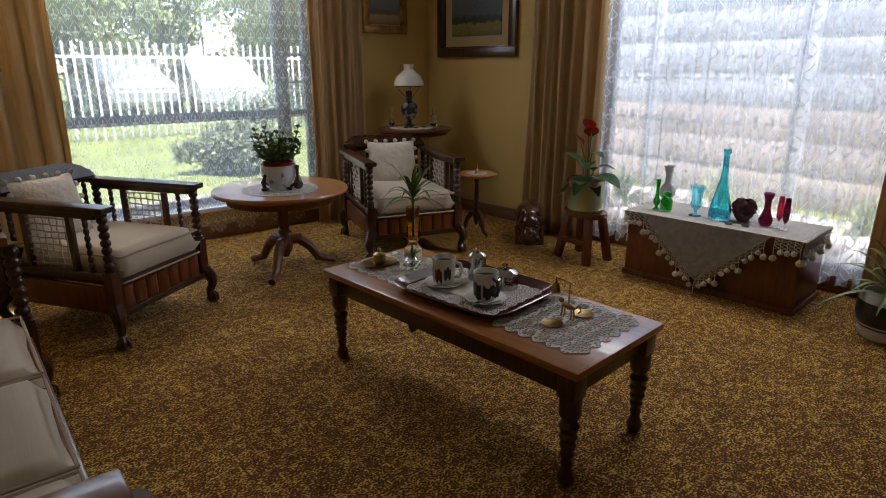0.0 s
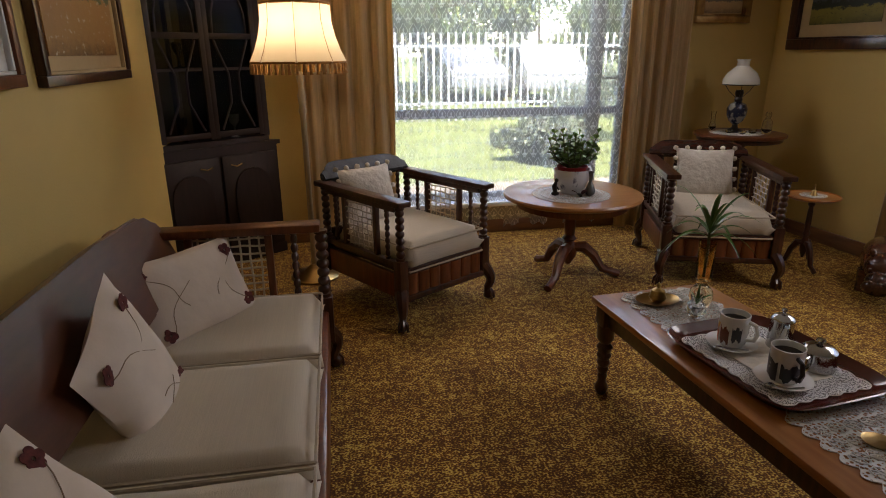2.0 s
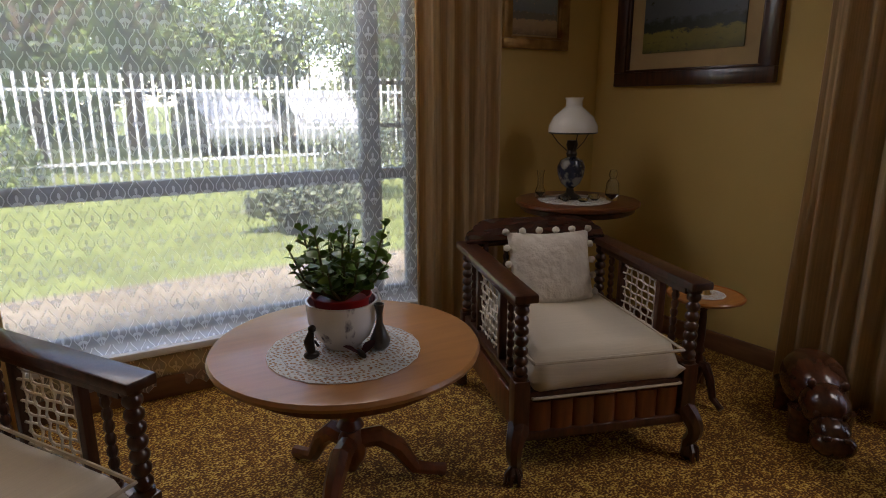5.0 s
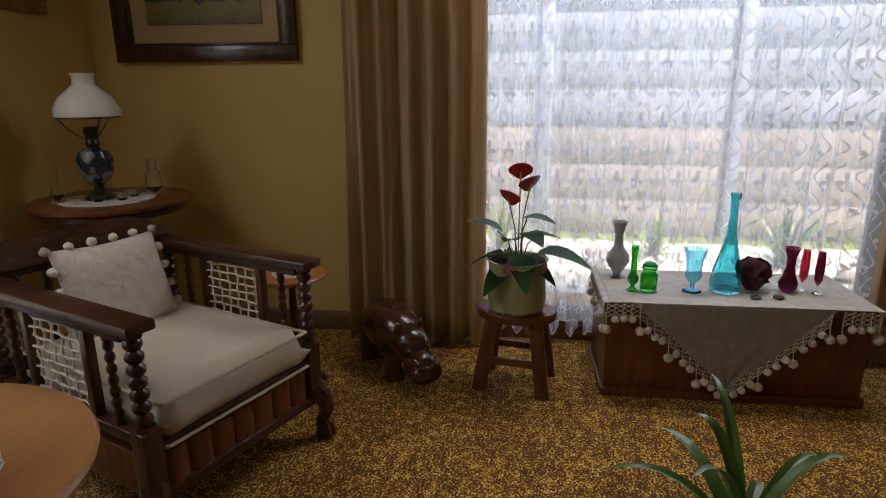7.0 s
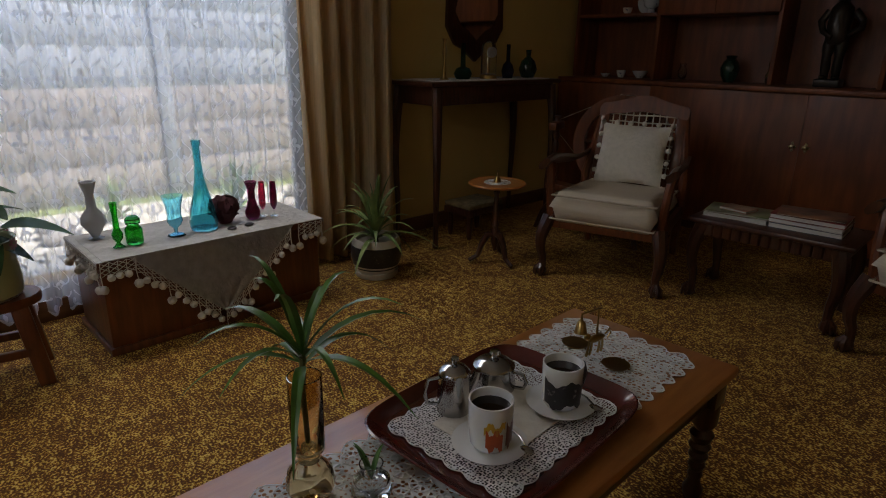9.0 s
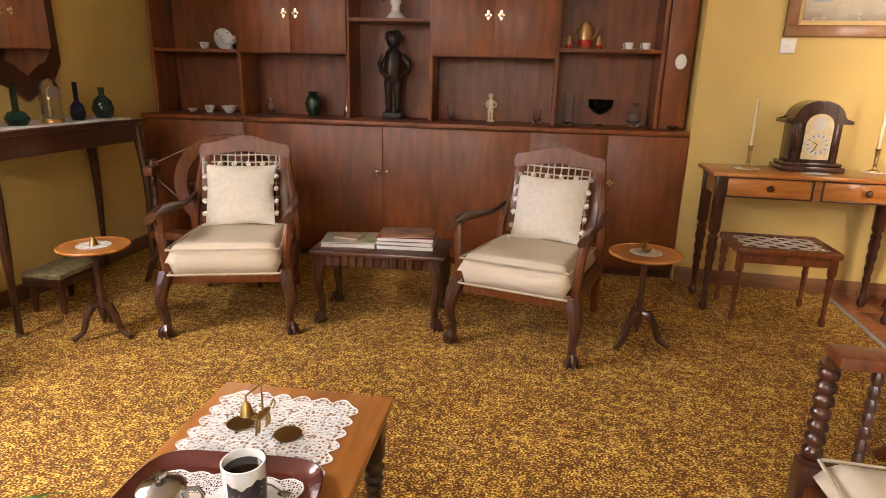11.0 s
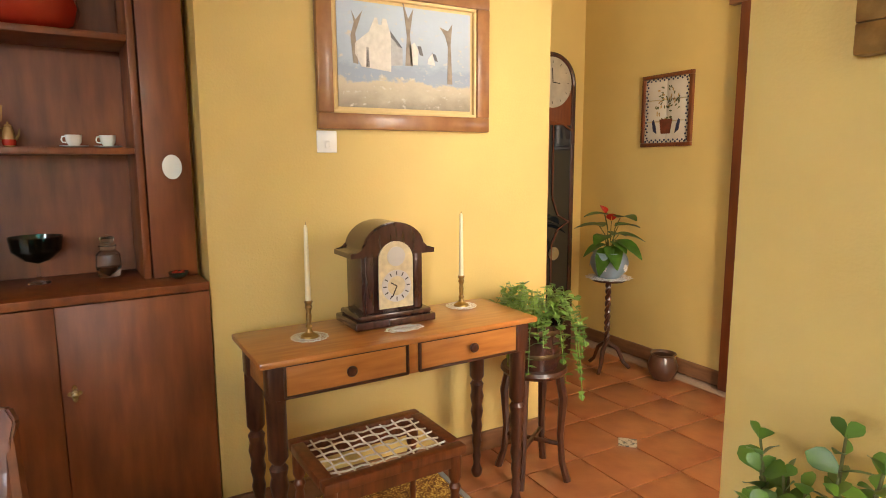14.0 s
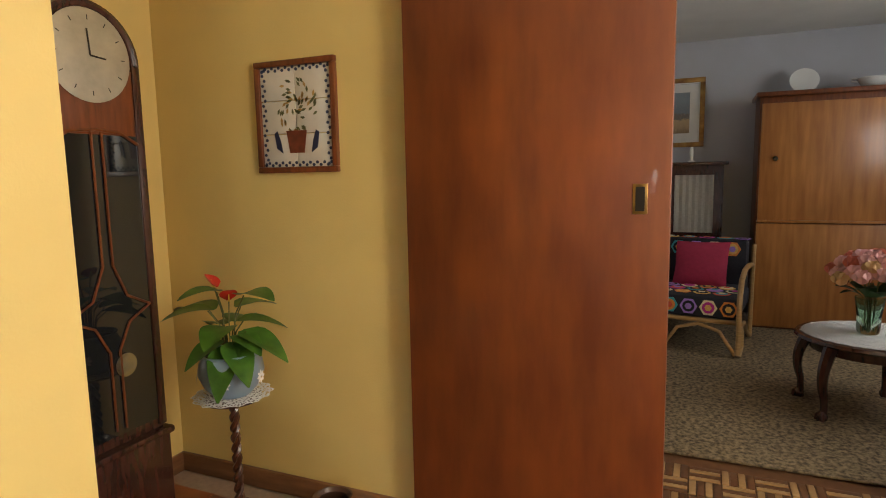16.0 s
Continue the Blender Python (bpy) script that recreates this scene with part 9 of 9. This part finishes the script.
RATTAN = material("honey_rattan", (0.42, 0.24, 0.09), 0.4, mix=0.35, scale=(1, 1, 12), grain=8, coat=0.2, tone=0.2)
rc = thing("rattan_sofa", pose(-4.78, 0.36, 0, 0, 0, 80), "two seat rattan sofa draped with a bright crochet blanket", "sofa")
for s in (-1, 1):
    x = s * 0.56
    bm = B()
    tube(bm, [(x, 0.32, 0.62), (x, 0.1, 0.645), (x, -0.14, 0.64), (x, -0.28, 0.59), (x, -0.35, 0.48), (x, -0.36, 0.32), (x, -0.33, 0.16), (x, -0.37, 0.05), (x, -0.3, 0.02), (x, -0.18, 0.06), (x, -0.2, 0.18), (x, -0.3, 0.26)], 0.02, 9)
    part("arm_hoop", bm, RATTAN, rc)
    bm = B()
    tube(bm, [(x, -0.32, 0.24), (x, -0.05, 0.22), (x, 0.15, 0.1), (x, 0.34, 0.02)], 0.017, 8)
    tube(bm, [(x, 0.34, 0.02), (x, 0.36, 0.4), (x, 0.4, 0.78)], 0.018, 8)
    part("side_pole", bm, RATTAN, rc)
bm = B()
tube(bm, [(-0.56, -0.33, 0.27), (-0.2, -0.35, 0.275), (0.2, -0.35, 0.275), (0.56, -0.33, 0.27)], 0.018, 8)
part("front_pole", bm, RATTAN, rc)
for c in (-0.28, 0.28):
    bm = B()
    tube(bm, [(c - 0.26, -0.345, 0.03), (c - 0.15, -0.35, 0.2), (c, -0.35, 0.245), (c + 0.15, -0.35, 0.2), (c + 0.26, -0.345, 0.03)], 0.014, 8)
    part("bow_brace", bm, RATTAN, rc)
BLK = material("black_wool", (0.015, 0.014, 0.02), 0.95, mix=0.3, grain=60, bump=0.5)
blanket = part("blanket", bx((0, -0.03, 0.375), (1.1, 0.66, 0.17), 0.04), BLK, rc, "black wool crochet blanket over the seat")
back_blanket = part("back_cushion", bx((0, 0.31, 0.6), (1.06, 0.13, 0.46), 0.04, None), BLK, rc)
HEX = [material("wool_%s" % n, c, 0.95, mix=0.2, grain=70, bump=0.5) for n, c in (("orange", (0.7, 0.24, 0.05)), ("violet", (0.36, 0.2, 0.6)), ("magenta", (0.5, 0.03, 0.26)), ("amber", (0.75, 0.45, 0.12)), ("cream", (0.75, 0.66, 0.4)), ("teal", (0.06, 0.32, 0.36)), ("scarlet", (0.65, 0.1, 0.05)))]
for row in range(6):
    for k in range(8):
        x = -0.49 + 0.14 * k + (0.07 if row % 2 else 0)
        if abs(x) > 0.52:
            continue
        if row == 0:
            m2, host = Matrix.Translation((x, -0.361, 0.375)) @ pose(0, 0, 0, 90, 0, 0), blanket
        elif row < 4:
            m2, host = Matrix.Translation((x, -0.36 + 0.13 * row, 0.461)), blanket
        elif row == 4:
            m2, host = Matrix.Translation((x, 0.31, 0.831)), back_blanket
        else:
            m2, host = Matrix.Translation((x, 0.244, 0.75)) @ pose(0, 0, 0, 90, 0, 0), back_blanket
        a_, b_, c_ = HEX[(k * 3 + row * 2) % 7], HEX[(k + row * 3 + 3) % 7], HEX[(k * 2 + row + 5) % 7]
        bm = lt([(0.001, 0), (0.064, 0), (0.064, 0.004), (0.001, 0.004)], 6, m2, False)
        part("crochet_hexagon", bm, a_, host)
        part("hexagon_ring", lt([(0.001, 0.004), (0.044, 0.004), (0.044, 0.0065), (0.001, 0.007)], 12, m2, False), BLK if k % 2 else b_, host)
        part("hexagon_heart", lt([(0.001, 0.007), (0.026, 0.007), (0.026, 0.009), (0.001, 0.0095)], 6, m2, False), b_ if k % 2 else c_, host)
MAGC = material("magenta_cushion_cotton", (0.33, 0.02, 0.06), 0.9, mix=0.15, grain=30, bump=0.3)
scatter_cushion(rc.matrix_world @ pose(0.2, 0.15, 0.63, 70, 0, 0), 0.42, 0.38, 0.13, "plain magenta cushion on the rattan chair", 0, False, MAGC, 3.0)
bt = thing("oval_table", pose(-3.56, 1.52, 0), "dark oval coffee table with white lace cloth", "coffee table")
part("tabletop", lt([(0.001, 0.42), (0.96, 0.42), (1.0, 0.432), (0.98, 0.448), (0.001, 0.45)], 40, Matrix.Diagonal((0.37, 0.42, 1, 1)), False), MAHOG, bt)
part("apron", lt([(0.8, 0.36), (0.82, 0.42)], 32, Matrix.Diagonal((0.37, 0.42, 1, 1))), MAHOG, bt)
for x, y in ((0.24, -0.27), (-0.1, -0.33), (-0.24, 0.1), (0.24, 0.27), (-0.2, 0.3)):
    bm = B()
    cabriole(bm, x, y, 0.4, (x, y), 0.026, True, 0.05)
    part("leg", bm, MAHOG, bt)
doily(pose(-3.56, 1.52, 0.451), 0.34, "large white pleated lace cloth on the oval table", CROCHETF, 36, 1.15, 0.04)
fv = thing("flower_vase", pose(-3.58, 1.47, 0.454), "glass vase of pink and coral roses", "flowers")
part("vase", lt([(0.001, 0), (0.05, 0.003), (0.06, 0.03), (0.06, 0.1), (0.075, 0.21), (0.07, 0.21), (0.055, 0.1), (0.001, 0.012)], 26, None, False), glass("greenish_vase_glass", (0.6, 0.8, 0.65)), fv)
PINKR, CORAL = material("pink_rose_petal", (0.85, 0.46, 0.42), 0.6, mix=0.15, grain=12), material("coral_rose_petal", (0.65, 0.16, 0.09), 0.6, mix=0.2, grain=12)
rnd = random.Random(12)
PEACH = material("peach_rose_petal", (0.8, 0.5, 0.22), 0.6, mix=0.2, grain=12)
for k in range(34):
    a, f = k * 2.399, math.sqrt((k + 0.5) / 34)
    c = Vector((0.2 * f * math.cos(a), 0.2 * f * math.sin(a), 0.44 - 0.13 * f * f + rnd.uniform(-0.015, 0.015)))
    bm = B()
    blob(bm, c, (0.034, 0.034, 0.03), None, 2)
    for q in range(14):
        w, el = q * 2.4, radians(85 - 95 * q / 14)
        d = Vector((math.cos(w) * math.cos(el), math.sin(w) * math.cos(el), math.sin(el)))
        up_ = Vector((-math.cos(w) * math.sin(el), -math.sin(w) * math.sin(el), math.cos(el)))
        p = c + d * 0.033
        leaf(bm, p - up_ * 0.022, p + d * 0.01 + up_ * 0.02, 0.046, 0.004, 4, 0.45, 0.9, d)
    part("rose", bm, PEACH if k % 9 == 4 else (CORAL if k % 3 == 1 else PINKR), fv)
for k in range(18):
    a = k * 2.4
    bm = B()
    c = Vector((0.05 * math.cos(a), 0.05 * math.sin(a), 0.22))
    leaf(bm, c, c + Vector((0.13 * math.cos(a), 0.13 * math.sin(a), rnd.uniform(-0.02, 0.08))), 0.06, 0.02, 4, 0.2, 0.9)
    part("leaf", bm, LEAFD, fv)
bm = B()
for k in range(7):
    tube(bm, [(0.02 * math.cos(k), 0.02 * math.sin(k), 0.02), (0.04 * math.cos(k * 2), 0.04 * math.sin(k * 2), 0.3)], 0.004, 5)
part("stems", bm, STEM, fv)

# ---- outside ----
GRASS = material("lawn_grass", (0.17, 0.2, 0.06), 0.9, second=(0.1, 0.13, 0.035), grain=8, tone=0.25, bump=0.6)
GRAVEL = material("pale_bed_gravel", (0.66, 0.63, 0.57), 0.9, second=(0.3, 0.28, 0.22), grain=14, bump=0.8, tone=0.2)
ground = solid("ground", bx((0, 0, -0.33), (400, 400, 0.4)), GRASS, "mown lawn running to the horizon", "ground", "structure")
solid("flower_bed", bx((5.8, 2.6, -0.12), (2.0, 7.0, 0.06), 0.02), GRAVEL, "pale stony garden bed", "garden bed", "structure")
solid("garden_path", bx((2.4, 6.5, -0.125), (8.0, 1.7, 0.06), 0.02), material("bare_garden_soil", (0.3, 0.26, 0.19), 0.95, second=(0.16, 0.13, 0.09), grain=9, bump=0.6), "bare earth strip outside the window", "path", "structure")
FENCEW = material("white_fence_paint", (0.55, 0.56, 0.56), 0.5, mix=0.08, grain=8)
fence = thing("fence", pose(2.0, 13.5, -0.13), "white metal palisade fence across the garden", "fence")
for k in range(110):
    part("picket", bx((-8 + 0.15 * k, 0, 0.85), (0.045, 0.02, 1.7), 0.004), FENCEW, fence)
for z in (0.35, 1.45):
    part("rail", bx((0.2, 0.025, z), (16.6, 0.03, 0.05)), FENCEW, fence)


CARW = material("white_car_paint", (0.36, 0.37, 0.38), 0.35, mix=0.06, grain=2, coat=0.3, tone=0.05)


def vehicle(m, label):
    top = thing("car", m, label, "car")
    bm = B()
    prism(bm, [(-2.1, 0.35), (-2.15, 0.75), (-1.9, 0.95), (-1.2, 1.0), (-0.6, 1.5), (0.9, 1.52), (1.6, 1.05), (2.1, 0.95), (2.15, 0.4)], 1.65)
    bmesh.ops.bevel(bm, geom=list(bm.edges), offset=0.08, segments=2, affect="EDGES")
    part("body", bm, CARW, top)
    for s in (-1, 1):
        bm = B()
        prism(bm, [(-1.1, 1.02), (-0.55, 1.42), (0.85, 1.44), (1.4, 1.05)], 0.02, Matrix.Translation((0, s * 0.83, 0)))
        part("side_window", bm, DGLOSS, top)
        for x in (-1.3, 1.3):
            part("wheel", lt([(0.2, -0.1), (0.33, -0.1), (0.34, 0), (0.33, 0.1), (0.2, 0.1)], 20, Matrix.Translation((x, s * 0.78, 0.33)) @ pose(0, 0, 0, 90, 0, 0)), BLACK, top)


vehicle(pose(7.3, 18.6, -0.13, 0, 0, 84), "white car parked beyond the fence")
vehicle(pose(5.15, 20.0, -0.13, 0, 0, 95), "white car parked far beyond the fence")
CROWN = material("tree_foliage", (0.17, 0.22, 0.06), 0.6, second=(0.07, 0.11, 0.025), grain=5, tone=0.3, island=0.5)
BUSHM = material("grey_green_shrub", (0.13, 0.16, 0.1), 0.6, second=(0.05, 0.07, 0.035), grain=5, tone=0.3, island=0.45)
BARKM = material("tree_bark", (0.12, 0.085, 0.055), 0.9, mix=0.4, scale=(6, 6, 1), grain=6, bump=0.6)


def foliage(name, parent, centres, n, size, mat, seed):
    rnd = random.Random(seed)
    verts, faces = [], []
    for c, r in centres:
        for k in range(n):
            d = Vector((rnd.gauss(0, 1), rnd.gauss(0, 1), rnd.gauss(0, 0.8))).normalized() * r * rnd.uniform(0.35, 1.0) ** 0.6
            p = Vector(c) + d
            u = Vector((rnd.gauss(0, 1), rnd.gauss(0, 1), rnd.gauss(0, 1))).normalized()
            w = u.orthogonal().normalized()
            s = size * rnd.uniform(0.6, 1.4)
            i = len(verts)
            verts += [p, p + u * s * 0.5 + w * s * 0.32, p + u * s, p + u * s * 0.5 - w * s * 0.32]
            faces.append((i, i + 1, i + 2, i + 3))
    me = bpy.data.meshes.new(name)
    me.from_pydata(verts, [], faces)
    me.materials.append(mat)
    ob = new(name, me)
    ob.parent = parent
    return ob


def tree(m, h, r, seed, label, mat=CROWN, leaf_size=0.16, n=420, blobs=16, low=0.35):
    rnd = random.Random(seed)
    top = thing("tree", m, label, "tree", "garden trees")
    bm = B()
    tube(bm, [(0, 0, 0), (0.05, 0.02, h * 0.25), (0.0, 0.05, h * 0.5), (0.1, 0, h * 0.75)], [h * 0.035, h * 0.028, h * 0.02, h * 0.01], 9)
    cs = []
    for k in range(blobs):
        a = k * 2.399
        f = rnd.uniform(0.3, 1.0)
        c = Vector((r * f * math.cos(a), r * f * math.sin(a), h * rnd.uniform(low, 1.0)))
        cs.append((c, r * rnd.uniform(0.28, 0.45)))
        tube(bm, [(0.02, 0.02, h * 0.3 + 0.2 * h * rnd.random()), c * 0.55 + Vector((0, 0, h * 0.15)), c], [h * 0.012, h * 0.008, h * 0.003], 5)
    part("trunk", bm, BARKM, top)
    foliage("crown", top, cs, n, leaf_size, mat, seed)
    return top


tree(pose(-3.0, 16.5, -0.13), 5.5, 2.6, 1, "leafy garden tree behind the fence")
tree(pose(1.2, 17.0, -0.13), 5.0, 2.4, 2, "broad leafy tree behind the fence")
tree(pose(3.2, 21.5, -0.13), 7.0, 3.4, 3, "tall leafy tree beyond the cars", n=520)
tree(pose(11.0, 18.5, -0.13), 5.5, 2.8, 4, "leafy tree near the fence end")
tree(pose(-0.8, 24.0, -0.13), 8.0, 4.0, 5, "tall leafy tree rising over the lawn", n=520)
tree(pose(11.5, 22.0, -0.13), 8.0, 4.0, 6, "tall tree at the garden edge", n=520)
tree(pose(-8.0, 21.0, -0.13), 8.0, 4.0, 7, "tall tree at the garden corner", n=520)
tree(pose(3.85, 8.6, -0.13), 0.52, 0.5, 8, "round grey green shrub outside the window", BUSHM, 0.06, 300, 16, 0.1)
tree(pose(5.2, 10.6, -0.13), 1.2, 0.8, 9, "grey green garden shrub by the lawn", BUSHM, 0.06, 260, 12, 0.1)
tree(pose(0.8, 12.6, -0.13), 0.9, 0.7, 10, "low shrub at the foot of the fence", CROWN, 0.06, 220, 12, 0.1)
hedge = thing("hedge", pose(4.0, 27.0, -0.13), "tall unclipped green hedge closing the garden", "hedge")
rnd = random.Random(41)
foliage("foliage", hedge, [(Vector((-19 + 0.8 * k, rnd.uniform(-0.8, 0.8), rnd.uniform(0.6, 3.6))), rnd.uniform(0.9, 1.5)) for k in range(48)] + [(Vector((-19 + 1.6 * k, 0.5, rnd.uniform(3.4, 5.2))), rnd.uniform(1.0, 1.6)) for k in range(24)], 800, 0.26, CROWN, 42)
bm = B()
for k in range(16):
    tube(bm, [(-18 + 2.4 * k, 0, 0), (-18 + 2.4 * k, 0.1, 3.2)], [0.09, 0.04], 6)
part("stems", bm, BARKM, hedge)["kind"] = "stuff"
GREYB = material("grey_precast_wall", (0.44, 0.47, 0.52), 0.85, mix=0.15, grain=6, bump=0.4, tone=0.12)
BRICKM = material("red_brown_brick_face", (0.46, 0.41, 0.38), 0.9, mix=0.3, grain=12, bump=0.5)
bwall = thing("boundary_wall", pose(7.2, 2.6, -0.13), "grey precast slab boundary wall close to the window", "wall")
for k in range(7):
    z = 0.15 + 0.3 * k
    for y in range(-4, 5):
        part("precast_slab", bx((0, y * 1.5, z), (0.06, 1.47, 0.296), 0.003), GREYB if k > 2 else BRICKM, bwall)
for y in range(-4, 6):
    part("precast_post", bx((-0.01, y * 1.5 - 0.75, 1.1), (0.09, 0.1, 2.25), 0.006), GREYB, bwall)
STONE = material("garden_stone", (0.45, 0.42, 0.38), 0.9, mix=0.35, grain=7, bump=0.7)
rnd = random.Random(77)
for k in range(26):
    bm = B()
    r = rnd.uniform(0.07, 0.17)
    bmesh.ops.create_icosphere(bm, subdivisions=2, radius=1.0, matrix=Matrix.Diagonal((r, r * rnd.uniform(0.7, 1.2), r * 0.6, 1)))
    for v in bm.verts:
        v.co += noise.noise_vector(v.co * 9 + Vector((k, 0, 0))) * r * 0.35
    solid("garden_stone", bm, STONE, "pale rough garden stone", "stone", group="garden stones", m=pose(rnd.uniform(5.5, 6.4), rnd.uniform(0.6, 4.4), -0.09 + r * 0.4))
for k, (x, y, s) in enumerate(((6.2, 1.7, 0.5), (6.3, 3.6, 0.45), (5.9, 4.3, 0.4), (6.4, 2.5, 0.35), (6.0, 0.9, 0.4))):
    pl = thing("garden_plant", pose(x, y, -0.1), "spiky green garden plant in the stony bed", "plant", "bed plants")
    spiky(pl, (0, 0, 0), 26, s, 0.03, LEAFY if k % 2 else LEAF, (15, 85), 50 + k, 0.06)
